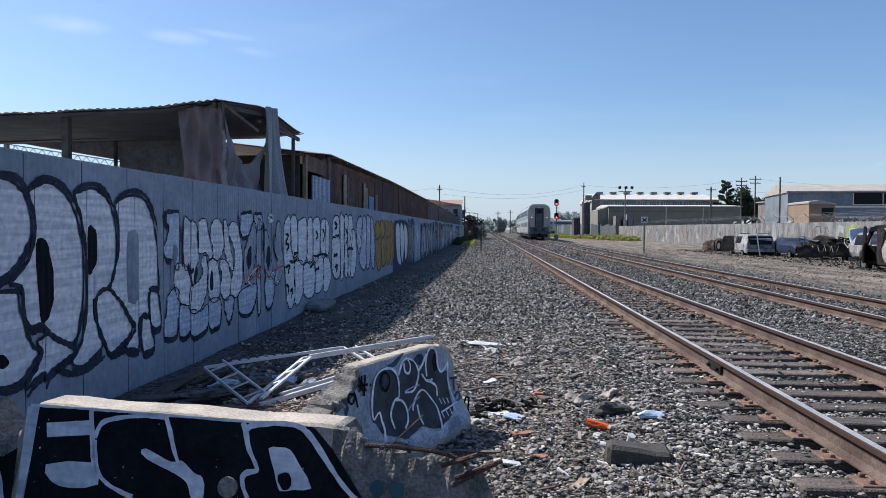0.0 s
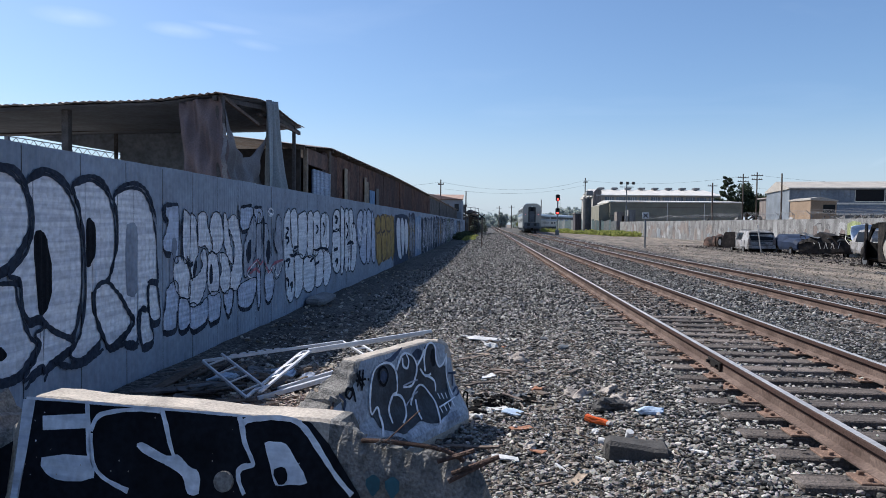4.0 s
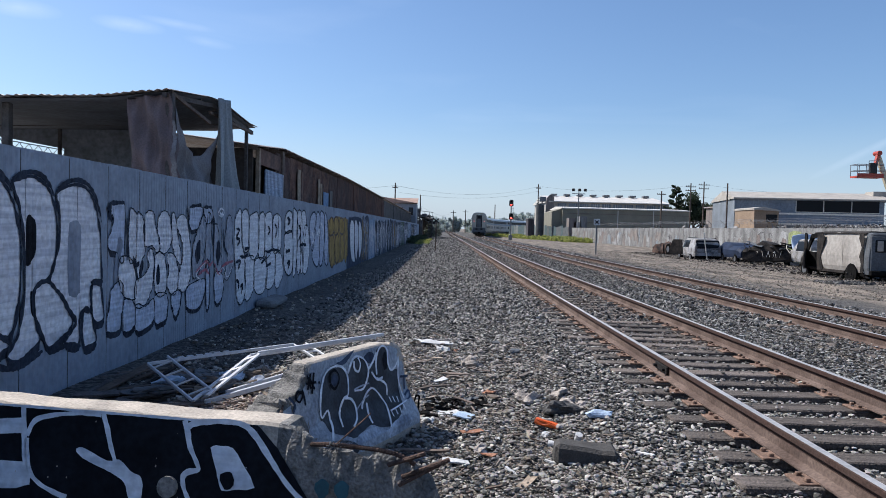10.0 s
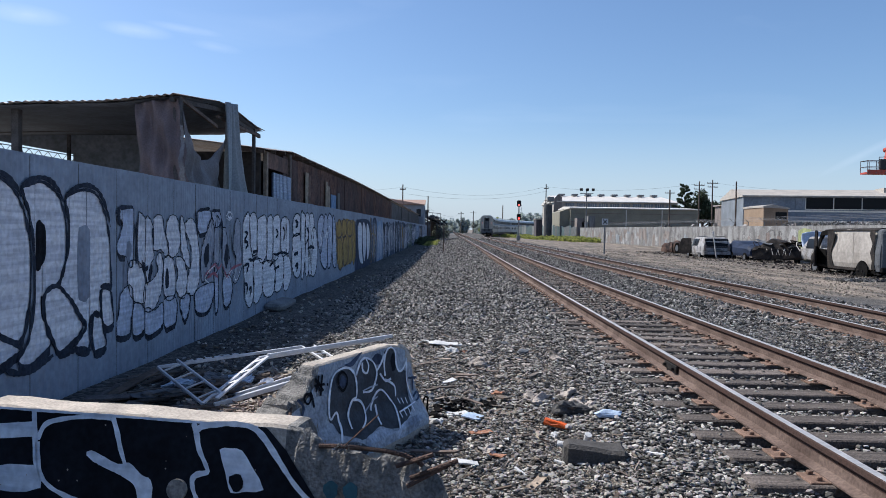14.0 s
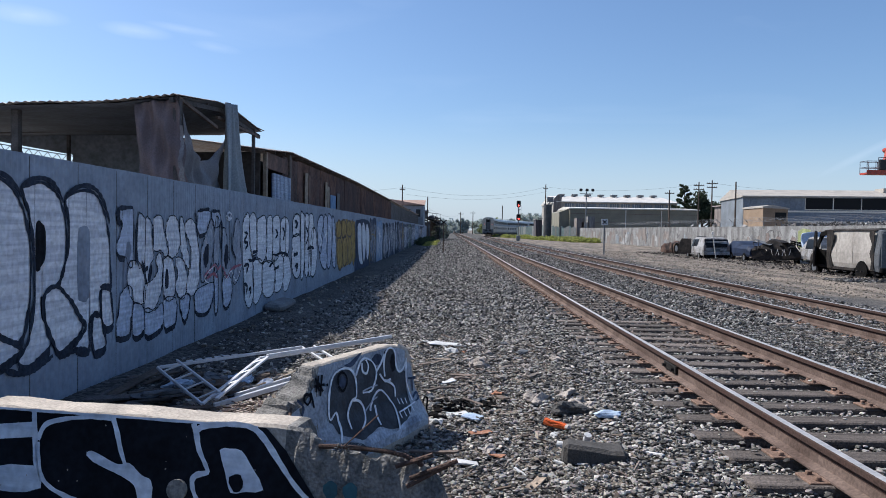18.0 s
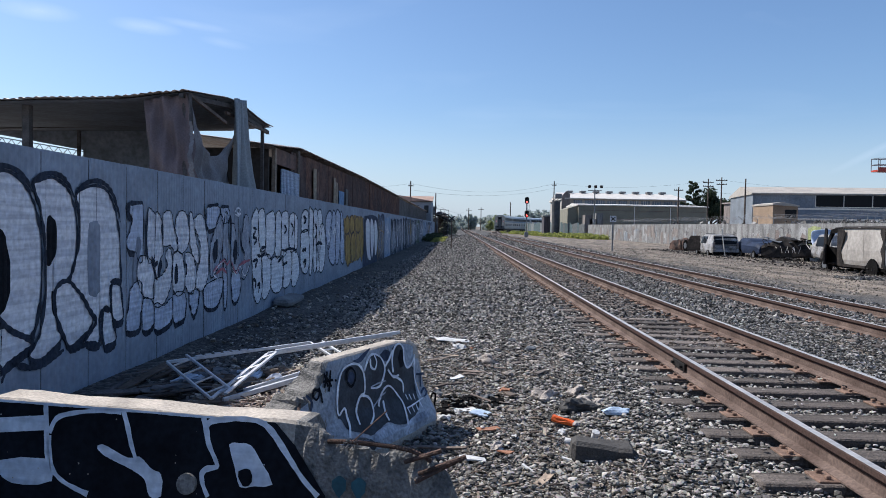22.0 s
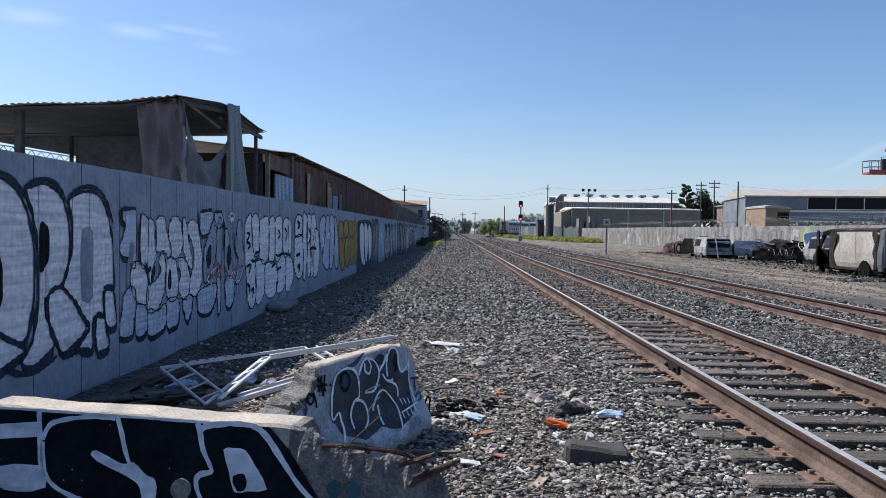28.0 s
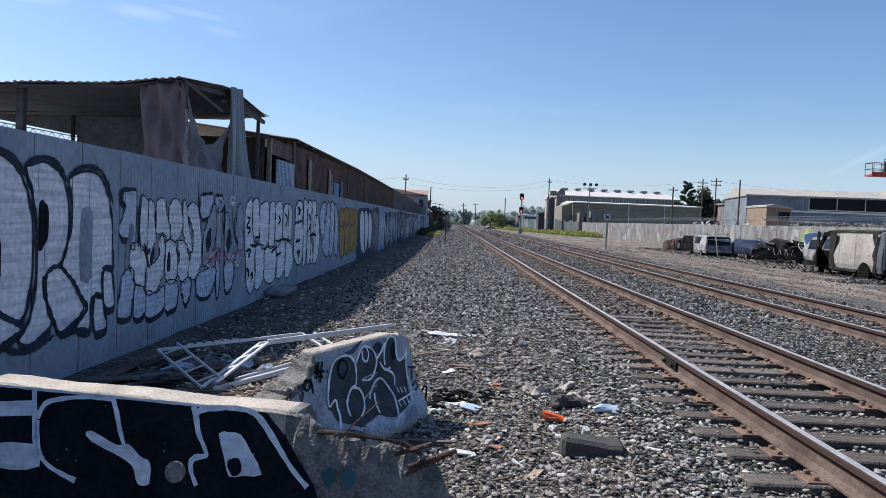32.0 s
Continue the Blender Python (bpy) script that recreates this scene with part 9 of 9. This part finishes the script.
def chips(name, n, area, size, material, label, seed, long=1.0):
    rng = random.Random(seed)
    v, f = [], []
    for k in range(n):
        x, y = rng.uniform(area[0], area[1]), rng.uniform(area[2], area[3])
        m = pose(x, y, ground_z(x, y) + 0.03, rng.uniform(-25, 25), rng.uniform(-25, 25), rng.uniform(0, 180))
        s = [size * rng.uniform(0.4, 1) * long, size * rng.uniform(0.2, 0.6), size * rng.uniform(0.1, 0.35)]
        i = len(v)
        v += [m @ Vector((a * s[0] * rng.uniform(0.7, 1), b_ * s[1], c * s[2])) for a in (-1, 1) for b_ in (-1, 1) for c in (-1, 1)]
        f += [tuple(i + q for q in fc) for fc in ((0, 1, 3, 2), (4, 6, 7, 5), (0, 4, 5, 1), (2, 3, 7, 6), (0, 2, 6, 4), (1, 5, 7, 3))]
    return tagged(mesh_part(name, v, f, material), label, "debris", kind="stuff")


chips("rubble_chips", 900, (-2.6, -0.5, 5.4, 8.4), 0.05, M_RUBBLE, "brick and concrete chips round the bed frame", 1)
def stick_pile(n, centre, reach, seed):
    """A low mound of twigs and slats, each its own way round."""
    rng = random.Random(seed)
    v, f = [], []
    for k in range(n):
        a_, q = rng.uniform(0, 6.28), rng.random() ** 0.6
        x, y = centre[0] + reach[0] * q * math.cos(a_), centre[1] + reach[1] * q * math.sin(a_)
        m = pose(x, y, ground_z(x, y) + 0.02 + 0.13 * (1 - q) * rng.random(), rng.uniform(-14, 14), rng.uniform(-14, 14), rng.uniform(0, 180))
        s = (rng.uniform(0.03, 0.17), rng.uniform(0.004, 0.012), rng.uniform(0.003, 0.009))
        i = len(v)
        v += [m @ Vector((p * s[0], o * s[1], c * s[2])) for p in (-1, 1) for o in (-1, 1) for c in (-1, 1)]
        f += [tuple(i + q_ for q_ in fc) for fc in ((0, 1, 3, 2), (4, 6, 7, 5), (0, 4, 5, 1), (2, 3, 7, 6), (0, 2, 6, 4), (1, 5, 7, 3))]
    return tagged(mesh_part("stick_pile", v, f, M_STICKS), "sunlit pile of brown sticks and pale slats by the barrier", "debris", kind="stuff")


M_ASHMIX = island_mat("ash_and_char", (0.02, 0.02, 0.02), (0.26, 0.25, 0.245), 0.9, 0.2)
M_STICKS = island_mat("stick_pile", (0.13, 0.075, 0.055), (0.62, 0.55, 0.48), 0.9, 0.35)
stick_pile(1500, (-1.55, 6.35), (0.75, 0.6), 21)
stick_pile(700, (-1.1, 7.6), (0.6, 0.8), 22)
chips("wood_splinters", 620, (-2.4, -0.6, 5.4, 8.2), 0.06, M_SCRAP, "wood splinters round the bed frame", 2, 2.4)
chips("rubble_chips", 1300, (-0.6, 1.6, 3.8, 9.5), 0.017, M_RUBBLE, "pale litter and rubble chips on the ballast", 3)
chips("wood_splinters", 260, (-0.6, 1.4, 4.0, 11.0), 0.024, M_SCRAP, "dark splinters on the ballast", 4, 3.0)
chips("rubble_chips", 300, (-3.6, -1.2, 8.0, 26.0), 0.05, M_RUBBLE, "rubble chips on the dirt below the fence", 5)
chips("rubble_chips", 500, (10.5, 24.0, 20.0, 80.0), 0.045, M_RUBBLE, "stones and litter on the dirt of the yard", 6)
strip = thing("plastic_strip", "bent black plastic strip standing in the ballast", "litter", pose(-0.21, 6.45, g(-0.21, 6.45)))
part("loop", tube(BM(), [(-0.02, 0, -0.02), (-0.01, 0, 0.1), (0.015, 0.01, 0.19), (0.045, 0.02, 0.18), (0.035, 0.02, 0.09), (0.05, 0.0, 0.0)], 0.008, 6), M_BLACK_CHAR, strip)
part("torn_end", crumple(crumple(lump((0.22, 0.14, 0.07), 5, 0.7, 3), 0.05, 5, 11), 0.02, 5, 30), M_BLACK_CHAR, strip).matrix_basis = Matrix.Translation((0.1, -0.02, 0.02))
chips("ash_heap", 420, (14.75, 16.4, 26.8, 27.9), 0.13, M_ASHMIX, "heap of ash and charred scraps beside the burnt van", 9)
chips("char_flakes", 60, (-0.1, 0.5, 6.6, 7.1), 0.05, M_BLACK_CHAR, "black charred scraps beside the barrier", 7)


# ---- what moves ----
def motions():
    for k, c in enumerate(train):
        rows = []
        for t in range(0, 33, 1):
            s = 110.3 + 5.05 * t + 25.9 * k
            s = min(s, CUM[-1] - 30 + 0.01 * t)
            p, h = on_curve(s + 3.7)
            q, h2 = on_curve(s + 22.0)
            d = (q - p) / np.hypot(*(q - p))
            a = p - d * 3.7
            rows.append((t, pose(float(a[0]), float(a[1]), 0.0, 0, 0, math.degrees(math.atan2(-d[0], d[1])))))
        walk(c, rows)


motions()
